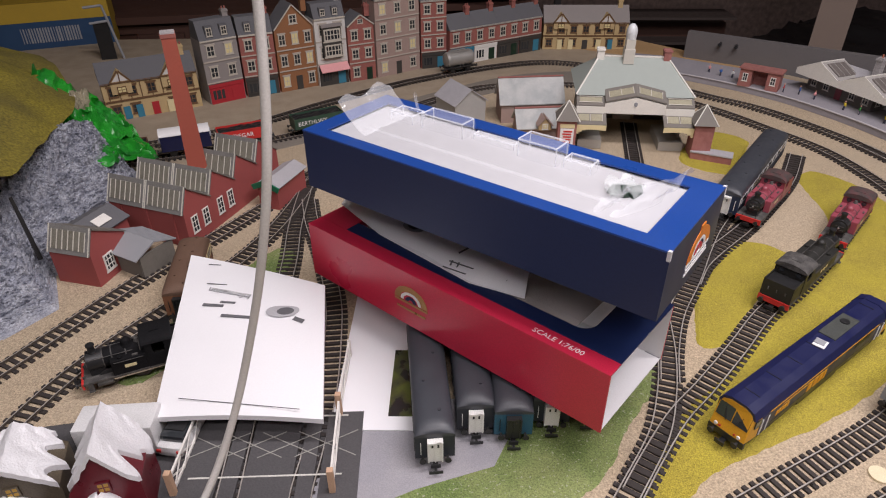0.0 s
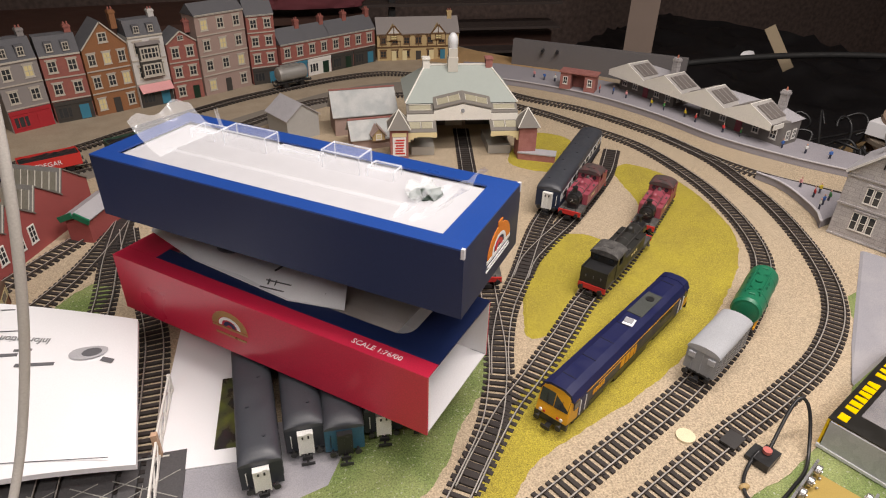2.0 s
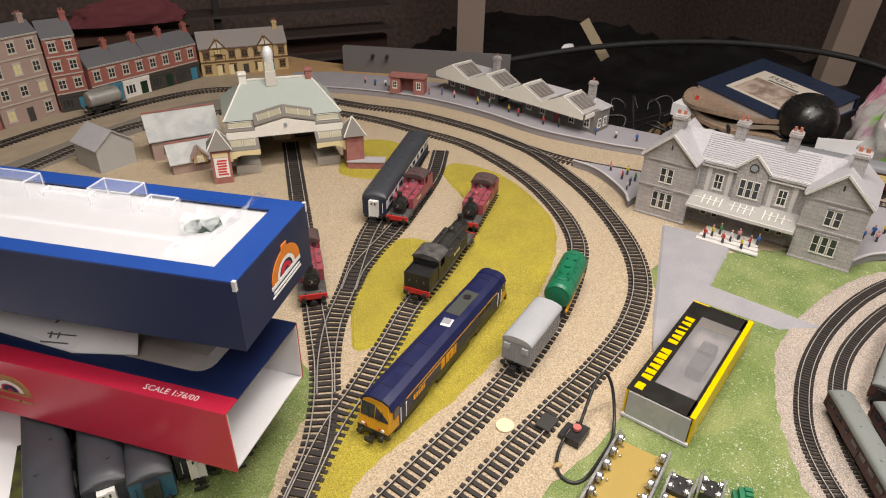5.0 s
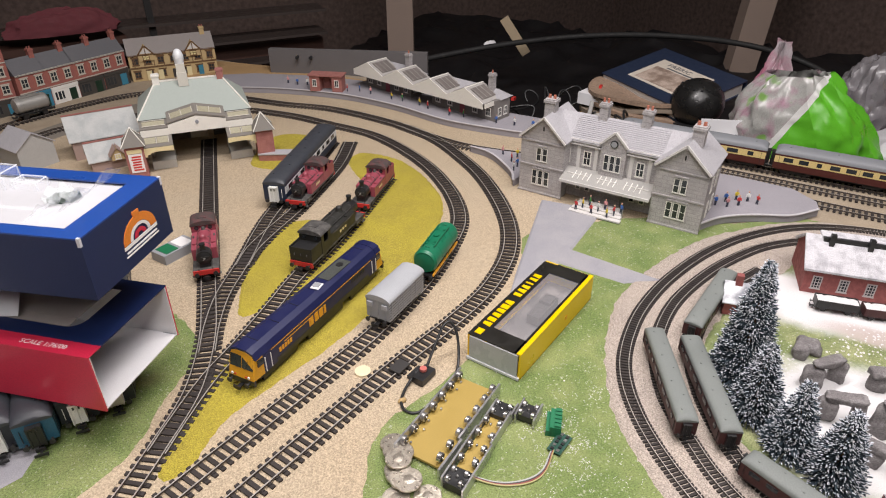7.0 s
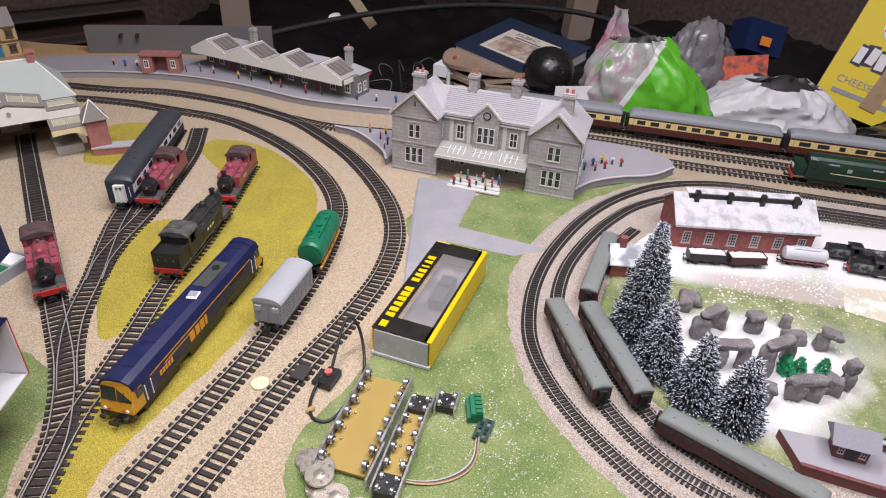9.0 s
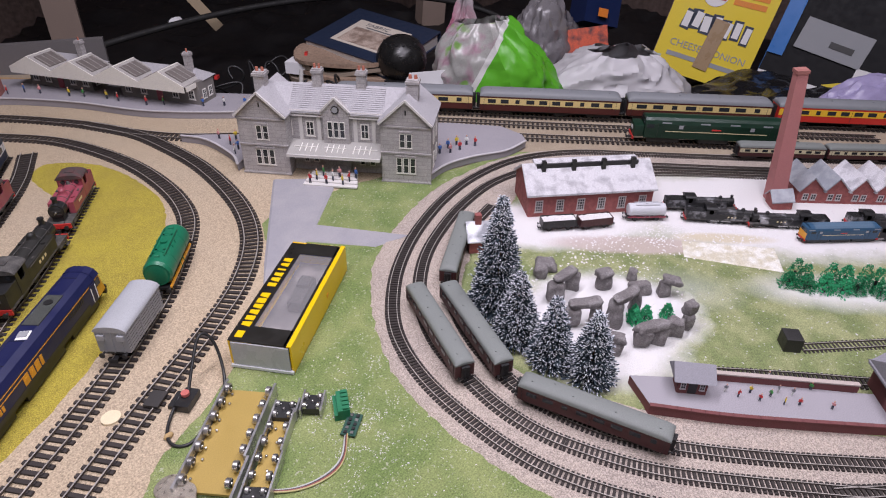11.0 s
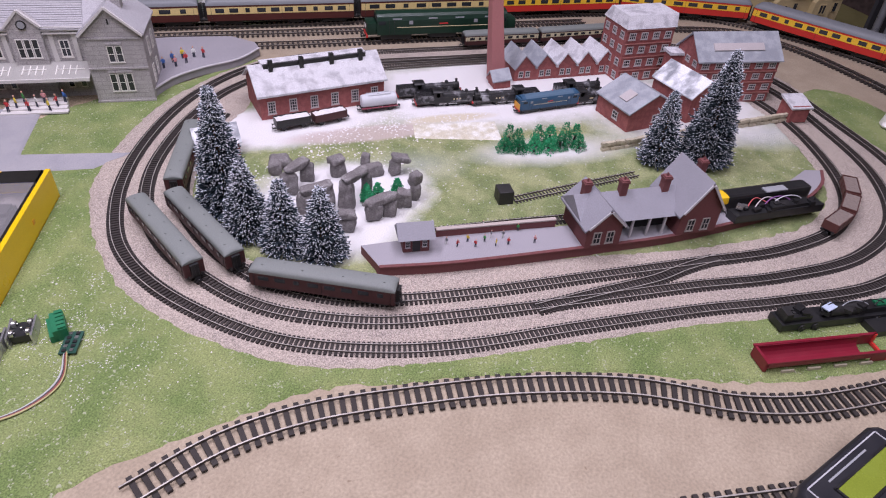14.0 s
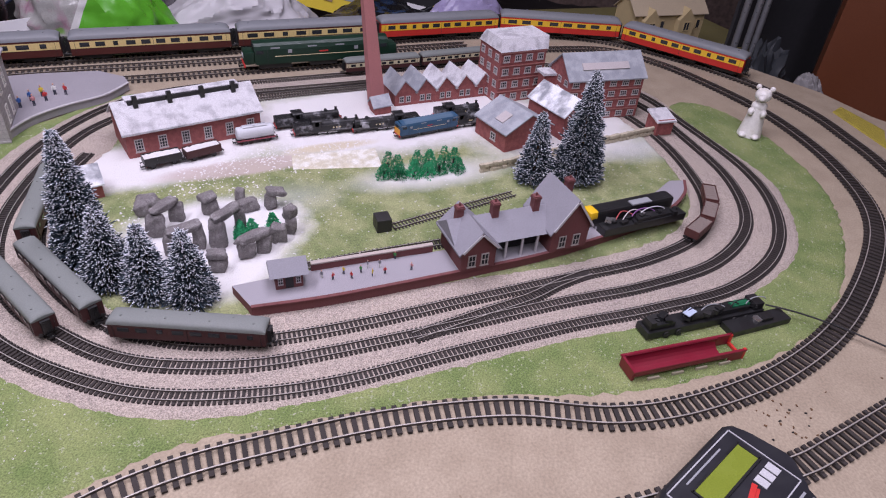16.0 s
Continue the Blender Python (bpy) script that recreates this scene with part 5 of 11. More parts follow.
            part("lintel", boxes((x, -0.0006, s * lvl + lvl * 0.76, ww * 1.25, 0.0018, 0.0026)), BAND if timber is False else TIMB, wl)
    if timber:
        for i in range(9):
            part("timber_post", boxes((w * (i + 0.5) / 9, -0.0008, lvl, 0.0016, 0.0016, h - lvl)), TIMB, ob)
        part("timber_rail", boxes((w / 2, -0.001, lvl - 0.001, w, 0.002, 0.003)), TIMB, ob)
    if pots:
        chimney_stack(ob, w * 0.9, d / 2, h + rh * 0.55, 0.011, rh * 0.45 + 0.014, wall, pots)
    return ob


TIMB = mat("brown_timber", (0.14, 0.075, 0.035), 0.8)
TAN = mat("tan_render", (0.50, 0.37, 0.19), 0.85, var=0.2)
BUFF = mat("buff_stone", (0.36, 0.26, 0.225), 0.85, var=0.2)
GREYR = mat("grey_render", (0.27, 0.245, 0.235), 0.85)
BROWNB = mat("brown_brick", (0.28, 0.125, 0.055), 0.85, var=0.2)
WHITER = mat("white_render", (0.62, 0.60, 0.57), 0.85)
SLATED = mat("dark_slate", (0.12, 0.12, 0.13), 0.8, var=0.2)
TEAL = mat("teal_shop", (0.04, 0.20, 0.30), 0.6)
REDS = mat("red_shop", (0.40, 0.02, 0.03), 0.6)
DARKS = mat("dark_shop", (0.05, 0.045, 0.04), 0.6)
PINK = mat("pink_awning", (0.75, 0.36, 0.36), 0.8)


BAND = mat("stone_band", (0.46, 0.41, 0.35), 0.85)
DOORS = (TEAL, REDS, GREENP, DARKS)


def row(a, b):
    return heading(a, b), math.dist(a, b)


for lab, a, b, h, wall, roof, rh, st, cols, kw in (
    ("half-timbered tan cottage pair with a slate roof", (-0.520, 1.205), (-0.368, 1.285), 0.072, TAN, SLATED, 0.032, 2, 5, dict(timber=True, trim=TIMB, d=0.06)),
    ("grey corner shop with a red shopfront and mansard roof", (-0.352, 1.290), (-0.292, 1.332), 0.125, GREYR, SLATED, 0.035, 3, 2, dict(shop=REDS, mansard=True, blind=True)),
    ("red brick shop with dormers in its slate roof", (-0.288, 1.332), (-0.226, 1.360), 0.125, REDB, SLATED, 0.032, 3, 2, dict(shop=DARKS, mansard=True)),
    ("brown brick gabled inn with bay windows", (-0.222, 1.358), (-0.150, 1.400), 0.128, BROWNB, SLATED, 0.045, 3, 3, dict(gable_front=True, blind=True)),
    ("white rendered shop house with a pink awning", (-0.146, 1.392), (-0.086, 1.424), 0.140, WHITER, SLATED, 0.028, 3, 2, dict(shop=DARKS, mansard=True)),
    ("narrow red brick house with a curved gable", (-0.082, 1.420), (-0.028, 1.446), 0.118, REDB, SLATED, 0.022, 3, 2, dict(gable_front=True)),
    ("tall buff stone house with four storeys", (-0.024, 1.446), (0.070, 1.508), 0.165, BUFF, SLATED, 0.02, 4, 3, dict(blind=True)),
    ("tall red brick house with sash windows", (0.074, 1.508), (0.132, 1.525), 0.150, REDB, SLATED, 0.03, 4, 2, dict(shop=DARKS)),
    ("red brick terrace shop with a teal shopfront", (0.140, 1.522), (0.198, 1.555), 0.082, REDB, SLATED, 0.03, 2, 2, dict(shop=TEAL)),
    ("red brick terrace shop with a white shopfront", (0.198, 1.555), (0.256, 1.588), 0.082, REDB, SLATED, 0.03, 2, 2, dict(shop=SASH)),
    ("red brick terrace house with a dark shopfront", (0.256, 1.588), (0.314, 1.621), 0.082, REDB, SLATED, 0.03, 2, 2, dict(shop=DARKS)),
    ("red brick terrace pub with a dark front", (0.314, 1.621), (0.374, 1.655), 0.082, REDB, SLATED, 0.03, 2, 2, dict(shop=DARKS)),
    ("tan half-timbered cottage row with grey roof", (0.380, 1.655), (0.590, 1.645), 0.066, TAN, GREYR, 0.035, 2, 7, dict(timber=True, trim=TIMB, d=0.06)),
):
    trim_ = HSASH
    rz, w = row(a, b)
    hs = house(lab, a, rz, w, h, wall, roof, rh, st, cols, **kw)
    if "half-timbered" in lab:
        for x in ((0.2, 0.72) if w < 0.18 else (0.2, 0.74)):
            bm = bmesh.new()
            prism(bm, [(w * x - 0.018, -0.004, 0.05), (w * x + 0.018, -0.004, 0.05), (w * x + 0.018, -0.004, h), (w * x, -0.004, h + 0.022), (w * x - 0.018, -0.004, h)], (0, 0.02, 0))
            gb = part("gable_bay", bm, TAN, hs)
            bm = bmesh.new()
            prism(bm, [(w * x - 0.014, -0.0044, h + 0.002), (w * x + 0.014, -0.0044, h + 0.002), (w * x, -0.0044, h + 0.018)], (0, 0.001, 0))
            part("gable_plaster", bm, WHITER, gb, "white plaster gable")
            part("gable_timber", boxes((w * x - 0.009, -0.005, h + 0.010, 0.028, 0.002, 0.0025, 0, 0, -50), (w * x + 0.009, -0.005, h + 0.010, 0.028, 0.002, 0.0025, 0, 0, 50), (w * x, -0.005, h - 0.001, 0.036, 0.002, 0.002), (w * x, -0.005, h, 0.002, 0.002, 0.02)), TIMB, gb)
            window(gb, w * x, -0.0045, 0.052, 0.016, 0.012, 0, TIMB, LIT)
        for x in (0.2, 0.33, 0.66, 0.8):
            part("door", boxes((w * x, -0.002, 0.0005, 0.012, 0.002, 0.024)), TEAL if x < 0.5 and w < 0.18 or x > 0.7 else CREAM, hs)
    if "awning" in lab:
        by = part("bay", boxes((w / 2, -0.004, h * 0.42, w * 0.60, 0.010, h * 0.46)), DARKS, hs, "dark two-storey bay window")
        part("bay_roof", boxes((w / 2, -0.005, h * 0.88, w * 0.68, 0.013, 0.005)), GREYR, by)
        for z in (0.45, 0.68):
            window(by, w / 2, -0.0094, h * z, w * 0.54, h * 0.17, 0, trim_, GLASSD, (4, 1), True)
        bm = bmesh.new()
        prism(bm, [(0.002, -0.002, 0.046), (0.002, -0.016, 0.034), (0.002, -0.016, 0.032), (0.002, -0.002, 0.043)], (w - 0.004, 0, 0))
        part("awning", bm, PINK, hs, "faded pink awning")

# ---------------------------------------------------------------- stone station house
STN = thing("station_house", 0.866, 0.657, 0.0018, heading((0.866, 0.657), (1.005, 0.394)), "two-winged grey stone station house with slate roofs", "station")
SL, WG, DP, EV = 0.2975, 0.076, 0.088, 0.099
TERRA = mat("terracotta_pot", (0.42, 0.15, 0.10), 0.8)
QUOIN = mat("pale_stone_trim", (0.60, 0.58, 0.56), 0.8)
for x0 in (0.0, SL - WG):
    bm = bmesh.new()
    prism(bm, [(x0, 0, 0), (x0 + WG, 0, 0), (x0 + WG, 0, EV), (x0 + WG / 2, 0, EV + 0.032), (x0, 0, EV)], (0, DP, 0))
    wg = part("wing", bm, STONEG, STN)
    bm = bmesh.new()
    for s in (0, 1):
        xe = x0 + WG * s + (0.004 if s else -0.004)
        prism(bm, [(xe, -0.004, EV - 0.0034), (x0 + WG / 2, -0.004, EV + 0.032), (x0 + WG / 2, -0.004, EV + 0.0345), (xe, -0.004, EV - 0.001)], (0, DP + 0.008, 0))
    rf = part("roof", bm, SLATE, STN)
    k = math.degrees(math.atan2(0.0354, WG / 2))
    for q, sg in ((0.25, -1), (0.75, 1)):
        part("coping", boxes((x0 + WG * q, -0.0045, EV + 0.0145, math.hypot(WG / 2, 0.036) + 0.003, 0.0035, 0.003, 0, 0, sg * k)), QUOIN, wg)
    for z, h in ((0.016, 0.026), (0.058, 0.023)):
        for i in (-1, 0, 1) if z < 0.05 else (-0.5, 0.5):
            window(wg, x0 + WG / 2 + i * 0.0105, -0.0004, z, 0.0088, h, 0, SASH, GLASSD, (0, 1), True)
        for i in (-1, 0, 1) if z < 0.05 else (-0.5, 0.5):
            part("lintel", boxes((x0 + WG / 2 + i * 0.0105, -0.001, z + h + 0.0012, 0.0094, 0.002, 0.003)), STONEG, wg)
    part("vent_slit", boxes((x0 + WG / 2, -0.0004, EV + 0.011, 0.002, 0.0014, 0.007)), BLACK, wg)
    for z in (0.0, 0.048, 0.09):
        part("string_course", boxes((x0 + WG / 2, -0.0006, z, WG + 0.002, 0.0018, 0.0025)), STONEG, wg)
    chimney_stack(STN, x0 + WG / 2 + (0.006 if x0 else -0.006), DP * 0.42, EV + 0.02, 0.017, 0.034, STONEG, 2, TERRA)
    for sd in ((0.0, -90), (WG, 90)):
        for y in (0.03, 0.06):
            for z in (0.018, 0.058):
                window(wg, x0 + sd[0] + (0.0004 if sd[0] else -0.0004), y, z, 0.011, 0.024, sd[1], SASH, GLASSD, (1, 2))
part("main_wall", boxes((SL / 2, 0.055, 0, SL - 2 * WG + 0.01, 0.06, EV)), STONEG, STN)
bm = bmesh.new()
prism(bm, [(WG * 0.6, 0.019, EV - 0.002), (WG * 0.6, 0.058, EV + 0.032), (WG * 0.6, 0.097, EV - 0.002)], (SL - WG * 1.2, 0, 0))
part("roof", bm, SLATE, STN)
for i in range(14):
    part("slate_course", boxes((SL / 2, 0.0205 + i * 0.0026, EV + 0.0006 + i * 0.00227, SL - 2 * WG, 0.0028, 0.0006, 0, 41)), SLATE, STN)
part("parapet", boxes((SL / 2, 0.0225, EV - 0.004, SL - 2 * WG, 0.005, 0.006), (SL / 2, 0.0215, EV - 0.008, SL - 2 * WG, 0.003, 0.002)), QUOIN, STN)
bm = bmesh.new()
prism(bm, [(SL / 2 - 0.02, 0.018, 0), (SL / 2 + 0.02, 0.018, 0), (SL / 2 + 0.02, 0.018, EV + 0.004), (SL / 2, 0.018, EV + 0.024), (SL / 2 - 0.02, 0.018, EV + 0.004)], (0, 0.012, 0))
cg = part("clock_gable", bm, STONEG, STN)
part("coping", boxes((SL / 2 - 0.010, 0.017, EV + 0.013, 0.031, 0.004, 0.003, 0, 0, -45), (SL / 2 + 0.010, 0.017, EV + 0.013, 0.031, 0.004, 0.003, 0, 0, 45)), QUOIN, cg)
part("clock", rods(((SL / 2, 0.0165, EV + 0.006), (SL / 2, 0.0185, EV + 0.006), 0.0062, 0.0062, 20)), BLACK, cg, smooth=True)
part("clock_face", rods(((SL / 2, 0.016, EV + 0.006), (SL / 2, 0.0168, EV + 0.006), 0.0046, 0.0046, 20)), GREYP, cg, smooth=True)
for i in (-1, 0, 1):
    window(cg, SL / 2 + i * 0.0095, 0.0176, 0.06, 0.0082, 0.026, 0, SASH, GLASSD, (0, 1))
for x in (-0.043, 0.043):
    window(STN, SL / 2 + x, 0.0246, 0.058, 0.013, 0.024, 0, SASH, GLASSD, (1, 1))
    for q in (-0.004, 0.004):
        window(STN, SL / 2 + x * 1.05 + q * 2, 0.0246, 0.014, 0.008, 0.018, 0, SASH, GLASSD, (0, 1))
    for q in (-0.012, 0.012):
        part("pilaster", boxes((SL / 2 + x + q * 1.2, 0.0243, 0.046, 0.006, 0.002, 0.045)), QUOIN, STN)
    chimney_stack(STN, SL / 2 + x * 0.8, 0.058, EV + 0.018, 0.014, 0.038, STONEG, 2, TERRA)
# No opening here: a black panel paints the shade inside the doorway.
part("doorway", boxes((SL / 2, 0.0242, 0.006, 0.030, 0.002, 0.026)), BLACK, STN, "black panel for the shade inside the doorway")
CAN = mat("canopy_glass_grey", (0.34, 0.33, 0.31), 0.6, var=0.15)
bm = bmesh.new()
prism(bm, [(WG, 0.024, 0.052), (WG, -0.012, 0.041), (WG, -0.012, 0.039), (WG, 0.024, 0.050)], (SL - 2 * WG, 0, 0))
cn = part("canopy", bm, CAN, STN, "sloping grey porch canopy with white glazing bars")
for i in range(15):
    if i in (0, 5, 10):
        continue
    x = WG + 0.010 + (SL - 2 * WG - 0.02) * i / 15
    part("glazing_bar", boxes((x, 0.006, 0.0462, 0.0012, 0.019, 0.0012, 0, 17)), SASH, cn)
for i in range(3):
    part("glazing_rail", boxes((WG + 0.022 + (SL - 2 * WG) * (i + 0.03) / 3 + 0.0005, 0.0066, 0.0468, 0.034, 0.0012, 0.0012)), SASH, cn)
part("canopy_edge", boxes((SL / 2, -0.0125, 0.0375, SL - 2 * WG, 0.0018, 0.0045)), QUOIN, cn)
steps = thing("station_steps", STN.location.x, STN.location.y, 0.003, math.degrees(STN.matrix_basis.to_euler().z), "white stone steps at the station entrance", "steps")
for i in range(4):
    part("step", boxes((SL / 2 - 0.002, -0.004 - i * 0.0085, 0, 0.072 + i * 0.004, 0.0095, 0.0085 - i * 0.0021)), QUOIN, steps)

# ---------------------------------------------------------------- platforms
PLAT = mat("platform_grey", (0.30, 0.285, 0.31), 0.85, var=0.15, scale=25, world_space=True)
PEDGE = mat("platform_edge", (0.52, 0.50, 0.52), 0.8)


def platform(label, pts, h, edge_n, top=PLAT, side=None, z=0.0015, edge=PEDGE, name="platform"):
    """A platform slab; its first edge_n points get a pale coping."""
    ob = thing(name, 0, 0, z, 0, label, "platform", "platforms")
    ring = np.array(pts)
    bm = bmesh.new()
    up = [bm.verts.new((x, y, h)) for x, y in ring]
    lo = [bm.verts.new((x, y, 0)) for x, y in ring]
    for a, b, c in tessellate_polygon([[Vector((x, y, 0)) for x, y in ring]]):
        bm.faces.new((up[a], up[b], up[c]))
    n = len(ring)
    part("top", bm, top, ob)
    bm = bmesh.new()
    up = [bm.verts.new((x, y, h - 0.0004)) for x, y in ring]
    lo = [bm.verts.new((x, y, 0)) for x, y in ring]
    for i in range(n):
        bm.faces.new((lo[i], lo[(i + 1) % n], up[(i + 1) % n], up[i]))
    part("side_wall", bm, side or PLAT, ob)
    for i in range(edge_n - 1):
        a, b = ring[i], ring[i + 1]
        c = (a + b) / 2
        part("coping_stone", boxes((c[0], c[1], h - 0.001, math.dist(a, b) + 0.0006, 0.004, 0.0016, heading(a, b))), edge, ob)
    return ob


front = spline([(0.55, 1.46), (0.680, 1.369), (0.788, 1.257), (0.861, 1.125), (0.911, 0.985), (0.982, 0.877), (1.035, 0.815), (1.11, 0.73)], 0.02)
platform("long curved grey platform with a pale edge", [tuple(p) for p in front] + [(1.165, 0.77), (1.10, 0.875), (1.035, 0.98), (0.95, 1.24), (0.80, 1.42), (0.66, 1.53), (0.58, 1.56)], 0.0135, len(front))
lf = spline([(0.880, 0.835), (0.893, 0.80), (0.893, 0.76), (0.880, 0.70), (0.862, 0.668)], 0.008)
platform("small curved end of the station platform", [tuple(p) for p in lf] + [(0.93, 0.69), (1.0, 0.70), (0.96, 0.735), (0.91, 0.80)], 0.0125, len(lf))
rf_ = spline([(1.010, 0.401), (1.06, 0.400), (1.11, 0.381), (1.16, 0.350), (1.215, 0.342)], 0.008)
platform("pale-edged station platform beside the house", [tuple(p) for p in rf_] + [(1.235, 0.36), (1.245, 0.41), (1.205, 0.49), (1.09, 0.66), (1.02, 0.72), (0.96, 0.70), (0.98, 0.6)], 0.0125, len(rf_))

# ---------------------------------------------------------------- platform building with ridge-and-furrow canopy
PB = thing("platform_building", 0.838, 1.283, 0.015, heading((0.838, 1.283), (0.952, 0.945)), "low stone platform building with white-valanced glazed canopies", "station building")
PL = math.dist((0.838, 1.283), (0.952, 0.945))
WV = mat("valance_white", (0.78, 0.76, 0.70), 0.75)
GLZ = mat("sooty_roof_glass", (0.17, 0.15, 0.14), 0.4, var=0.3)
CANR = mat("pale_canopy_card", (0.38, 0.36, 0.34), 0.8, var=0.3, scale=50)
for x0, x1 in ((0.0, PL * 0.38), (PL * 0.55, PL)):
    bw = part("wall", boxes(((x0 + x1) / 2, 0.055, 0, x1 - x0, 0.05, 0.042)), mat("stone_dark", (0.20, 0.185, 0.175), 0.85), PB)
    n = 5
    for i in range(n):
        x = x0 + (x1 - x0) * (i + 0.5) / n
        if i == 2:
            part("door", boxes((x, 0.0296, 0, 0.012, 0.0014, 0.026)), MAROON, PB)
        else:
            window(bw, x, 0.0296, 0.009, 0.012, 0.017, 0, SASH, GLASSD, (1, 1))
    for y in (0.045, 0.065):
        window(bw, x1 + 0.0004, y, 0.009, 0.011, 0.017, 90, SASH, GLASSD, (1, 1))
    chimney_stack(PB, x1 - 0.03, 0.06, 0.05, 0.011, 0.036, STONEG, 1, TERRA)
    bm = bmesh.new()
    hip(bm, x0 - 0.004, x1 + 0.002, 0.045, 0.088, 0.041, 0.015, 0.03)
    part("roof", bm, SLATE, PB)
nb = 4
for i in range(nb):
    a, b = PL * i / nb - 0.008, PL * (i + 1) / nb - 0.008
    m_ = (a + b) / 2
    bm = bmesh.new()
    for e in (a, b):
        prism(bm, [(e, 0.001, 0.040), (m_, 0.001, 0.0625), (m_, 0.001, 0.0640), (e, 0.001, 0.0415)], (0, 0.060, 0))
    cp = part("canopy_roof", bm, CANR, PB, "pale furrow roof with sooty glazing")
    bm = bmesh.new()
    prism(bm, [(a, 0, 0.031), (b, 0, 0.031), (b, 0, 0.0425), (m_, 0, 0.0650), (a, 0, 0.0425)], (0, -0.0016, 0))
    part("valance", bm, WV, PB, "white gabled valance")
    k = math.degrees(math.atan2(0.0225, m_ - a))
    for e, sg in ((a, 1), (b, -1)):
        x = e + (m_ - e) * 0.52
        part("skylight", boxes((x, 0.032, 0.0535, 0.033, 0.046, 0.0012, 0, 0, -sg * k)), GLZ, cp)
        for q in range(4):
            part("glazing_bar", boxes((x, 0.012 + q * 0.0135, 0.0545, 0.033, 0.0009, 0.0010, 0, 0, -sg * k)), CANR, cp)
    part("ridge_cap", boxes((m_, 0.030, 0.0635, 0.003, 0.060, 0.0012)), WV, cp)
part("end_valance", boxes((PL + 0.004 - 0.008, 0.028, 0.033, 0.0016, 0.056, 0.0085)), WV, PB)

PB.scale = (1.10, 1.0, 1.05)
HUT = thing("brick_shelter", 0.728, 1.312, 0.015, heading((0.728, 1.312), (0.79, 1.262)), "small red brick platform shelter with an open front", "shelter")
part("wall", boxes((0.012, 0.02, 0, 0.024, 0.03, 0.036), (0.066, 0.02, 0, 0.024, 0.03, 0.036), (0.039, 0.034, 0, 0.03, 0.003, 0.036)), PINKB, HUT)
part("roof", boxes((0.039, 0.02, 0.036, 0.084, 0.036, 0.003)), PINKB, HUT)
window(HUT, 0.012, 0.0046, 0.012, 0.010, 0.016)
window(HUT, 0.066, 0.0046, 0.012, 0.010, 0.016)

# ---------------------------------------------------------------- terminus train shed
TS = thing("train_shed", 0.4257, 1.038, 0.0012, -8.0, "cream-fronted terminus train shed with a pale slate hipped roof", "train shed")
PALE = mat("pale_green_slate", (0.36, 0.40, 0.37), 0.75, var=0.12)
BEIGE = mat("beige_roof_panel", (0.19, 0.175, 0.155), 0.8, var=0.15)
BONE = mat("bone_wall", (0.60, 0.575, 0.51), 0.8, var=0.08)
for s in (-1, 1):
    part("side_wall", boxes((s * 0.105, 0.09, 0, 0.004, 0.14, 0.08)), BONE, TS)
SKYL = mat("yellowed_roof_glass", (0.36, 0.335, 0.24), 0.5, var=0.3, scale=60)
SHEDIN = mat("shed_inside", (0.25, 0.24, 0.22), 0.9)
for x, w in ((-0.06, 0.09), (0.07, 0.07)):
    part("rear_wall", boxes((x, 0.158, 0, w, 0.004, 0.08)), SHEDIN, TS)
bm = bmesh.new()
hip(bm, -0.122, 0.122, 0.012, 0.17, 0.093, 0.048, 0.05)
mr = part("main_roof", bm, PALE, TS, "pale grey-green hipped roof")
part("ridge_line", boxes((0, 0.091, 0.1405, 0.144, 0.004, 0.0025)), WV, mr)
for s in (-1, 1):
    a, b = Vector((s * 0.122, 0.012, 0.0935)), Vector((s * 0.072, 0.091, 0.1415))
    part("hip_line", rods((tuple(a), tuple(b), 0.0018, 0.0018, 6)), WV, mr)
    chimney_stack(TS, s * 0.070, 0.091, 0.136, 0.015, 0.020, WV if s < 0 else PINKB, 0)
bm = bmesh.new()
prism(bm, [(-0.062, -0.004, 0.066), (0.062, -0.004, 0.066), (0.062, -0.004, 0.084), (0.0, -0.004, 0.096), (-0.062, -0.004, 0.084)], (0, 0.004, 0))
ff = part("front_fascia", bm, WV, TS, "white front gable board")
part("medallion", rods(((0, -0.0055, 0.084), (0, -0.004, 0.084), 0.0038, 0.0038, 16)), GREYP, ff, smooth=True)
bm = bmesh.new()
for s in (-1, 1):
    prism(bm, [(s * 0.062, -0.005, 0.086), (0, -0.005, 0.098), (0, -0.005, 0.1005), (s * 0.062, -0.005, 0.0885)], (0, 0.03, 0.012))
fr_ = part("front_roof", bm, BEIGE, TS)
k = math.degrees(math.atan2(0.012, 0.062))
for s in (-1, 1):
    part("roof_glass", boxes((s * 0.030, 0.0095, 0.0998, 0.048, 0.016, 0.0012, 0, 22, s * k)), SKYL, fr_, "yellowed roof glazing")
    for q in (-0.024, 0.0, 0.024):
        part("glazing_bar", boxes((s * 0.030 + q, 0.0095, 0.1006 - s * q * 0.19, 0.0012, 0.017, 0.0012, 0, 22, s * k)), BONE, fr_)
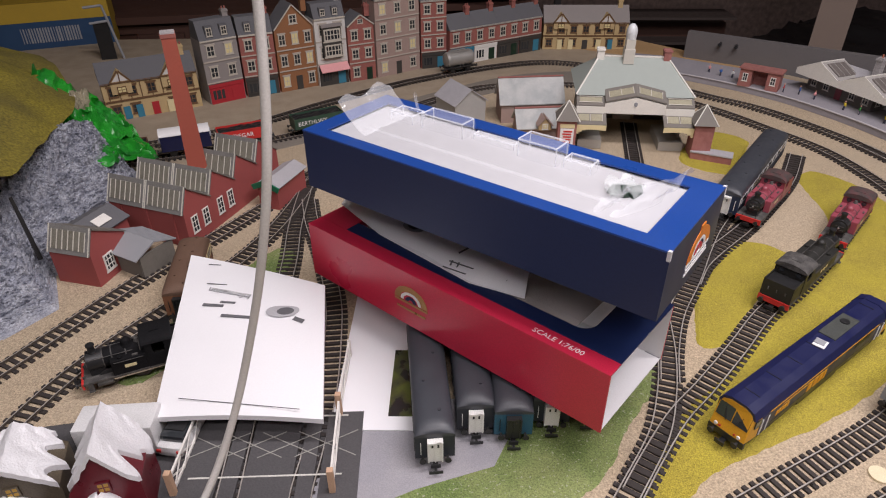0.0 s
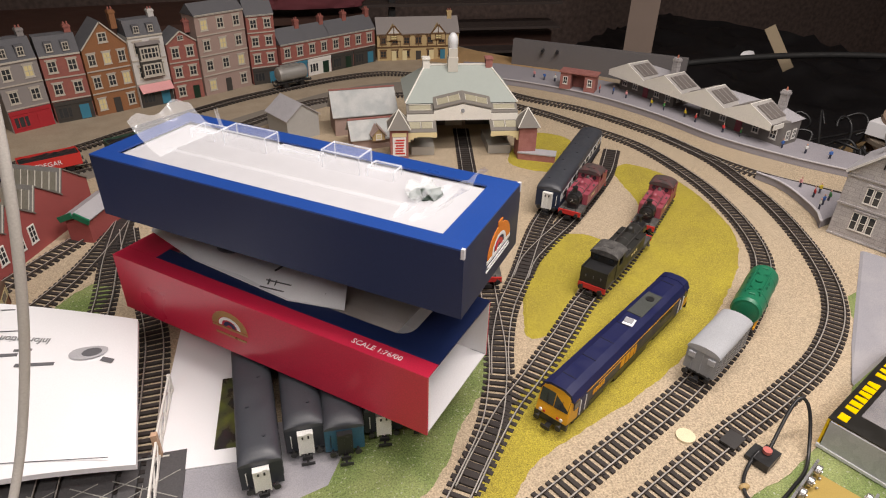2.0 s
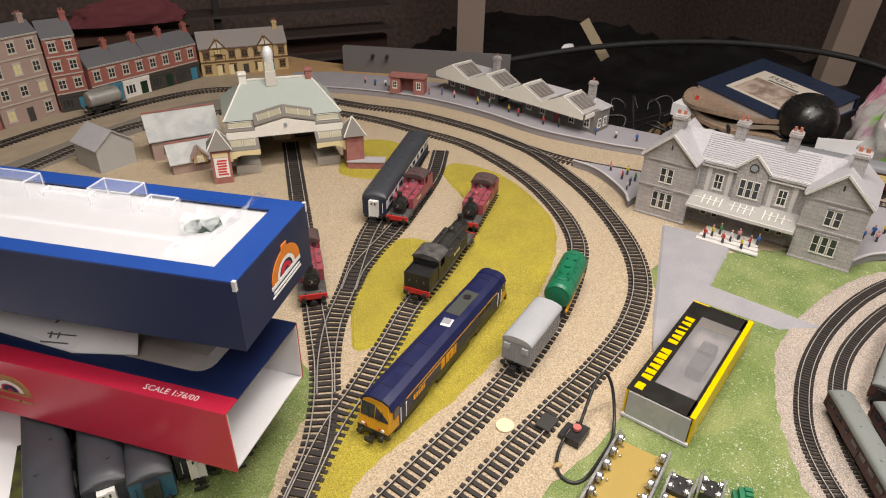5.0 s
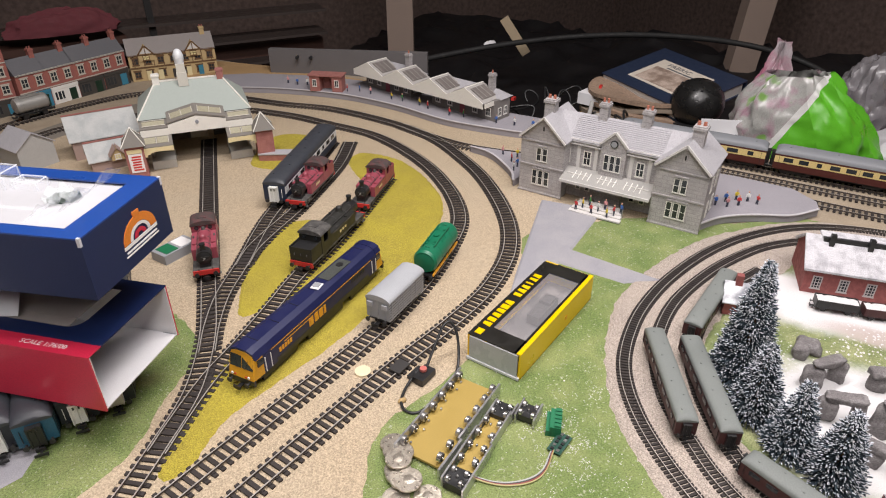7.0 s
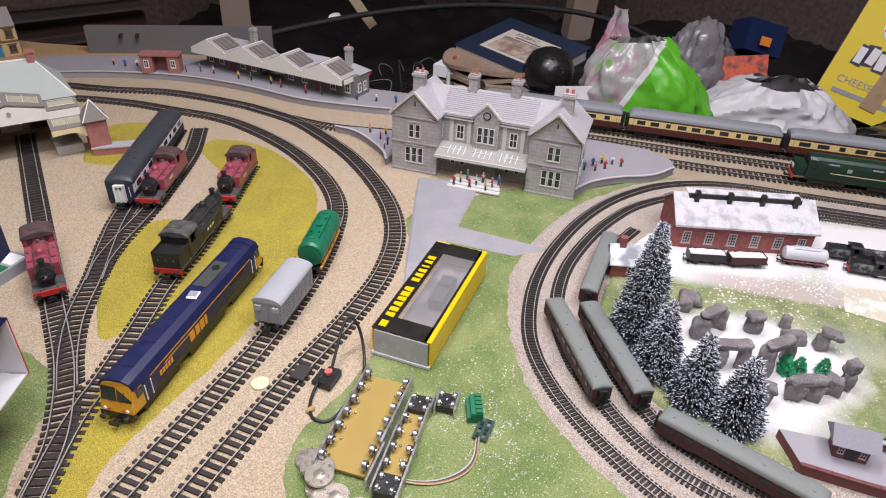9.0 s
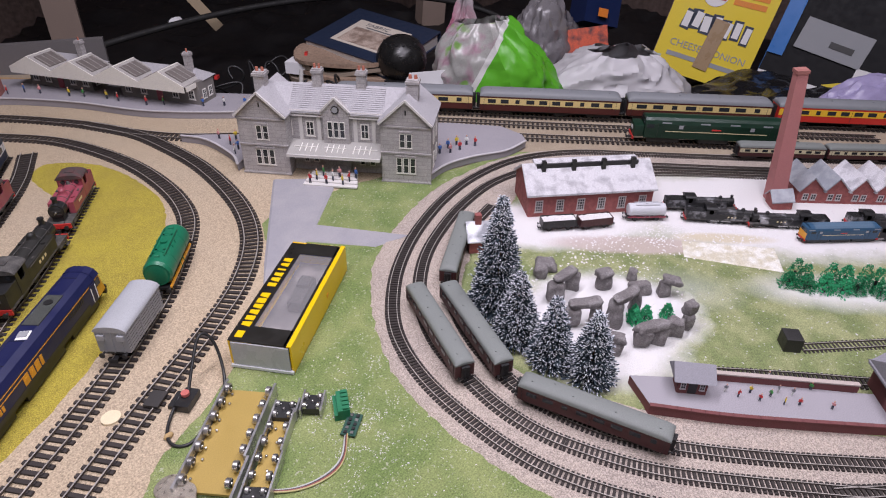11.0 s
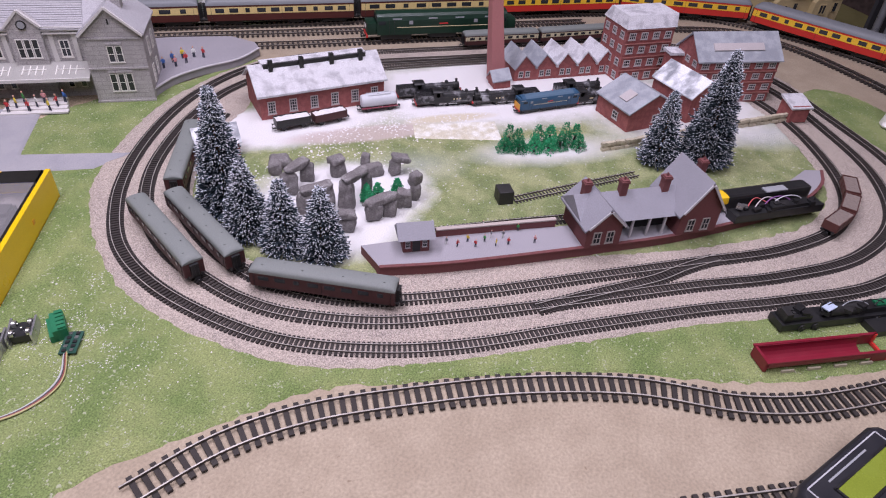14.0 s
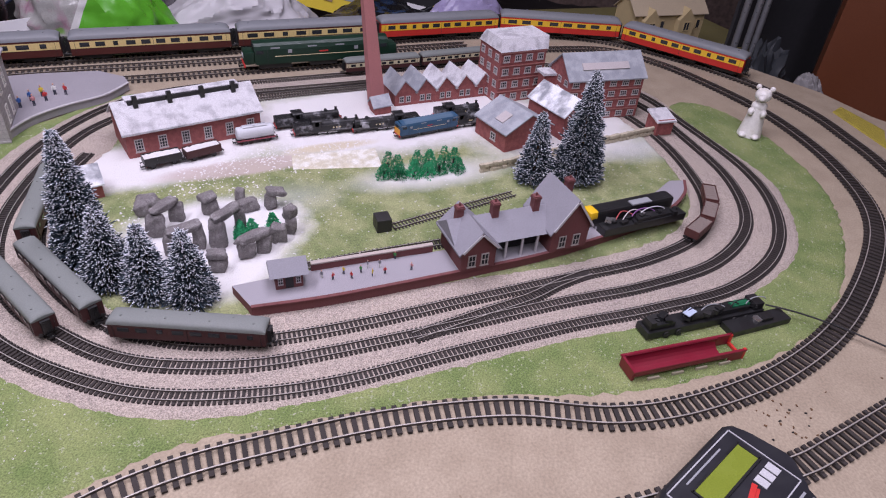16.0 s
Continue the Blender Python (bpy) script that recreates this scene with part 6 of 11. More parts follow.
for s in (-1, 1):
    bm = bmesh.new()
    prism(bm, [(s * 0.062, -0.004, 0.078), (s * 0.120, -0.004, 0.078), (s * 0.120, 0.016, 0.090), (s * 0.062, 0.016, 0.090)], (0, 0, 0.0025))
    up_ = part("upper_lean_to", bm, BEIGE, TS)
    part("roof_glass", boxes((s * 0.091, 0.006, 0.0858, 0.046, 0.012, 0.0012, 0, 31)), SKYL, up_, "yellowed roof glazing")
    part("glazing_bar", boxes((s * 0.091, 0.0005, 0.0838, 0.048, 0.0012, 0.0012, 0, 31)), BONE, up_)
    part("glazing_bar", boxes((s * 0.091, 0.0115, 0.0904, 0.048, 0.0012, 0.0012, 0, 31)), BONE, up_)
    part("upper_board", boxes((s * 0.091, -0.004, 0.066, 0.058, 0.003, 0.012)), WV, TS)
    bm = bmesh.new()
    prism(bm, [(s * 0.058, -0.030, 0.052), (s * 0.128, -0.030, 0.052), (s * 0.128, 0.0, 0.066), (s * 0.058, 0.0, 0.066)], (0, 0, 0.0025))
    sc_ = part("side_canopy", bm, BEIGE, TS)
    for q in (0.078, 0.104):
        part("roof_glass", boxes((s * q, -0.015, 0.0608, 0.022, 0.016, 0.0012, 0, 25)), SKYL, sc_, "yellowed roof glazing")
    for q in (0.066, 0.091, 0.117):
        part("glazing_bar", boxes((s * q, -0.015, 0.0610, 0.0012, 0.017, 0.0012, 0, 25)), BONE, sc_)
    bm = bmesh.new()
    for i in range(10):
        x0, x1 = s * (0.058 + 0.007 * i), s * (0.058 + 0.007 * (i + 1))
        q = (i + 0.5 - 5) / 5
        dz = 0.008 + 0.018 * q * q * (1 if q > 0 else 0.1)
        prism(bm, [(x0, -0.031, 0.053 - dz), (x1, -0.031, 0.053 - dz), (x1, -0.031, 0.053), (x0, -0.031, 0.053)], (0, 0.0022, 0))
    part("arched_valance", bm, CREAM, TS, "cream arched valance")
    px = s * 0.138
    pv = part("pavilion", boxes((px, -0.018, 0, 0.038, 0.038, 0.062)), PINKB, TS, "brick corner pavilion")
    bm = bmesh.new()
    hip(bm, px - 0.024, px + 0.024, -0.042, 0.006, 0.062, 0.030, 0.0239)
    pr = part("pavilion_roof", bm, BEIGE, pv)
    for sx, sy in ((-1, -1), (1, -1), (1, 1), (-1, 1)):
        part("hip_line", rods(((px + sx * 0.024, -0.018 + sy * 0.024, 0.0625), (px, -0.018, 0.0925), 0.0011, 0.0011, 6)), WV, pr)
    if s < 0:
        po = part("poster", boxes((px, -0.0374, 0.012, 0.028, 0.001, 0.036)), WHITE, pv, "red-printed notice board")
        part("poster_head", boxes((px, -0.0378, 0.049, 0.030, 0.0014, 0.007)), CREAM, pv)
        for i in range(6):
            part("print_bar", boxes((px + random.uniform(-0.002, 0.002), -0.0381, 0.016 + i * 0.005, random.uniform(0.015, 0.022), 0.0006, 0.0028)), REDP, po)
bm = boxes((-0.012, 0.085, 0.132, 0.022, 0.022, 0.026), (-0.012, 0.085, 0.158, 0.019, 0.019, 0.016))
cu = part("cupola", bm, BONE, TS)
bm = rods(((-0.012, 0.085, 0.174), (-0.012, 0.085, 0.184), 0.010, 0.0115, 18))
ball(bm, -0.012, 0.085, 0.186, 0.0115, 0.0115, 0.015, 18)
part("cupola_dome", bm, mat("glazed_white_dome", (0.72, 0.74, 0.76), 0.35), cu, "white rounded dome", smooth=True)
DOCK = mat("dock_stone", (0.40, 0.38, 0.34), 0.85)
for x, y, d in ((-0.085, 0.03, 0.07), (0.085, 0.04, 0.09)):
    part("loading_dock", boxes((x, y, 0, 0.05, d, 0.016)), DOCK, TS)
part("inner_screen", boxes((0.0, 0.12, 0.012, 0.04, 0.003, 0.05)), BONE, TS)

TS.scale = (0.80, 0.9, 0.95)
low = thing("brick_ramp", 0.548, 0.985, 0.001, -27, "low red brick loading ramp on yellow scatter", "ramp")
part("side", boxes((0, 0, 0, 0.064, 0.022, 0.013)), PINKB, low)
part("top", boxes((0, 0, 0.013, 0.066, 0.024, 0.002)), SLATE, low)

# ---------------------------------------------------------------- grey goods sheds behind the box
def lean_house(label, x, y, rz, w, d, h, rh, wall, roof, gable_end=False):
    ob = thing("goods_shed", x, y, 0.001, rz, label, "shed", "goods sheds")
    bm = bmesh.new()
    gable_walls(bm, -w / 2, w / 2, -d / 2, d / 2, 0, h, rh)
    part("wall", bm, wall, ob)
    bm = bmesh.new()
    gable(bm, -w / 2, w / 2, -d / 2, d / 2, h, rh, 0.004)
    part("roof", bm, roof, ob)
    part("ridge_tile", boxes((0, 0, h + rh + 0.001, w + 0.008, 0.004, 0.002)), PINKB, ob)
    return ob


CLOUD = mat("mottled_grey_card", (0.40, 0.42, 0.42), 0.85, var=0.2, scale=35, col2=(0.48, 0.49, 0.48))
g1 = lean_house("large grey card goods shed with a mottled roof", 0.275, 1.195, 3, 0.115, 0.06, 0.040, 0.036, BUFF, CLOUD)
g2 = lean_house("grey low shed with a dormer in its roof", 0.285, 1.115, 3, 0.09, 0.05, 0.022, 0.024, BUFF, CLOUD)
bm = bmesh.new()
prism(bm, [(-0.011, -0.034, 0.018), (0.011, -0.034, 0.018), (0.011, -0.034, 0.027), (0, -0.034, 0.039), (-0.011, -0.034, 0.027)], (0, 0.03, 0))
dm = part("dormer", bm, TAN, g2)
window(dm, 0, -0.0346, 0.02, 0.010, 0.010, 0, SASH, LIT)
part("dormer_roof", boxes((-0.007, -0.02, 0.033, 0.019, 0.034, 0.0015, 0, 0, -48), (0.007, -0.02, 0.033, 0.019, 0.034, 0.0015, 0, 0, 48)), BUFF, dm)
g3 = thing("goods_shed", 0.145, 1.19, 0.001, -62, "pale grey gabled store with a slate roof", "shed", "goods sheds")
bm = bmesh.new()
gable_walls(bm, -0.035, 0.035, -0.033, 0.033, 0, 0.042, 0.024)
part("wall", bm, mat("pale_render", (0.38, 0.375, 0.36), 0.85), g3)
bm = bmesh.new()
gable(bm, -0.035, 0.035, -0.033, 0.033, 0.042, 0.024, 0.003)
part("roof", bm, SLATE, g3)

# ---------------------------------------------------------------- brick factory with north-light roofs and tall chimney
FA = thing("brick_factory", -0.236, 0.748, 0.001, heading((-0.236, 0.748), (-0.168, 0.915)), "red brick factory with glazed saw-tooth roofs", "factory")
OOB = mat("factory_brick", (0.33, 0.075, 0.07), 0.8, var=0.3, scale=50, fine=1400)
RUST = mat("grimy_roof_iron", (0.17, 0.155, 0.135), 0.7, var=0.3)
PANEG = mat("grimy_cream_glass", (0.20, 0.19, 0.155), 0.35, var=0.35, scale=80)
LEADW = mat("grey_lead_frame", (0.19, 0.185, 0.175), 0.7, var=0.25)


def saw_tooth(ob, x, step, y0, y1, cols, zw=0.050, zt=0.080, run=0.014, wins=0):
    """One bay: brick walls, a steep glazed front of some panels, a roof falling behind."""
    bm = bmesh.new()
    prism(bm, [(x, y0, 0), (x + step, y0, 0), (x + step, y0, zw), (x + run, y0, zt), (x, y0, zw)], (0, y1 - y0, 0))
    wl = part("wall", bm, OOB, ob)
    part("roof", prism(bmesh.new(), [(x + run - 0.001, y0 - 0.002, zt), (x + step, y0 - 0.002, zw - 0.001), (x + step, y0 - 0.002, zw + 0.001), (x + run - 0.001, y0 - 0.002, zt + 0.002)], (0, y1 - y0 + 0.004, 0)), RUST, ob)
    k = math.degrees(math.atan2(zt - zw, run))
    ln = math.hypot(zt - zw, run)
    cx, cz = x + run / 2, (zw + zt) / 2
    sn, cs = math.sin(radians(k)), math.cos(radians(k))
    w = (y1 - y0) / cols
    for c in range(cols):
        yc = y0 + w * (c + 0.5)

        def up(d):
            return cx - sn * d, cz + cs * d

        q = up(0.0005)
        fr = part("north_light", boxes((q[0], yc, q[1], ln + 0.004, w - 0.0006, 0.0016, 0, 0, -k)), LEADW, ob, "steep glazed north light")
        q = up(0.0022)
        part("pane", boxes((q[0], yc, q[1], ln * 0.74, w - 0.012, 0.0006, 0, 0, -k)), PANEG, fr)
        for e in (-1, 1):
            part("edge_strip", boxes((q[0], yc + e * (w / 2 - 0.0012), q[1], ln + 0.004, 0.0012, 0.0008, 0, 0, -k)), BONE, fr)
        q = up(0.0027)
        for i in range(7):
            part("glazing_bar", boxes((q[0], yc - w / 2 + 0.006 + (w - 0.012) * i / 6, q[1], ln * 0.76, 0.0009, 0.0008, 0, 0, -k)), BONE, fr)
    for i in range(wins):
        window(wl, x + step * (0.30 + 0.42 * i), y0 - 0.0004, 0.016, 0.012, 0.024, 0, SASH, GLASSD, (1, 2))
    return wl


for b, (y1, cols) in enumerate(((0.122, 2), (0.122, 2), (0.074, 1), (0.074, 1))):
    saw_tooth(FA, 0.054 * b, 0.054, 0.0, y1, cols, wins=2 if b < 2 else 0)
for y in (0.02, 0.062, 0.104):
    part("pier", boxes((-0.0008, y, 0, 0.0016, 0.005, 0.048)), OOB, FA)
lowf = thing("brick_workshop", -0.319, 0.663, 0.001, heading((-0.236, 0.748), (-0.168, 0.915)) + 6, "low brick workshop with a glazed roof beside the factory", "workshop")
lw = saw_tooth(lowf, 0.0, 0.060, 0.0, 0.058, 1, 0.045, 0.072, 0.014)
window(lw, 0.024, -0.0004, 0.012, 0.016, 0.022, 0, SASH, GLASSD, (2, 2))
shd = thing("loading_shelter", -0.285, 0.715, 0.001, 150, "grey corrugated open shelter beside the workshop", "shelter")
part("roof", boxes((0, -0.014, 0.034, 0.062, 0.034, 0.0018, 0, 22), (0, 0.016, 0.034, 0.062, 0.034, 0.0018, 0, -22)), GREYP, shd)
for i in range(14):
    part("corrugation", boxes((-0.028 + i * 0.0043, -0.014, 0.0357, 0.0012, 0.032, 0.0009, 0, 22)), GREYP, shd)
part("wall", boxes((-0.028, 0, 0, 0.003, 0.05, 0.03), (0.0, 0.024, 0, 0.056, 0.003, 0.03), (0.028, 0, 0, 0.003, 0.05, 0.03)), RUST, shd)
office = thing("factory_annexe", -0.345, 0.735, 0.001, 68, "dark timber factory annexe with a skylight", "annexe")
part("wall", boxes((0, 0, 0, 0.06, 0.05, 0.045)), OOB, office)
part("roof", boxes((0, -0.014, 0.052, 0.064, 0.032, 0.002, 0, 24), (0, 0.015, 0.052, 0.064, 0.032, 0.002, 0, -24)), SLATED, office)
part("skylight", boxes((0, -0.016, 0.055, 0.022, 0.013, 0.001, 0, 24)), SASH, office)
gre = thing("green_roofed_store", -0.138, 0.885, 0.001, 68, "dark store with a bright green roof edge", "store")
part("wall", boxes((0, 0, 0, 0.075, 0.032, 0.034)), OOB, gre)
part("roof", boxes((0, -0.009, 0.038, 0.08, 0.022, 0.002, 0, 24), (0, 0.010, 0.038, 0.08, 0.022, 0.002, 0, -24)), SLATE, gre)
part("roof_edge", boxes((-0.041, -0.009, 0.034, 0.0025, 0.022, 0.008, 0, 24), (-0.041, 0.010, 0.034, 0.0025, 0.022, 0.008, 0, -24)), EMERALD, gre)
CH = thing("factory_chimney", -0.252, 0.875, 0.001, 20, "tall square tapering red brick factory chimney", "chimney")
bm = bmesh.new()
bmesh.ops.create_cone(bm, cap_ends=True, segments=4, radius1=0.0200, radius2=0.0122, depth=0.245, matrix=Matrix.Translation((0, 0, 0.1225)) @ pose(0, 0, 0, 0, 0, 45))
part("shaft", bm, mat("chimney_brick", (0.36, 0.085, 0.055), 0.8, var=0.15), CH)
part("cap", boxes((0, 0, 0.240, 0.0192, 0.0192, 0.005)), REDB, CH)
part("cap_stone", boxes((0, 0, 0.245, 0.0178, 0.0178, 0.0016)), STONEG, CH, "pale capping slab")

# ---------------------------------------------------------------- winter village ground
def patch_nodes(nt, pos, cx, cy, rx, ry, rz, soft=0.35, wob=0.5):
    """A soft-edged, noisy ellipse in plan, 1 inside."""
    N, L = nt.nodes, nt.links
    mp = N.new("ShaderNodeMapping")
    mp.vector_type = "TEXTURE"
    mp.inputs["Location"].default_value = (cx, cy, 0)
    mp.inputs["Rotation"].default_value = (0, 0, radians(rz))
    mp.inputs["Scale"].default_value = (rx, ry, 1)
    L.new(pos, mp.inputs["Vector"])
    flat = N.new("ShaderNodeVectorMath")
    flat.operation = "MULTIPLY"
    flat.inputs[1].default_value = (1, 1, 0)
    L.new(mp.outputs[0], flat.inputs[0])
    ln = N.new("ShaderNodeVectorMath")
    ln.operation = "LENGTH"
    L.new(flat.outputs[0], ln.inputs[0])
    nz = N.new("ShaderNodeTexNoise")
    nz.inputs["Scale"].default_value, nz.inputs["Detail"].default_value, nz.inputs["Roughness"].default_value = 28, 8, 0.7
    L.new(pos, nz.inputs["Vector"])
    ad = N.new("ShaderNodeMath")
    ad.operation = "MULTIPLY_ADD"
    ad.inputs[1].default_value = wob
    L.new(nz.outputs["Fac"], ad.inputs[0]), L.new(ln.outputs["Value"], ad.inputs[2])
    r = N.new("ShaderNodeMapRange")
    r.inputs["From Min"].default_value, r.inputs["From Max"].default_value = 1 + wob / 2 + soft, 1 + wob / 2 - soft
    L.new(ad.outputs[0], r.inputs["Value"])
    return r.outputs["Result"]


WINTER = mat("snow_dusted_grass", (0.20, 0.245, 0.095), 0.97, var=0.45, scale=30, fine=800, bump=0.0016, col2=(0.29, 0.31, 0.15), world_space=True, fleck=((0.62, 0.62, 0.62), 240, 0.655))
nt = WINTER.node_tree
posn = nt.nodes.new("ShaderNodeNewGeometry").outputs["Position"]
p_ = nt.nodes["Principled BSDF"]
under = p_.inputs["Base Color"].links[0].from_socket
for cx, cy, rx, ry, rz, soft, amount, colour in (
        (1.005, 0.185, 0.13, 0.062, -50, 0.2, 1.0, (0.74, 0.725, 0.725)), (1.24, -0.08, 0.27, 0.125, -58, 0.2, 1.0, (0.74, 0.725, 0.725)), (0.866, 0.046, 0.102, 0.072, -60, 0.16, 1.0, (0.74, 0.725, 0.725)),
        (0.80, 0.02, 0.075, 0.05, -60, 0.3, 0.95, (0.74, 0.725, 0.725)), (1.065, -0.175, 0.09, 0.03, -60, 0.5, 0.85, (0.74, 0.725, 0.725)), (1.26, -0.36, 0.15, 0.09, -50, 0.3, 0.9, (0.74, 0.725, 0.725)),
        (1.225, -0.47, 0.06, 0.03, -60, 0.6, 0.6, (0.66, 0.66, 0.68)), (0.955, -0.01, 0.05, 0.03, -60, 0.7, 0.30, (0.66, 0.66, 0.68)), (1.018, 0.072, 0.105, 0.021, -58, 0.2, 0.85, (0.52, 0.43, 0.40)),
        (1.105, -0.02, 0.06, 0.012, -58, 0.3, 0.9, (0.62, 0.55, 0.40)), (0.78, 0.145, 0.05, 0.03, 70, 0.4, 0.7, (0.28, 0.33, 0.13))):
    f = patch_nodes(nt, posn, cx, cy, rx, ry, rz, soft)
    k = nt.nodes.new("ShaderNodeMath")
    k.operation = "MULTIPLY"
    k.inputs[1].default_value = amount
    nt.links.new(f, k.inputs[0])
    mx = nt.nodes.new("ShaderNodeMix")
    mx.data_type = "RGBA"
    mx.inputs["B"].default_value = (*colour, 1)
    nt.links.new(k.outputs[0], mx.inputs["Factor"])
    nt.links.new(under, mx.inputs["A"])
    under = mx.outputs["Result"]
nt.links.new(under, p_.inputs["Base Color"])
slab("ground_winter", [(0.735, 0.03), (0.725, 0.08), (0.76, 0.155), (0.81, 0.205), (0.87, 0.232), (0.95, 0.255), (1.03, 0.26), (1.10, 0.27), (1.17, 0.215), (1.245, 0.115), (1.33, -0.02), (1.42, -0.155), (1.455, -0.27), (1.42, -0.36), (1.33, -0.455), (1.22, -0.50), (1.11, -0.525), (1.02, -0.50), (0.96, -0.44), (0.90, -0.345), (0.83, -0.2), (0.78, -0.10), (0.745, -0.03)],
     0.003, 0.0046, WINTER, "snow-dusted grass and white powder snow round the village", rough=0.004)

# ---------------------------------------------------------------- engine shed in the snow
VB = mat("village_brick", (0.32, 0.100, 0.092), 0.85, var=0.3, scale=130, fine=1500, col2=(0.24, 0.075, 0.07))
ROOFS = mat("snowed_slate", (0.30, 0.31, 0.34), 0.9, var=0.15, scale=45, fine=900, bump=0.0008, col2=(0.80, 0.81, 0.85), edge=0.47)
ROOFW = mat("snow_roof", (0.66, 0.65, 0.68), 0.95, var=0.22, scale=60, fine=900, bump=0.0015, col2=(0.42, 0.41, 0.44), edge=0.56)
ROOFC = mat("cold_slate", (0.28, 0.295, 0.33), 0.7, var=0.15, scale=60, col2=(0.36, 0.375, 0.41))
NW = mat("village_window", (0.46, 0.42, 0.42), 0.7)
ZW = 0.0045
ES = thing("engine_shed", 0.999, 0.222, ZW, heading((1.007, 0.228), (1.125, 0.098)), "snow-roofed brick engine shed with dark roof vents", "engine shed")
el, ed, eh, er = 0.182, 0.078, 0.036, 0.026
bm = bmesh.new()
gable_walls(bm, 0, el, 0, ed, 0, eh, er)
wl = part("wall", bm, VB, ES)
bm = bmesh.new()
gable(bm, 0, el, 0, ed, eh, er, 0.004, 0.003)
part("roof", bm, ROOFW, ES)
for i in range(6):
    window(wl, el * (i + 0.5) / 6, -0.0004, 0.008, 0.011, 0.018, 0, NW, GLASSD, (2, 3))
part("eave_beam", boxes((el / 2, -0.001, eh - 0.004, el, 0.002, 0.003)), VB, ES)
vt = part("roof_vent", boxes((el / 2, ed / 2 - 0.006, eh + er - 0.003, el * 0.82, 0.004, 0.006)), BLACK, ES, "dark smoke vent along the ridge")
part("vent_snow", boxes((el / 2, ed / 2 + 0.004, eh + er + 0.001, el * 0.84, 0.016, 0.003)), ROOFW, ES)
for i in range(4):
    part("vent_post", boxes((el * (0.14 + 0.24 * i), ed / 2 - 0.010, eh + er - 0.009, 0.006, 0.006, 0.019)), BLACK, vt)
sm = thing("brick_hut", 0.902, 0.232, ZW, -48, "small snowy brick hut with a chimney", "hut")
bm = bmesh.new()
gable_walls(bm, -0.025, 0.025, -0.018, 0.018, 0, 0.020, 0.016)
part("wall", bm, VB, sm)
bm = bmesh.new()
gable(bm, -0.025, 0.025, -0.018, 0.018, 0.02, 0.016, 0.003)
part("roof", bm, ROOFS, sm)
window(sm, 0, -0.0184, 0.006, 0.01, 0.011, 0, NW)
part("chimney", boxes((-0.012, 0, 0.03, 0.008, 0.008, 0.018)), VB, sm)

NCH = thing("mill_chimney", 1.262, -0.054, ZW, -58, "tall slender square red brick mill chimney", "chimney", ry=-6)
bm = bmesh.new()
bmesh.ops.create_cone(bm, cap_ends=True, segments=4, radius1=0.0165, radius2=0.0100, depth=0.196, matrix=Matrix.Translation((0, 0, 0.098)) @ pose(0, 0, 0, 0, 0, 45))
part("shaft", bm, mat("pink_brick", (0.44, 0.18, 0.175), 0.85, var=0.15), NCH)
part("cap", boxes((0, 0, 0.194, 0.0165, 0.0165, 0.005)), PINKB, NCH)
bm = bmesh.new()
gable_walls(bm, -0.014, 0.014, -0.03, -0.004, 0, 0.014, 0.012)
part("base_house", bm, VB, NCH)
bm = bmesh.new()
gable(bm, -0.014, 0.014, -0.03, -0.004, 0.014, 0.012, 0.002)
part("base_roof", bm, ROOFC, NCH)

NF = thing("weaving_shed", 1.272, -0.082, ZW, heading((1.272, -0.082), (1.372, -0.236)), "brick weaving shed with snowy saw-tooth roofs", "weaving shed")
nl = math.dist((1.272, -0.082), (1.372, -0.236))
for i in range(5):
    a, c = nl * i / 5, nl * (i + 1) / 5
    p = a + (c - a) * 0.42
    bm = bmesh.new()
    prism(bm, [(a, 0, 0), (c, 0, 0), (c, 0, 0.021), (p, 0, 0.042), (a, 0, 0.021)], (0, 0.06, 0))
    wl = part("wall", bm, VB, NF)
    for q, e in ((a, 1), (c, -1)):
        part("roof", boxes(((q + p) / 2, 0.029, 0.0312, math.hypot(q - p, 0.021) + 0.003, 0.066, 0.0018, 0, 0, -e * math.degrees(math.atan2(0.021, abs(q - p))))), ROOFC if (e == 1 and i < 2) or i == 0 else ROOFS if i == 1 else ROOFW, NF)
    for q in (0.3, 0.62):
        window(wl, a + (c - a) * q, -0.0004, 0.006, 0.008, 0.010, 0, NW, GLASSD, (1, 1))


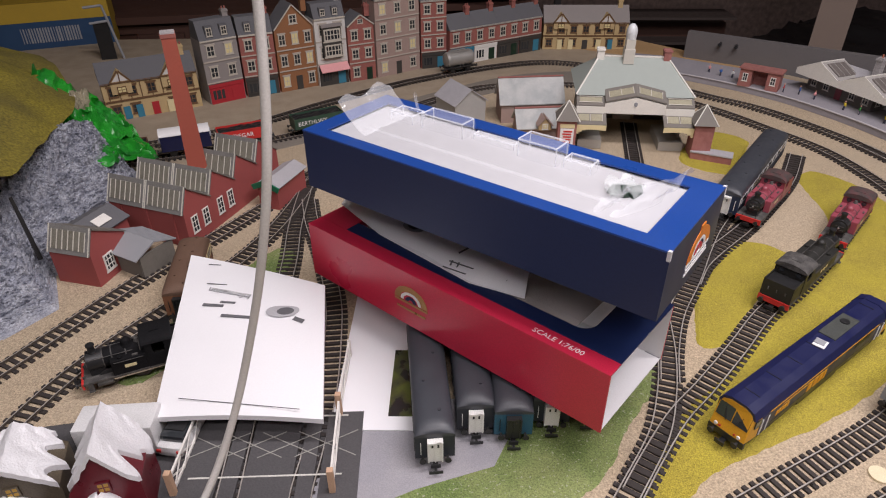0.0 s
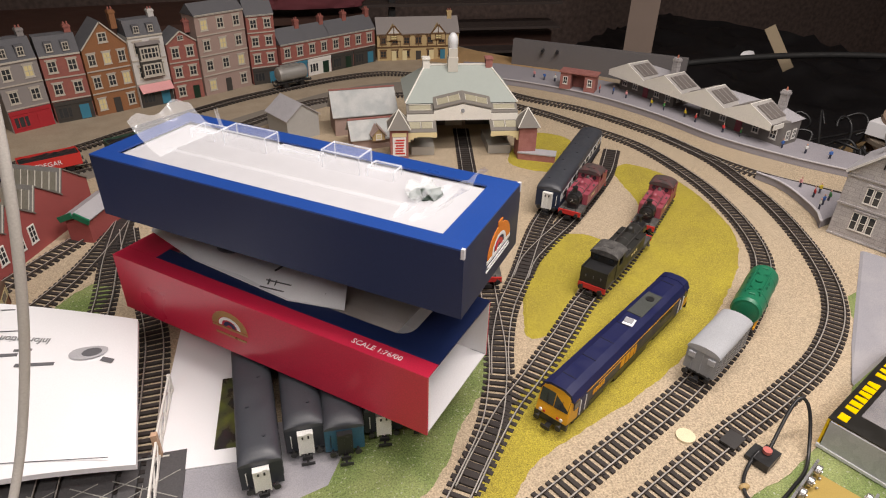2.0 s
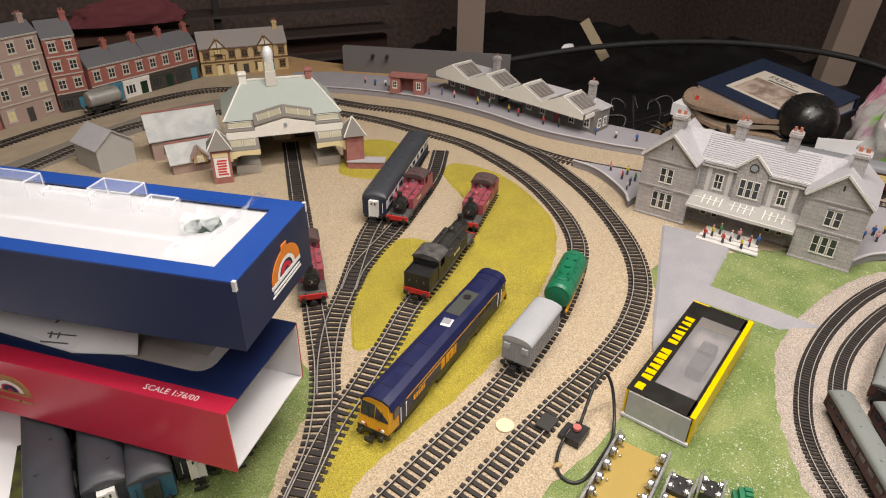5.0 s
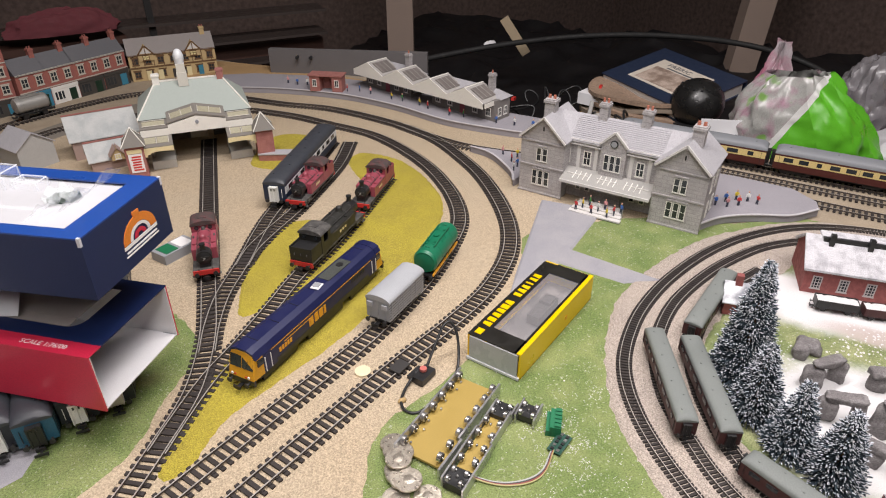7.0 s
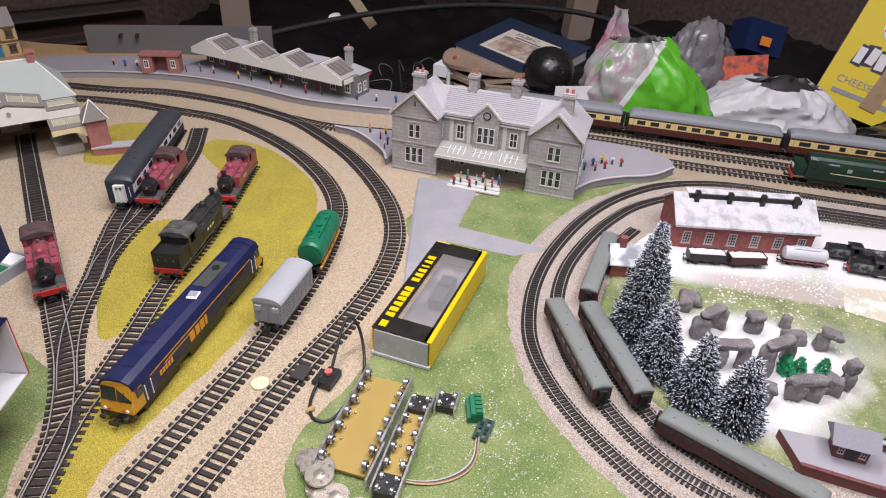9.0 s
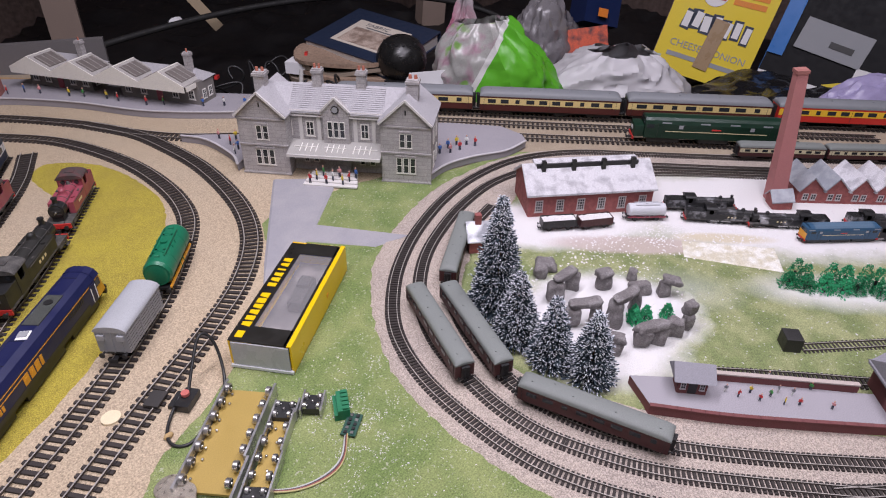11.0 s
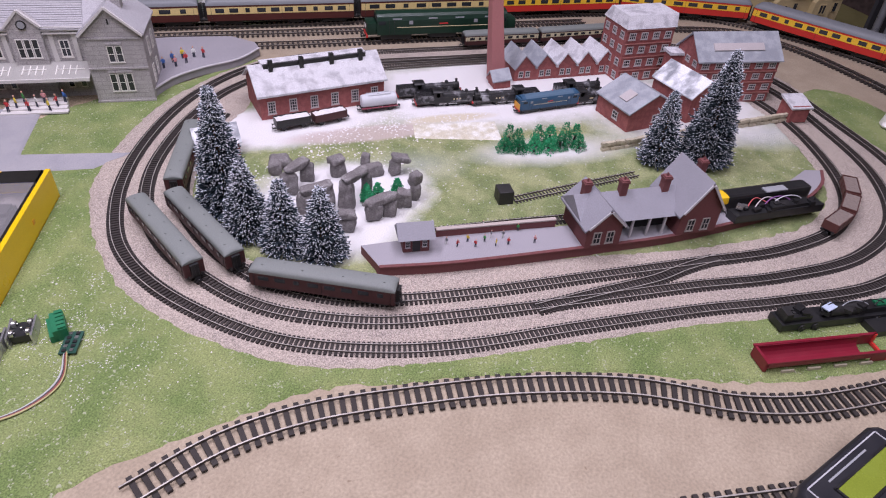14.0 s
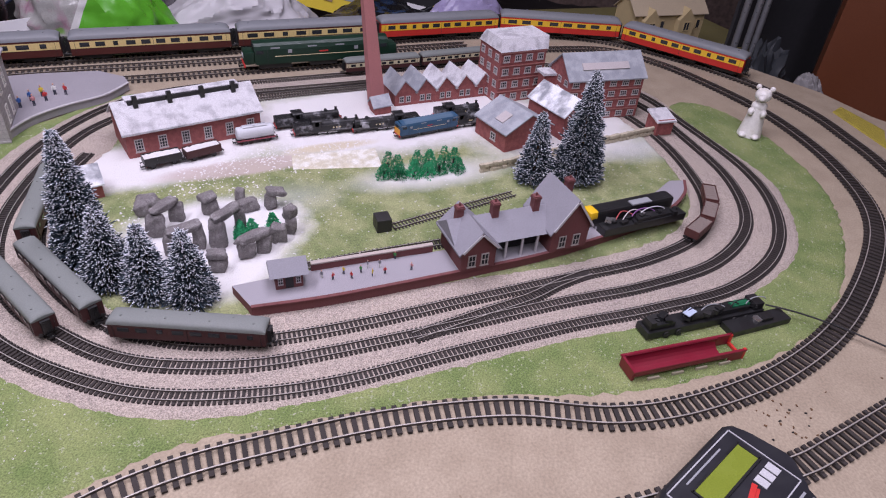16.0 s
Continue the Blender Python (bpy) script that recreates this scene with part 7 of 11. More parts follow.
def mill(label, x, y, rz, w, d, h, rh, floors, cols, scols, roof, flat=False, mans=0.0):
    ob = thing("brick_mill", x, y, ZW, rz, label, "mill", "mills")
    if flat:
        wl = part("wall", boxes((w / 2, d / 2, 0, w, d, h)), VB, ob)
        bm = bmesh.new()
        prism(bm, [(-0.002, -0.002, h), (0.004, 0.010, h + rh), (0.004, d - 0.006, h + rh), (-0.002, d + 0.002, h)], (w + 0.004, 0, 0))
        part("roof", bm, roof, ob)
    else:
        bm = bmesh.new()
        gable_walls(bm, 0, w, 0, d, 0, h, rh)
        wl = part("wall", bm, VB, ob)
        bm = bmesh.new()
        gable(bm, 0, w, 0, d, h, rh, 0.004, 0.002)
        part("roof", bm, roof, ob)
    lv = h / floors
    for f in range(floors):
        for i in range(cols):
            window(wl, w * (i + 0.5) / cols, -0.0004, f * lv + lv * 0.22, min(0.012, w / cols * 0.62), lv * 0.5, 0, NW, GLASSD, (2, 1))
        for i in range(scols):
            window(wl, -0.0004, d * (i + 0.5) / scols, f * lv + lv * 0.22, min(0.011, d / scols * 0.6), lv * 0.5, -90, NW, GLASSD, (2, 1))
            window(wl, w + 0.0004, d * (i + 0.5) / scols, f * lv + lv * 0.22, min(0.011, d / scols * 0.6), lv * 0.5, 90, NW, GLASSD, (2, 1))
        part("string_course", boxes((w / 2, -0.0008, f * lv + lv * 0.86, w, 0.0016, 0.0016)), PINKB, wl)
    return ob


mill("four-storey red brick mill with a thick snow roof", 1.335, -0.243, heading((1.335, -0.243), (1.385, -0.318)), 0.088, 0.07, 0.088, 0.018, 4, 4, 3, ROOFW, flat=True)
lm = mill("long red brick mill with a grey slate roof", 1.297, -0.357, heading((1.292, -0.377), (1.352, -0.500)), 0.137, 0.068, 0.070, 0.030, 4, 6, 3, ROOFC)
part("skylight_strip", boxes((0.068, 0.014, 0.0845, 0.085, 0.012, 0.0018, 0, 41)), NW, lm)
link = thing("covered_bridge", 1.352, -0.335, ZW + 0.03, -65, "snowy covered bridge between the brick mills", "bridge")
part("wall", boxes((0, 0, 0, 0.05, 0.022, 0.030)), VB, link)
part("roof", boxes((0, 0, 0.030, 0.056, 0.028, 0.004)), ROOFW, link)
part("pier", boxes((-0.018, 0, -0.03, 0.006, 0.02, 0.03), (0.018, 0, -0.03, 0.006, 0.02, 0.03)), VB, link)
for lab, x, y, rz, w, d, h, rh, rf in (("brick cottage with a grey roof and skylight", 1.157, -0.268, heading((1.157, -0.268), (1.222, -0.345)), 0.085, 0.075, 0.030, 0.022, ROOFC), ("brick chapel-like annexe with an arched window", 1.222, -0.352, heading((1.157, -0.268), (1.222, -0.345)), 0.052, 0.085, 0.040, 0.022, ROOFS)):
    ob = thing("brick_cottage", x, y, ZW, rz, lab, "cottage", "village houses")
    bm = bmesh.new()
    prism(bm, [(0, 0, 0), (w, 0, 0), (w, 0, h), (w / 2, 0, h + rh), (0, 0, h)], (0, d, 0))
    wl = part("wall", bm, VB, ob)
    bm = bmesh.new()
    for s in (0, 1):
        xe = w * s + (0.004 if s else -0.004)
        prism(bm, [(xe, -0.004, h - 0.002), (w / 2, -0.004, h + rh), (w / 2, -0.004, h + rh + 0.002), (xe, -0.004, h)], (0, d + 0.006, 0))
    r = part("roof", bm, rf, ob)
    if "skylight" in lab:
        window(wl, w * 0.6, -0.0004, 0.010, 0.017, 0.011, 0, NW, GLASSD, (2, 1))
        part("skylight", boxes((w * 0.2, d * 0.4, h + rh * 0.46, 0.02, 0.018, 0.0024, 0, 0, -math.degrees(math.atan2(rh, w / 2)))), NW, r)
        window(wl, -0.0004, d * 0.4, 0.008, 0.012, 0.012, -90, NW)
    else:
        window(wl, w / 2, -0.0004, 0.012, 0.014, 0.020, 0, NW, GLASSD, (2, 3))
        part("arch_head", rods(((w / 2, -0.0012, 0.032), (w / 2, 0.0004, 0.032), 0.007, 0.007, 18)), NW, wl)
sp = thing("snow_porch", 1.305, -0.512, ZW, -64, "small lean-to with a white snow roof", "lean-to")
part("wall", boxes((0, 0, 0, 0.03, 0.03, 0.026)), VB, sp)
part("roof", boxes((0, 0, 0.026, 0.036, 0.036, 0.003, 0, 14)), ROOFW, sp)

slab("ground_card", [(1.064, 0.022), (1.116, -0.083), (1.069, -0.103), (1.031, 0.009)], 0.0044, 0.0053, mat("cream_card", (0.56, 0.52, 0.40), 0.9, var=0.25, scale=70, fine=700, bump=0.0006, col2=(0.68, 0.67, 0.62), edge=0.52, world_space=True), "pale cream card strip at the edge of the lawn", smooth=False)
# ---------------------------------------------------------------- dry-stone wall at the lawn
DRY = mat("dry_stone", (0.45, 0.40, 0.30), 0.9, var=0.3, scale=150, island=0.3)
dw = thing("dry_stone_wall", 0, 0, ZW, 0, "low pale dry-stone wall along the lawn", "stone wall")
wall_line = spline([(1.31, -0.528), (1.26, -0.46), (1.215, -0.40), (1.155, -0.325), (1.115, -0.275), (1.085, -0.235)], 0.007)
stone_me = mesh_of("stone", boxes((0, 0, 0, 0.0066, 0.005, 0.0042)), DRY)
for i, (x, y) in enumerate(wall_line[:-1]):
    for k in range(3):
        o = new("stone", stone_me)
        o.parent = dw
        rz = heading(wall_line[i], wall_line[i + 1])
        o.matrix_basis = pose(x + random.uniform(-0.001, 0.001) + (0.003 * (k % 2)), y + random.uniform(-0.001, 0.001), k * 0.0041, 0, 0, rz + random.uniform(-6, 6))

# ---------------------------------------------------------------- stone circle
ROCK = mat("resin_stone", (0.175, 0.160, 0.160), 0.8, var=0.4, scale=110, fine=800, bump=0.0012, col2=(0.25, 0.235, 0.235), edge=0.56)
SNOWCAP = mat("stone_snow", (0.70, 0.70, 0.73), 0.95, var=0.1, bump=0.001)


def boulder(x, y, sx, sy, sz, rz=0.0, rx=0.0, z=ZW, seed=0, label="upright dark grey resin stone in a snowy circle", name="standing_stone", ry=0.0):
    bm = bmesh.new()
    bmesh.ops.create_cube(bm, size=1)
    bmesh.ops.subdivide_edges(bm, edges=bm.edges, cuts=5, use_grid_fill=True)
    for v in bm.verts:
        c = v.co.copy()
        p4 = (abs(c.x) ** 5 + abs(c.y) ** 5 + abs(c.z) ** 5) ** 0.2
        c = c * (0.5 / p4)
        o = Vector((seed, 2 * seed, 3 * seed))
        n = Vector((noise.noise(c * 1.6 + o), noise.noise(c * 1.6 + o + Vector((7, 0, 0))), noise.noise(c * 1.6 + o + Vector((0, 9, 0)))))
        v.co = c + n * 0.17 + 0.05 * c * noise.noise(c * 6 + o)
    bmesh.ops.transform(bm, matrix=Matrix.Diagonal((sx, sy, sz, 1)), verts=bm.verts)
    me = mesh_of(name, bm, ROCK, False)
    me.polygons.foreach_set("use_smooth", [True] * len(me.polygons))
    ob = tagged(new(name, me), label, "standing stone", "stone circle")
    ob.matrix_basis = pose(x, y, z + sz * 0.46, rx, ry, rz)
    return ob


FACE = -65
for i, (x, y, w, h) in enumerate(((0.845, 0.104, 0.024, 0.036), (0.882, 0.099, 0.020, 0.028), (0.880, 0.140, 0.018, 0.022), (0.817, 0.070, 0.021, 0.032), (0.836, 0.050, 0.016, 0.034), (0.843, 0.032, 0.020, 0.042), (0.880, 0.022, 0.014, 0.036), (0.903, 0.068, 0.020, 0.026),
                                  (0.940, 0.046, 0.013, 0.020), (0.932, 0.005, 0.017, 0.024), (0.868, -0.029, 0.020, 0.028), (0.887, -0.036, 0.014, 0.028), (0.831, -0.006, 0.021, 0.026), (0.847, -0.019, 0.020, 0.027), (0.802, 0.015, 0.020, 0.024))):
    boulder(x, y, w * 0.86, 0.013, h * 0.82, FACE + random.uniform(-14, 14), rx=random.uniform(-5, 5), seed=1.3 + i * 3.1)
LNT = "flat grey lintel stone laid across two uprights"
for i, (x, y, z, ln, rz, ry) in enumerate(((0.863, 0.102, 0.031, 0.046, -8, 8), (0.827, 0.060, 0.031, 0.040, -46, 0), (0.861, 0.027, 0.037, 0.048, -15, 6), (0.900, 0.069, 0.024, 0.022, -40, 0), (0.936, -0.001, 0.021, 0.026, -60, 14), (0.839, -0.012, 0.0245, 0.044, -40, -4), (0.802, 0.014, 0.021, 0.024, -60, 6))):
    boulder(x, y, ln * 0.9, 0.013, 0.009, rz, ry=ry, z=ZW + z * 0.80, seed=50 + i * 2.3, label=LNT, name="lintel_stone")
for i, (x, y, a, b, c) in enumerate(((0.899, 0.143, 0.026, 0.020, 0.015), (0.920, 0.029, 0.028, 0.014, 0.016), (0.889, -0.035, 0.016, 0.013, 0.014))):
    boulder(x, y, a, b, c, FACE + 20 * i, z=ZW + (0.021 if i == 2 else 0), seed=90 + i * 1.7, label="small tumbled dark grey resin stone in snow")


# ---------------------------------------------------------------- bushes and snowy firs
LEAF = mat("clump_foliage", (0.028, 0.29, 0.12), 0.9, var=0.35, scale=200, island=0.3)


def bush(x, y, r, h, label, name="foam_bush"):
    ob = thing(name, x, y, ZW, random.uniform(0, 180), label, "bush", "green bushes")
    part("stem", rods(((0, 0, 0), (0, 0, h * 0.5), r * 0.15, r * 0.1, 6)), BLACK, ob)
    bm = bmesh.new()
    for i in range(420):
        t = random.random() ** 1.2
        a = random.uniform(0, 2 * math.pi)
        q = r * (1 - 0.85 * t) ** 0.8 * random.uniform(0.55, 1.0) * (0.85 + 0.3 * noise.noise(Vector((math.cos(a) * 2, math.sin(a) * 2, t * 4 + x * 90))))
        c = Vector((q * math.cos(a), q * math.sin(a), h * (0.04 + 0.94 * t)))
        e = random.uniform(0.0007, 0.0016)
        u = Vector((random.gauss(0, 1), random.gauss(0, 1), random.gauss(0, 1))).normalized() * e
        w = u.orthogonal().normalized() * e
        n = u.cross(w).normalized() * e * 0.6
        v = [bm.verts.new(c + k) for k in (u, w, -u, -w, n)]
        for k in range(4):
            bm.faces.new((v[k], v[(k + 1) % 4], v[4]))
    part("foliage", bm, LEAF, ob)


BL = "bright green foam bush on snow"
for i in range(6):
    t = i / 5
    for dx, hh in ((0.0, 0.026), (-0.011, 0.019)):
        bush(1.049 + 0.042 * t + dx + random.uniform(-0.003, 0.003), -0.112 - 0.092 * t + random.uniform(-0.004, 0.004), 0.016, hh * random.uniform(1.0, 1.4), BL)
for x, y in ((0.862, 0.014), (0.876, 0.006), (0.893, -0.012), (0.870, 0.018)):
    bush(x, y, 0.011, 0.019, "bright green foam bush inside the stone circle")

NEEDLE = mat("fir_needles", (0.036, 0.055, 0.072), 0.85, var=0.3, island=0.4)
FROST = mat("frosted_tips", (0.68, 0.71, 0.77), 0.9, var=0.1, island=0.15)


def fir(x, y, h, r, label):
    r *= 0.84
    ob = thing("fir_tree", x, y, ZW, random.uniform(0, 360), label, "fir tree", "snowy firs")
    part("base", rods(((0, 0, 0), (0, 0, 0.004), r * 0.5, r * 0.42, 16)), SNOWCAP, ob, "white plaster base", smooth=True)
    part("trunk", rods(((0, 0, 0.003), (0, 0, h), 0.0035, 0.0008, 8)), TIMB, ob)
    n = int(8500 * (h / 0.15) * (r / 0.04))
    vs, fs, vs2, fs2 = [], [], [], []
    for i in range(n):
        t = random.random() ** 1.25
        z = h * (0.05 + 0.95 * t)
        rr = r * (1 - t) ** 0.78 * (0.93 + 0.12 * math.sin(t * 40)) + 0.002
        a = random.uniform(0, 2 * math.pi)
        q0 = rr * random.uniform(0.25, 0.75)
        q1 = min(rr * random.uniform(0.8, 1.12), q0 + 0.016)
        d = Vector((math.cos(a), math.sin(a), 0))
        p0 = d * q0 + Vector((0, 0, z))
        p1 = d * q1 + Vector((0, 0, z + (q1 - q0) * random.uniform(-0.25, 0.5)))
        p1 += Vector((random.uniform(-1, 1), random.uniform(-1, 1), random.uniform(-1, 1))) * 0.0025
        w = (p1 - p0).cross(Vector((random.uniform(-1, 1), random.uniform(-1, 1), random.uniform(-1, 1)))).normalized() * 0.0009
        k = len(vs)
        vs += [tuple(p0 + w), tuple(p0 - w), tuple(p1 - w * 0.8), tuple(p1 + w * 0.8)]
        fs.append((k, k + 1, k + 2, k + 3))
        if random.random() < 0.80:
            k = len(vs2)
            c = p0.lerp(p1, random.uniform(0.8, 1.02)) + Vector((0, 0, 0.0004))
            e = random.uniform(0.0003, 0.0008)
            u = (p1 - p0).normalized() * random.uniform(0.0008, 0.0024)
            s = d.cross(Vector((0, 0, 1))) * e
            vs2 += [tuple(c - u), tuple(c + s), tuple(c + u), tuple(c - s), tuple(c + Vector((0, 0, e)))]
            fs2 += [(k, k + 1, k + 4), (k + 1, k + 2, k + 4), (k + 2, k + 3, k + 4), (k + 3, k, k + 4)]
    for nm, v, f, m in (("crown", vs, fs, NEEDLE), ("snow", vs2, fs2, FROST)):
        me = bpy.data.meshes.new(nm)
        me.from_pydata(v, [], f)
        me.materials.append(m)
        o = new(nm, me)
        o.parent = ob


FL_ = "dark blue-green fir with snow-tipped branches"
fir(0.788, 0.150, 0.148, 0.037, "tall " + FL_ + " beside the loop")
fir(0.760, 0.109, 0.088, 0.030, "middling " + FL_)
fir(0.750, 0.062, 0.082, 0.028, "middling " + FL_)
fir(0.752, 0.020, 0.082, 0.029, "middling " + FL_)
fir(1.084, -0.312, 0.100, 0.030, "middling " + FL_ + " by the wall")
fir(1.107, -0.371, 0.152, 0.042, "tall " + FL_ + " by the wall")

# ---------------------------------------------------------------- country halt
HALTW = mat("dark_red_wall", (0.16, 0.055, 0.055), 0.8, var=0.2)
HROOF = mat("halt_slate", (0.25, 0.245, 0.275), 0.75, var=0.15)
fr = spline([(0.742, -0.045), (0.775, -0.115), (0.833, -0.217), (0.893, -0.318), (0.952, -0.398), (1.02, -0.475), (1.08, -0.514), (1.122, -0.522)], 0.012)
platform("long grey small-scale platform with a red brick edge", [tuple(p) for p in fr] + [(1.115, -0.50), (1.06, -0.465), (1.0, -0.40), (0.95, -0.345), (0.905, -0.262), (0.868, -0.196), (0.815, -0.092), (0.793, -0.055), (0.768, -0.015)], 0.0125, len(fr), side=HALTW, z=0.003, edge=HALTW)
bw = thing("platform_rear_wall", 0, 0, 0.003, 0, "low dark red wall behind the platform", "wall")
part("wall", boxes((0.842, -0.143, 0.0, 0.135, 0.003, 0.021, heading((0.81, -0.085), (0.872, -0.200)))), HALTW, bw)
part("coping", boxes((0.842, -0.143, 0.021, 0.135, 0.005, 0.0015, heading((0.81, -0.085), (0.872, -0.200)))), mat("wall_coping", (0.42, 0.36, 0.33), 0.85), bw)
ZP = 0.0158
HT = thing("country_station", 0.856, -0.230, ZP, heading((0.853, -0.232), (0.932, -0.369)), "dark brick country station with grey slate roofs", "station")
bays = ((0.000, 0.040, 0.028, 0.020, -0.016), (0.112, 0.160, 0.032, 0.034, -0.012))
part("main_wall", boxes((0.08, 0.026, 0, 0.16, 0.030, 0.026)), HALTW, HT)
bm = bmesh.new()
prism(bm, [(-0.004, -0.008, 0.024), (-0.004, 0.022, 0.044), (-0.004, 0.05, 0.024)], (0.146, 0, 0))
part("main_roof", bm, HROOF, HT)
for x0, x1, h, rh, y0 in bays:
    bm = bmesh.new()
    m_ = (x0 + x1) / 2
    prism(bm, [(x0, y0, 0), (x1, y0, 0), (x1, y0, h), (m_, y0, h + rh), (x0, y0, h)], (0, 0.055, 0))
    gw = part("gable_wall", bm, HALTW, HT)
    bm = bmesh.new()
    for xe in (x0 - 0.005, x1 + 0.005):
        k = rh / ((x1 - x0) / 2)
        prism(bm, [(xe, y0 - 0.004, h - 0.005 * k), (m_, y0 - 0.004, h + rh), (m_, y0 - 0.004, h + rh + 0.0022), (xe, y0 - 0.004, h - 0.005 * k + 0.0022)], (0, 0.066, 0))
    part("gable_roof", bm, HROOF, HT)
    sl = math.degrees(math.atan2(rh, (x1 - x0) / 2))
    for q, sg in ((0.25, -1), (0.75, 1)):
        part("barge_board", boxes((x0 + (x1 - x0) * q, y0 - 0.0045, h + rh / 2 - 0.002, math.hypot(rh, (x1 - x0) / 2), 0.0012, 0.0025, 0, 0, sg * sl)), PEDGE, gw)
    for q in (0.3, 0.68):
        window(gw, x0 + (x1 - x0) * q, y0 - 0.0004, 0.005, 0.009, 0.015, 0, mat("dull_sash", (0.40, 0.36, 0.34), 0.8), GLASSD, (1, 1))
# Black sheet on the wall in place of the veranda's deep shade.
part("veranda", boxes((0.076, 0.0115, 0.0, 0.068, 0.002, 0.022)), BLACK, HT, "black sheet for the shade inside the veranda")
for x in (0.058, 0.078, 0.097):
    part("veranda_post", boxes((x, -0.006, 0, 0.0022, 0.0022, 0.024)), PEDGE, HT)
for x, y, h in ((0.012, 0.026, 0.036), (0.052, 0.020, 0.038), (0.103, 0.020, 0.038), (0.148, 0.026, 0.050)):
    chimney_stack(HT, x, y, h, 0.008, 0.021, HALTW, 1, HALTW)
WR = thing("waiting_hut", 0.779, -0.071, ZP, heading((0.772, -0.057), (0.787, -0.086)), "small red waiting hut with a grey pitched roof", "hut")
part("wall", boxes((0, 0.008, 0, 0.034, 0.020, 0.020)), HALTW, WR)
bm = bmesh.new()
prism(bm, [(-0.024, -0.008, 0.018), (-0.024, 0.010, 0.030), (-0.024, 0.024, 0.018)], (0.048, 0, 0))
part("roof", bm, HROOF, WR)
# The hut is solid; this black panel paints its dark entrance.
part("doorway", boxes((0, -0.0022, 0.001, 0.010, 0.001, 0.014)), BLACK, WR)
WR.scale = (0.8, 0.9, 1.0)
window(WR, -0.011, -0.0024, 0.006, 0.006, 0.008, 0, PEDGE)
window(WR, 0.011, -0.0024, 0.006, 0.006, 0.008, 0, PEDGE)
BFS = thing("coal_bunker", 0.921, -0.136, ZW, -62, "plain dark grey block at the siding's end", "block")
box(bm := bmesh.new(), 0, 0, 0, 0.018, 0.020, 0.017, bevel=0.001)
part("block", bm, DARKMET, BFS)

# ---------------------------------------------------------------- small engines and wagons in the snow
SNOWED = mat("snowy_black", (0.02, 0.02, 0.022), 0.6, var=0.2, scale=60, fine=900, col2=(0.45, 0.45, 0.48), edge=0.61)
SG = "small-gauge black steam engine half buried in snow"
e1, e2 = (1.100, 0.072), (1.230, -0.128)
rz_ = heading(e1, e2)
tank_loco(SG, SNOWED, pose(1.165, 0.030, ZW, 0, 0, rz_), s=0.53, L=0.19, bunker=0.05, group="small engines")
tank_loco(SG, SNOWED, pose(1.148, -0.005, ZW, 0, 0, rz_ - 4), s=0.53, L=0.19, bunker=0.05, group="small engines")
tank_loco(SG + " near the mill", SNOWED, pose(1.187, -0.083, ZW, 0, 0, rz_ + 178), s=0.53, L=0.20, bunker=0.05, group="small engines")
nose_diesel("small-gauge blue diesel engine with yellow ends", mat("rail_blue_pale", (0.03, 0.085, 0.16), 0.5), mat("dusty_blue", (0.08, 0.14, 0.21), 0.7), pose(1.190, -0.147, ZW + 0.001, 0, 0, rz_ + 5), L=0.19, s=0.53, band=ORANGE, flat=True, group="small engines")
tank_loco(SG + " by the brick cottage", SNOWED, pose(1.232, -0.200, ZW, 0, 0, rz_), s=0.53, L=0.12, bunker=0.03, group="small engines")
tank_loco(SG + " by the blue door", SNOWED, pose(1.262, -0.186, ZW, 0, 0, rz_), s=0.53, L=0.15, bunker=0.03, group="small engines")
tank_wagon("small-gauge silver and red tank wagon", pose(1.092, 0.085, ZW, 0, 0, rz_ + 4), mat("snow_silver", (0.55, 0.56, 0.6), 0.5), MAROON, L=0.054, s=0.55)
open_wagon("small-gauge brown wagon filled with snow", pose(1.03, 0.135, ZW, 0, 0, rz_ + 14), NMAR, SNOW, L=0.085, s=0.55)
open_wagon("small-gauge black wagon filled with snow", pose(0.996, 0.174, ZW, 0, 0, rz_ + 10), BLACK, SNOW, L=0.085, s=0.55)
for x, y, rz in ((1.083, -0.540, -20), (1.040, -0.532, -35), (1.00, -0.510, -52)):
    open_wagon("small-gauge dark red mineral wagon on the curve", rail_pose("ninner", x, y, 0.03), mat("mineral_brown", (0.10, 0.035, 0.03), 0.6), mat("ash_load", (0.20, 0.16, 0.14), 0.9), L=0.075, s=0.55)

# ---------------------------------------------------------------- packing boxes in the yard
NAVYC = mat("glossy_navy_card", (0.010, 0.020, 0.075), 0.38, var=0.1, scale=12, coat=0.0, spec=0.35)
BLUEC = mat("glossy_blue_rim", (0.012, 0.055, 0.26), 0.35, var=0.1, scale=12, coat=0.0)
REDC = mat("glossy_red_card", (0.55, 0.020, 0.060), 0.35, var=0.12, scale=10, coat=0.25)
FOAM = mat("white_foam_tray", (0.47, 0.47, 0.49), 0.8, var=0.03, scale=8, fine=60)
FILM = clear("clear_film", (0.9, 0.92, 0.95), 0.05, 0.12)
FILM2 = clear("film_flap_clear", (0.9, 0.92, 0.95), 0.08, 0.26)
GLINTW = clear("film_edge_glint", (0.8, 0.83, 0.88), 0.15, 0.38)
PAPER = mat("white_paper", (0.82, 0.82, 0.84), 0.7, var=0.03, scale=10)
INK = mat("grey_print", (0.12, 0.12, 0.13), 0.8)
GOLD = mat("logo_orange", (0.72, 0.22, 0.03), 0.5)

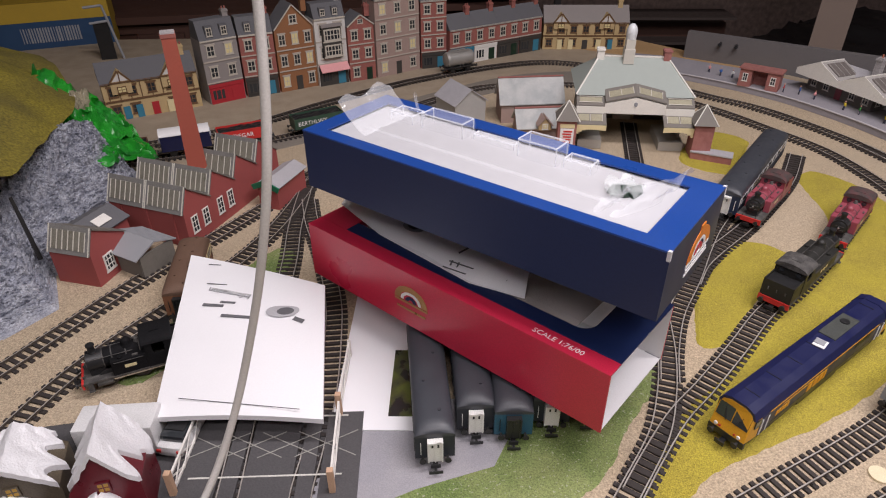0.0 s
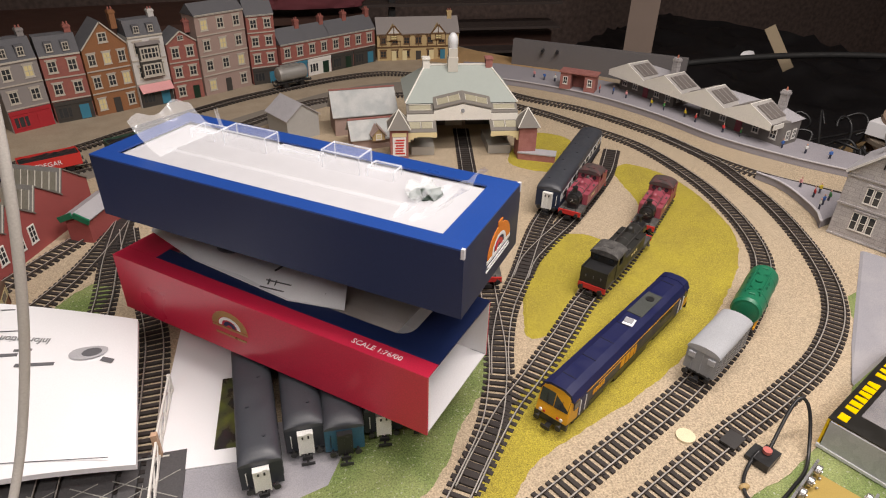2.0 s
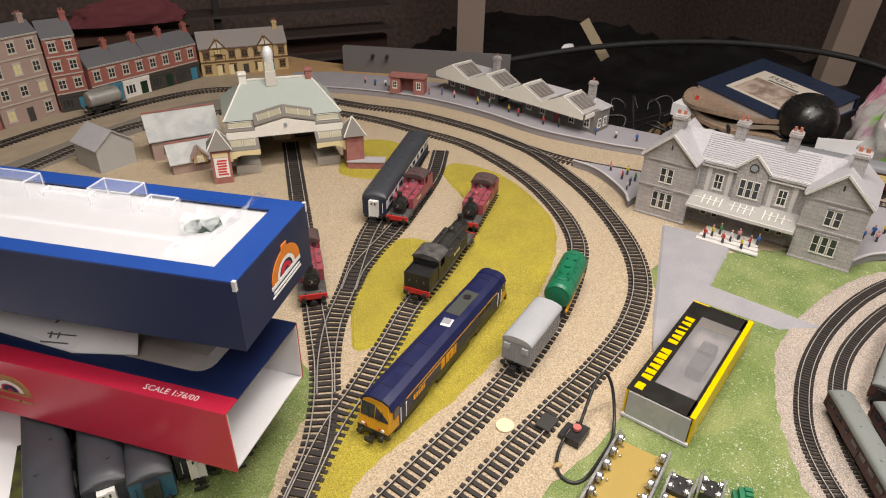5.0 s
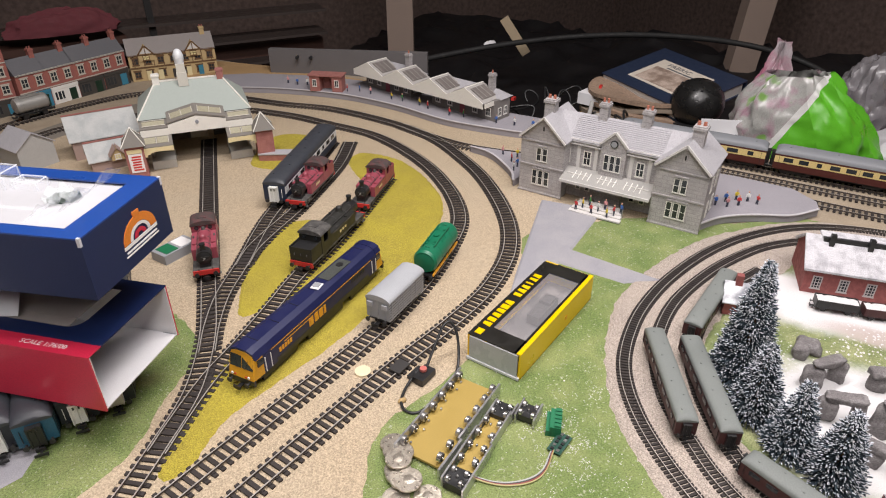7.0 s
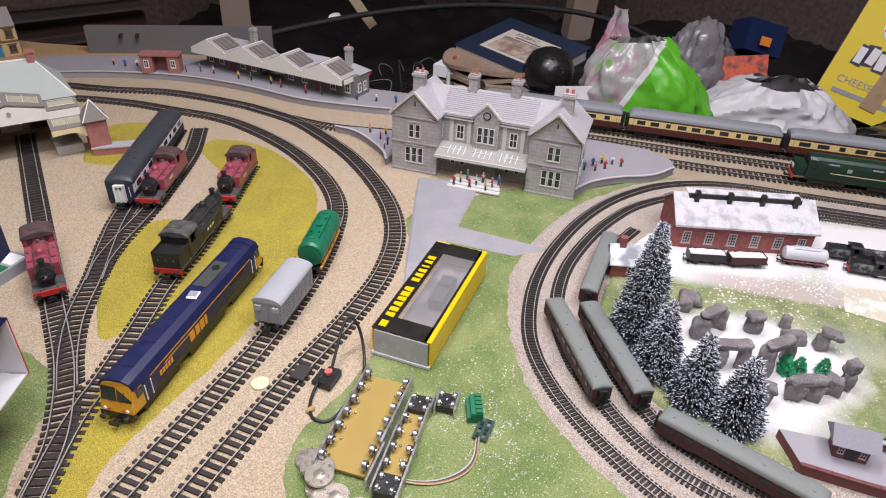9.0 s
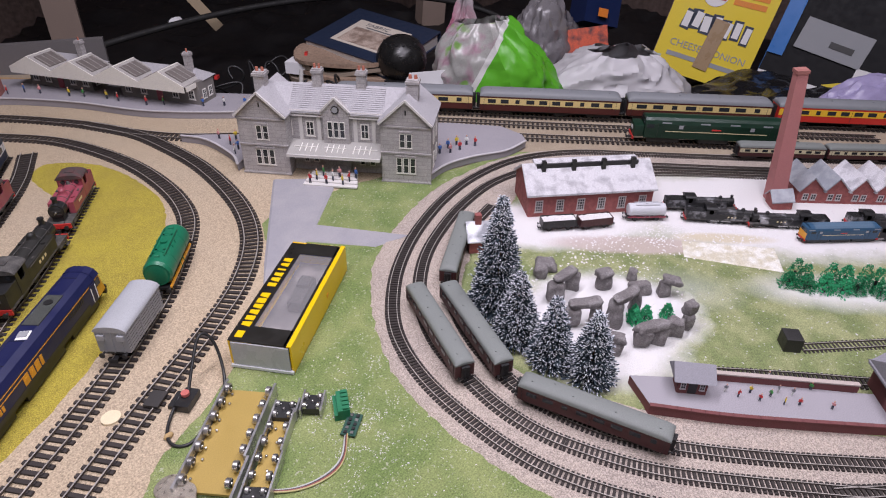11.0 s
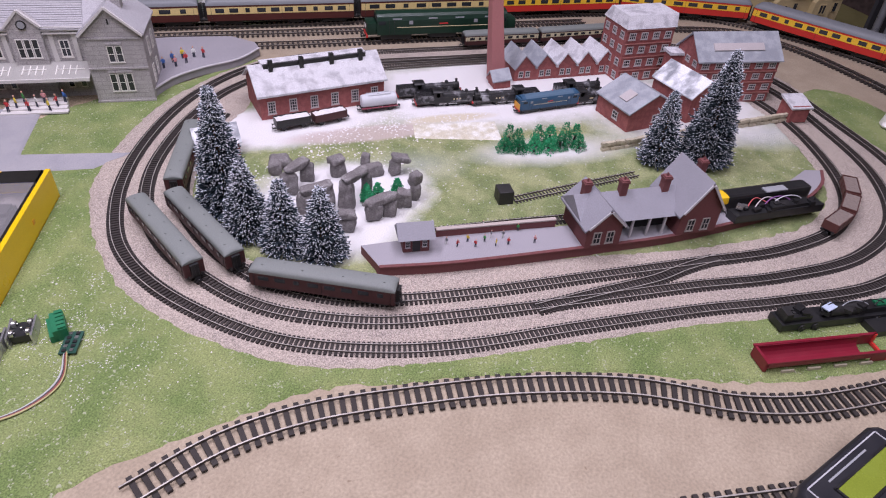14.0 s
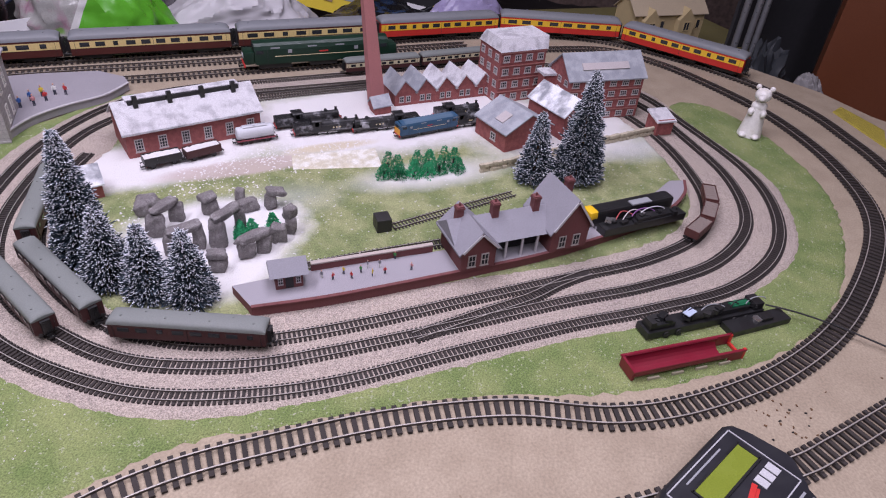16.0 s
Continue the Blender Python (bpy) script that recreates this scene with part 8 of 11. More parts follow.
BLX = thing("blue_train_box", 0.1315, 0.5205, 0.172, -39.2, "open glossy dark blue train box with a white foam tray", "box")
bl, bw_, bh = 0.347, 0.117, 0.056
for r_ in ((0, -bw_ / 2 + 0.001, 0, bl, 0.002, bh), (0, bw_ / 2 - 0.001, 0, bl, 0.002, bh), (-bl / 2 + 0.001, 0, 0, 0.002, bw_ - 0.004, bh), (bl / 2 - 0.001, 0, 0, 0.002, bw_ - 0.004, bh), (0, 0, 0.0, bl - 0.004, bw_ - 0.004, 0.002)):
    part("card_panel", boxes(r_), NAVYC, BLX)
for r_ in ((0, -bw_ / 2 + 0.007, bh, bl, 0.014, 0.0014), (0, bw_ / 2 - 0.009, bh, bl, 0.018, 0.0014), (-bl / 2 + 0.009, -0.002, bh + 0.00005, 0.018, bw_ - 0.030, 0.0014), (bl / 2 - 0.011, -0.002, bh + 0.00005, 0.022, bw_ - 0.030, 0.0014)):
    part("rim", boxes(r_), BLUEC, BLX, "bright blue window border")
WORN = mat("worn_card_white", (0.62, 0.62, 0.66), 0.8)
for x, y in ((bl / 2 - 0.001, -bw_ / 2 + 0.001), (bl / 2 - 0.001, bw_ / 2 - 0.001)):
    part("worn_corner", boxes((x, y, bh - 0.006, 0.0026, 0.0026, 0.0078)), WORN, BLX, "white scuffed box corner")
part("foam_tray", boxes((0, 0, bh - 0.010, bl - 0.006, bw_ - 0.006, 0.008)), FOAM, BLX)
for x, y, w, d, h in ((-0.118, 0.026, 0.030, 0.022, 0.010), (-0.070, 0.026, 0.050, 0.022, 0.016), (-0.018, 0.028, 0.046, 0.012, 0.007), (0.030, 0.026, 0.040, 0.024, 0.018), (0.066, 0.026, 0.028, 0.018, 0.010), (-0.01, -0.014, 0.25, 0.006, 0.003)):
    box(bm := bmesh.new(), x, y, bh - 0.004, w, d, h, bevel=min(d, h) * 0.25)
    bl_part = part("blister", bm, FILM, BLX, "clear moulded plastic blister", smooth=True)
    bl_part.visible_shadow = False
    if h > 0.006:
        # Thin white rods drawn as highlights along the edges of the clear blister.
        q = 0.002
        rim = [(x + a * (w / 2 - q), y + b * (d / 2 - q), bh - 0.004 + h) for a, b in ((-1, -1), (1, -1), (1, 1), (-1, 1))]
        bm = bmesh.new()
        for k in range(4):
            rod(bm, rim[k], rim[(k + 1) % 4], 0.0007, 0.0007, 6)
            rod(bm, rim[k], (rim[k][0], rim[k][1], bh - 0.002), 0.0005, 0.0005, 6)
        part("blister_glint", bm, GLINTW, bl_part, "white rods for the glints on the plastic edges").visible_shadow = False
for x0, x1, y0, y1, z1 in ((-bl / 2 + 0.020, -bl / 2 + 0.052, -0.030, 0.042, 0.026), (-bl / 2 + 0.052, -bl / 2 + 0.058, 0.040, 0.045, 0.018), (bl / 2 - 0.055, bl / 2 - 0.020, -0.034, 0.036, 0.024), (bl / 2 - 0.070, bl / 2 - 0.052, -0.036, -0.004, 0.012)):
    bm = bmesh.new()
    n_ = 12
    g_ = [[bm.verts.new((x0 + (x1 - x0) * i / n_, y0 + (y1 - y0) * j / n_, bh - 0.002 + (z1 + 0.004 * math.sin(j * 0.9)) * (i / n_ if x0 > 0 else 1 - i / n_) ** 1.6 + 0.002 * noise.noise(Vector((i * 0.6, j * 0.6, x0 * 90))))) for j in range(n_ + 1)] for i in range(n_ + 1)]
    for i in range(n_):
        for j in range(n_):
            bm.faces.new((g_[i][j], g_[i + 1][j], g_[i + 1][j + 1], g_[i][j + 1]))
    fl = part("film_flap", bm, FILM2, BLX, "bent clear plastic flap", smooth=True)
    fl.visible_shadow = False
bm = bmesh.new()
for i in range(14):
    box(bm, 0.112 + random.uniform(-0.012, 0.012), 0.006 + random.uniform(-0.010, 0.010), bh - 0.004 + random.uniform(0, 0.010), random.uniform(0.006, 0.016), random.uniform(0.004, 0.012), 0.0012, random.uniform(0, 180), random.uniform(-50, 50), random.uniform(-50, 50))
part("spares_bag", bm, clear("crumpled_bag", (0.75, 0.8, 0.8), 0.1, 0.20), BLX, "crumpled clear bag of spares")["kind"] = "stuff"
bm = bmesh.new()
for i in range(4):
    box(bm, 0.108 + i * 0.003, 0.004 + i * 0.002, bh - 0.005 + i * 0.001, 0.013, 0.010, 0.006, i * 25, 20 * i, 10)
part("spare_part", bm, GREENP, BLX, "dark green spare parts")
def arch_emblem(parent, m, r0, r1, material, label):
    """A plain arched band standing on its chord, in the x-z plane of m."""
    bm = bmesh.new()
    n_ = 14
    ring = [(r1 * math.cos(math.pi * k / n_), 0, r1 * 0.8 * math.sin(math.pi * k / n_)) for k in range(n_ + 1)] + [(r0 * math.cos(math.pi * k / n_), 0, r0 * 0.8 * math.sin(math.pi * k / n_)) for k in range(n_, -1, -1)]
    a = [bm.verts.new(p) for p in ring]
    k_ = len(ring)
    for k in range(n_):
        bm.faces.new((a[k], a[k + 1], a[k_ - 2 - k], a[k_ - 1 - k]))
    r_ = bmesh.ops.extrude_face_region(bm, geom=bm.faces[:])
    bmesh.ops.translate(bm, vec=(0, -0.0006, 0), verts=[q for q in r_["geom"] if isinstance(q, bmesh.types.BMVert)])
    o = part("emblem_arch", bm, material, parent, label)
    o.matrix_basis = m
    return o


em_ = pose(bl / 2 + 0.0002, 0.012, 0.023, 0, 0, 90)
arch_emblem(BLX, em_, 0.0155, 0.0245, GOLD, "orange arched emblem")
arch_emblem(BLX, em_, 0.0115, 0.0150, WHITE, "white inner arch of the emblem")
arch_emblem(BLX, em_, 0.0040, 0.0085, REDC, "dark red inner arch of the emblem")
part("emblem_crest", boxes((bl / 2 + 0.0004, 0.012, 0.0415, 0.0008, 0.009, 0.005)), GOLD, BLX)
for z_, w_, h_ in ((0.0192, 0.050, 0.0030), (0.0150, 0.046, 0.0016), (0.0120, 0.050, 0.0012)):
    part("printed_bar", boxes((bl / 2 + 0.0004, 0.012, z_, 0.0006, w_, h_)), WHITE, BLX)

RBX = thing("red_train_box", 0.1165, 0.5320, 0.0535, -42.6, "glossy red train box with a window and open white end", "box")
rl, rw, rh_ = 0.350, 0.114, 0.061
INSIDE = mat("white_card_inside", (0.74, 0.73, 0.74), 0.75, var=0.05, scale=14)
for r_ in ((0, -rw / 2 + 0.0008, 0, rl, 0.0016, rh_), (0, rw / 2 - 0.0008, 0, rl, 0.0016, rh_), (-rl / 2 + 0.0008, 0, 0, 0.0016, rw - 0.0036, rh_), (0, 0, 0, rl - 0.004, rw - 0.0036, 0.0014)):
    part("card_panel", boxes(r_), REDC, RBX)
for r_ in ((0.0004, -rw / 2 + 0.0021, 0.0014, rl - 0.001, 0.0010, rh_ - 0.002), (0.0004, rw / 2 - 0.0021, 0.0014, rl - 0.001, 0.0010, rh_ - 0.002), (0.0012, 0, 0.00142, rl - 0.0030, rw - 0.0056, 0.0010)):
    part("inner_face", boxes(r_), INSIDE, RBX, "plain white inside of the card")
part("fold_line", boxes((rl / 2 - 0.008, rw / 2 - 0.0034, 0.0026, 0.014, 0.0006, 0.0004)), GREYP, RBX)
part("top_strip", boxes((0, -rw / 2 + 0.0085, rh_, rl, 0.017, 0.0012)), REDC, RBX, "red strip along the lid")
part("top_strip", boxes((0, rw / 2 - 0.008, rh_, rl, 0.016, 0.0012)), NAVYC, RBX, "navy strip along the lid")
part("top_strip", boxes((-rl / 2 + 0.02, 0.0005, rh_, 0.040, rw - 0.034, 0.0012)), REDC, RBX)
bm = bmesh.new()
x0_, y0_, y1_ = rl / 2 - 0.037, -rw / 2 + 0.034, rw / 2 - 0.016
corner = [(x0_ - 0.014 * (1 - math.sin(q)), y0_ + 0.014 * (1 - math.cos(q))) for q in [radians(15 * k) for k in range(7)]]
ring = [(rl / 2, y1_), (x0_, y1_)] + corner[::-1] + [(-rl / 2 + 0.04, y0_), (-rl / 2 + 0.04, -rw / 2 + 0.017), (rl / 2, -rw / 2 + 0.017)]
prism(bm, [(x, y, rh_) for x, y in ring], (0, 0, 0.0012))
part("window_border", bm, NAVYC, RBX, "navy window border with a rounded corner")
# The film's brown-grey tint is a reflection put into its colour.
fw = part("window_film", boxes((0.0, 0.009, rh_ - 0.0008, rl - 0.10, rw - 0.048, 0.0005)), clear("reflecting_window_film", (0.50, 0.45, 0.42), 0.12, 0.42), RBX)
fw.visible_shadow = False
FOIL = mat("gold_foil", (0.42, 0.24, 0.09), 0.35, 0.5)
er_ = pose(-0.030, -rw / 2 - 0.0001, 0.030, 0, 0, 0)
arch_emblem(RBX, er_, 0.0140, 0.0210, FOIL, "gold arched emblem")
arch_emblem(RBX, er_, 0.0095, 0.0130, WHITE, "white inner arch of the emblem")
arch_emblem(RBX, er_, 0.0030, 0.0070, NAVYC, "dark inner arch of the emblem")
for z_, w_ in ((0.0265, 0.042), (0.0185, 0.036)):
    part("printed_bar", boxes((-0.030, -rw / 2 - 0.0003, z_, w_, 0.0006, 0.0022)), FOIL, RBX)
letters("scale_print", "SCALE 1:76/00", 0.0078, WHITE, RBX, pose(0.100, -rw / 2 + 0.006, rh_ + 0.0013, 0, 0, 0), "white printed scale")

TRY = thing("plastic_tray", 0.118, 0.527, 0.1158, -41, "clear plastic tray under the blue box", "tray")
tr = part("shell", boxes((-0.02, 0.046, 0, 0.24, 0.018, 0.0560)), clear("smoky_film", (0.55, 0.55, 0.55), 0.1, 0.22), TRY)
tr.visible_shadow = False
lf1 = thing("leaflet", 0.1165, 0.5320, 0.1160, -42.6, "folded white instruction leaflet on the red box", "leaflet")
bm = bmesh.new()
prism(bm, [(-0.178, -0.008, 0.0006), (-0.10, -0.026, 0.0004), (0.020, -0.033, 0.0002), (0.072, -0.020, 0.0002), (0.045, 0.036, 0.046), (-0.165, 0.036, 0.046)], (0, 0, 0.0008))
part("sheet", bm, PAPER, lf1)


def on_leaf(x, y):
    return 0.0016 + 0.046 * max(0.0, (y + 0.028) / 0.064)


for x, y, w, d, rz in ((-0.040, 0.006, 0.028, 0.003, 84), (-0.030, 0.010, 0.020, 0.002, 84), (0.020, -0.020, 0.060, 0.0012, 9), (0.018, -0.026, 0.062, 0.0012, 9), (0.0, -0.006, 0.030, 0.0016, 84)):
    part("printed_bar", boxes((x, y, on_leaf(x, y), w, d, 0.0003, rz, 35)), INK, lf1)
for r_, m_, k in ((0.0105, mat("pale_drawing", (0.42, 0.42, 0.44), 0.8), 0.0), (0.0055, INK, 0.0004)):
    part("printed_drawing", ball(bmesh.new(), -0.068, -0.010, on_leaf(0, -0.010) + 0.0004 + k, r_ * 1.2, r_ * 0.8, 0.0005, 18), m_, lf1, smooth=True)
part("printed_track", boxes(*[(-0.008 + i * 0.007, -0.0235 + i * 0.0011, on_leaf(0, -0.023), 0.0016, 0.0055, 0.0003, 9, 35) for i in range(9)]), INK, lf1)

# ---------------------------------------------------------------- manual, sheet and cable
MAN = thing("instruction_manual", 0, 0, 0, 0, "white paper-covered instruction manual lying on the tracks", "booklet")
A, B, C, D = Vector((-0.168, 0.421, 0.034)), Vector((-0.021, 0.413, 0.034)), Vector((-0.036, 0.577, 0.058)), Vector((-0.194, 0.642, 0.058))
bm = bmesh.new()
n = 10
rows_ = []
for i in range(n + 1):
    t = i / n
    l, r = A.lerp(D, t), B.lerp(C, t)
    rows_.append([l.lerp(r, k / n) + Vector((0, 0, 0.004 * math.sin(math.pi * k / n) * (1 - 0.5 * t))) for k in range(n + 1)])
top = [[bm.verts.new(p) for p in rr] for rr in rows_]
bot = [[bm.verts.new(p - Vector((0, 0, 0.0055))) for p in rr] for rr in rows_]
for i in range(n):
    for k in range(n):
        bm.faces.new((top[i][k], top[i][k + 1], top[i + 1][k + 1], top[i + 1][k]))
        bm.faces.new((bot[i][k], bot[i + 1][k], bot[i + 1][k + 1], bot[i][k + 1]))
for i in range(n):
    bm.faces.new((top[i][0], top[i + 1][0], bot[i + 1][0], bot[i][0]))
    bm.faces.new((top[i][n], bot[i][n], bot[i + 1][n], top[i + 1][n]))
    bm.faces.new((top[0][i], bot[0][i], bot[0][i + 1], top[0][i + 1]))
    bm.faces.new((top[n][i], top[n][i + 1], bot[n][i + 1], bot[n][i]))
part("page_block", bm, PAPER, MAN, smooth=True)


def on_manual(u, v, up=0.0006):
    return A.lerp(D, v).lerp(B.lerp(C, v), u) + Vector((0, 0, 0.004 * math.sin(math.pi * u) * (1 - 0.5 * v) + up))


def bar(u, v, w, h, material, name, turn=0.0):
    p = on_manual(u, v)
    part(name, boxes((p.x, p.y, p.z, w, h, 0.0004, -9 + turn, 7.5)), material, MAN)


for u, v, w, h in ((0.42, 0.60, 0.034, 0.007), (0.24, 0.655, 0.022, 0.007), (0.34, 0.69, 0.016, 0.005), (0.24, 0.81, 0.022, 0.002), (0.2, 0.955, 0.014, 0.002)):
    bar(u, v, w, h * 0.5, INK, "printed_bar")
bar(0.5, 0.06, 0.11, 0.0006, INK, "printed_line")
p = on_manual(0.72, 0.70)
bm = bmesh.new()
ball(bm, p.x, p.y, p.z, 0.017, 0.010, 0.0006, 20)
part("printed_drawing", bm, mat("pale_print", (0.42, 0.42, 0.44), 0.8), MAN, smooth=True)
bm = bmesh.new()
ball(bm, p.x + 0.003, p.y - 0.001, p.z + 0.0004, 0.009, 0.006, 0.0005, 20)
part("printed_dial", bm, INK, MAN, smooth=True)
bar(0.83, 0.655, 0.012, 0.005, INK, "printed_bar", -20)

ex_ = (on_manual(0.30, 0.80) - on_manual(0.50, 0.80)).normalized()
ey_ = (on_manual(0.40, 0.70) - on_manual(0.40, 0.85)).normalized()
ez_ = ex_.cross(ey_).normalized()
ey_ = ez_.cross(ex_)
o_ = on_manual(0.50, 0.775, 0.0009)
mm_ = Matrix.Translation(o_) @ Matrix((ex_, ey_, ez_)).transposed().to_4x4()
letters("cover_print", "Information", 0.0105, INK, MAN, mm_, "grey printed word")
single("paper_sheet", boxes((0.0, 0.0, 0.0, 0.085, 0.20, 0.0012)), PAPER, 0.028, 0.525, 0.004, -3, "blank white sheet of card under the coaches", "paper")
ph = thing("picture_card", 0.050, 0.485, 0.0054, -3, "dark photograph printed on the sheet", "picture")
part("print", boxes((0, 0, 0, 0.03, 0.09, 0.0006)), mat("dark_photo", (0.03, 0.03, 0.03), 0.3, col2=(0.10, 0.12, 0.03), scale=40), ph)


def tube(name, pts, r, material, label, category="cable", parent=None):
    cu = bpy.data.curves.new(name, "CURVE")
    cu.dimensions, cu.bevel_depth, cu.bevel_resolution, cu.resolution_u = "3D", r, 3, 8
    sp_ = cu.splines.new("NURBS")
    sp_.points.add(len(pts) - 1)
    for q, co in zip(sp_.points, pts):
        q.co = (*co, 1)
    sp_.use_endpoint_u, sp_.order_u = True, 4
    tmp = bpy.data.objects.new(name, cu)
    scene.collection.objects.link(tmp)
    me = bpy.data.meshes.new_from_object(tmp)
    bpy.data.objects.remove(tmp)
    me.materials.clear()
    me.materials.append(material)
    me.polygons.foreach_set("use_smooth", [True] * len(me.polygons))
    ob = new(name, me)
    if parent is not None:
        ob.parent = parent
        return ob
    return tagged(ob, label, category)


tube("hanging_cable", [(-0.015, 0.395, 1.499), (-0.014, 0.392, 0.9), (-0.013, 0.387, 0.5), (-0.014, 0.380, 0.375), (-0.019, 0.366, 0.30), (-0.030, 0.366, 0.245), (-0.043, 0.370, 0.195), (-0.058, 0.369, 0.145), (-0.075, 0.362, 0.09), (-0.105, 0.335, 0.02), (-0.13, 0.30, 0.004), (-0.16, 0.2, 0.004)], 0.0030,
     mat("grey_white_cable", (0.55, 0.53, 0.50), 0.5, var=0.1), "grey-white cable hanging from the ceiling")

# ---------------------------------------------------------------- small-gauge loco box
GF = thing("yellow_loco_box", 0.658, 0.335, 0.0018, 25.2, "yellow and black locomotive box with a clear window", "box")
YCARD = mat("yellow_card", (0.80, 0.52, 0.0), 0.35, var=0.06, scale=20, coat=0.2)
BCARD = mat("black_card", (0.015, 0.014, 0.012), 0.35, var=0.1, coat=0.2)
gl, gw_, gh = 0.185, 0.066, 0.034
part("carton", boxes((0, -gw_ / 2 + 0.001, 0, gl, 0.002, gh), (0, gw_ / 2 - 0.001, 0, gl, 0.002, gh), (gl / 2 - 0.001, 0, 0, 0.002, gw_ - 0.004, gh), (0, 0, 0, gl, gw_, 0.0015)), YCARD, GF)
part("black_top", boxes((-0.002, gw_ / 2 - 0.009, gh, gl - 0.004, 0.018, 0.0012), (-gl / 2 + 0.012, -0.006, gh, 0.024, 0.042, 0.0012), (gl / 2 - 0.014, -0.006, gh, 0.024, 0.042, 0.0012), (-0.002, -0.0265, gh, gl - 0.004, 0.003, 0.0012)), BCARD, GF, "black printed lid border")
part("yellow_edge", boxes((0, -gw_ / 2 + 0.0025, gh, gl, 0.005, 0.0011)), YCARD, GF)
gfw = part("window", boxes((0, -0.005, gh, gl - 0.05, 0.042, 0.0008)), clear("box_window_film", (0.7, 0.68, 0.7), 0.12, 0.12), GF)
gfw.visible_shadow = False
part("insert", boxes((0, -0.005, 0.012, gl - 0.03, 0.050, 0.003)), mat("grey_insert", (0.07, 0.065, 0.065), 0.5, var=0.4, scale=40, col2=(0.15, 0.135, 0.13)), GF)
ml = thing("boxed_wagon", 0.666, 0.335, 0.0168, 25.2, "dark wagon model inside the yellow box", "wagon")
part("body", boxes((0, -0.004, 0.002, 0.05, 0.016, 0.012), (0.012, -0.004, 0.014, 0.018, 0.014, 0.004)), DARKMET, ml)
part("end_tray", boxes((-gl / 2 - 0.0004, 0, 0.003, 0.0016, gw_ - 0.006, gh - 0.004)), mat("grey_plastic_end", (0.42, 0.43, 0.44), 0.25, var=0.1), GF, "grey plastic tray end")
part("end_rim", boxes((-gl / 2 - 0.001, 0, 0.001, 0.003, gw_, 0.003)), mat("pale_plastic", (0.62, 0.63, 0.65), 0.3), GF)
for i, w in enumerate((0.0078, 0.0070, 0.0082, 0.0078, 0.0082, 0.0090, 0, 0.0062, 0.0082, 0.0072, 0.0030, 0.0070, 0.0078)):
    if w:
        bm = bmesh.new()
        x, k = -gl / 2 + 0.026 + i * 0.0098, (0.0016, 0.0, 0.0022)[i % 3]
        prism(bm, [(x - w / 2, gw_ / 2 - 0.0140, gh + 0.0012), (x + w / 2, gw_ / 2 - 0.0140, gh + 0.0012), (x + w / 2 - k * 0.5, gw_ / 2 - 0.0042, gh + 0.0012), (x - w / 2 + k, gw_ / 2 - 0.0042, gh + 0.0012)], (0, 0, 0.0005))
        part("title_bar", bm, YCARD, GF, "yellow title block")
part("title_mark", boxes((-gl / 2 + 0.010, gw_ / 2 - 0.009, gh + 0.0012, 0.010, 0.008, 0.0005)), YCARD, GF)
part("side_mark", boxes((0.018, -gw_ / 2 - 0.0003, 0.014, 0.005, 0.0006, 0.005)), ORANGE, GF)

# ---------------------------------------------------------------- rolling road, coins and wires
ALU = mat("brushed_aluminium", (0.55, 0.55, 0.56), 0.3, 0.8, var=0.12, scale=80)
BRASSB = mat("ochre_board", (0.36, 0.25, 0.06), 0.55, var=0.1)
def roller(parent, x, y, z, r, w):
    """A flanged steel roller with a dark bore, its axle across the rail."""
    o = part("roller", rods(((x, y - w / 2, z), (x, y + w / 2, z), r, r, 16), ((x, y - w / 2 - 0.0006, z), (x, y - w / 2, z), r * 0.86, r, 16), ((x, y + w / 2, z), (x, y + w / 2 + 0.0006, z), r, r * 0.86, 16)), STEEL, parent, smooth=True)
    for e in (-1, 1):
        part("bore", rods(((x, y + e * (w / 2 + 0.0005), z), (x, y + e * (w / 2 + 0.0008), z), r * 0.76, r * 0.76, 12)), BLACK, o, smooth=True)
        part("axle", rods(((x, y + e * (w / 2 + 0.0006), z), (x, y + e * (w / 2 + 0.0016), z), r * 0.30, r * 0.24, 8)), STEEL, o, smooth=True)


def pin(parent, x, y, z):
    bm = rods(((x, y, z), (x, y, z + 0.0016), 0.0009, 0.0009, 10))
    ball(bm, x, y, z + 0.0018, 0.0013, 0.0013, 0.0009, 10)
    part("pin", bm, STEEL, parent, smooth=True)


RR = thing("rolling_road", 0.494, 0.250, 0.0018, heading((0.442, 0.222), (0.545, 0.280)), "ochre rolling-road board with aluminium rails and rollers", "rolling road")
part("board", boxes((0, 0, 0.003, 0.114, 0.043, 0.0025)), BRASSB, RR)
part("side_rail", boxes((0, 0.0235, 0, 0.124, 0.0022, 0.0150)), ALU, RR)
part("side_rail", boxes((0.018, -0.0235, 0, 0.086, 0.0022, 0.0150)), ALU, RR)
part("side_rail", boxes((-0.044, -0.0260, 0, 0.042, 0.0022, 0.0135)), ALU, RR)
for sd in (-1, 1):
    for i in range(7):
        roller(RR, -0.051 + i * 0.0172, sd * 0.0195, 0.0126, 0.0047, 0.0034)
        pin(RR, -0.046 + i * 0.0160 + (0.004 if i % 2 else 0), sd * (0.0140 if i % 2 else 0.0160), 0.0055)
R2 = thing("rolling_road", 0.504, 0.208, 0.0018, heading((0.456, 0.178), (0.558, 0.240)), "narrow aluminium rolling road with black bearing blocks", "rolling road")
part("board", boxes((0.0, 0, 0.003, 0.070, 0.016, 0.0025)), BRASSB, R2)
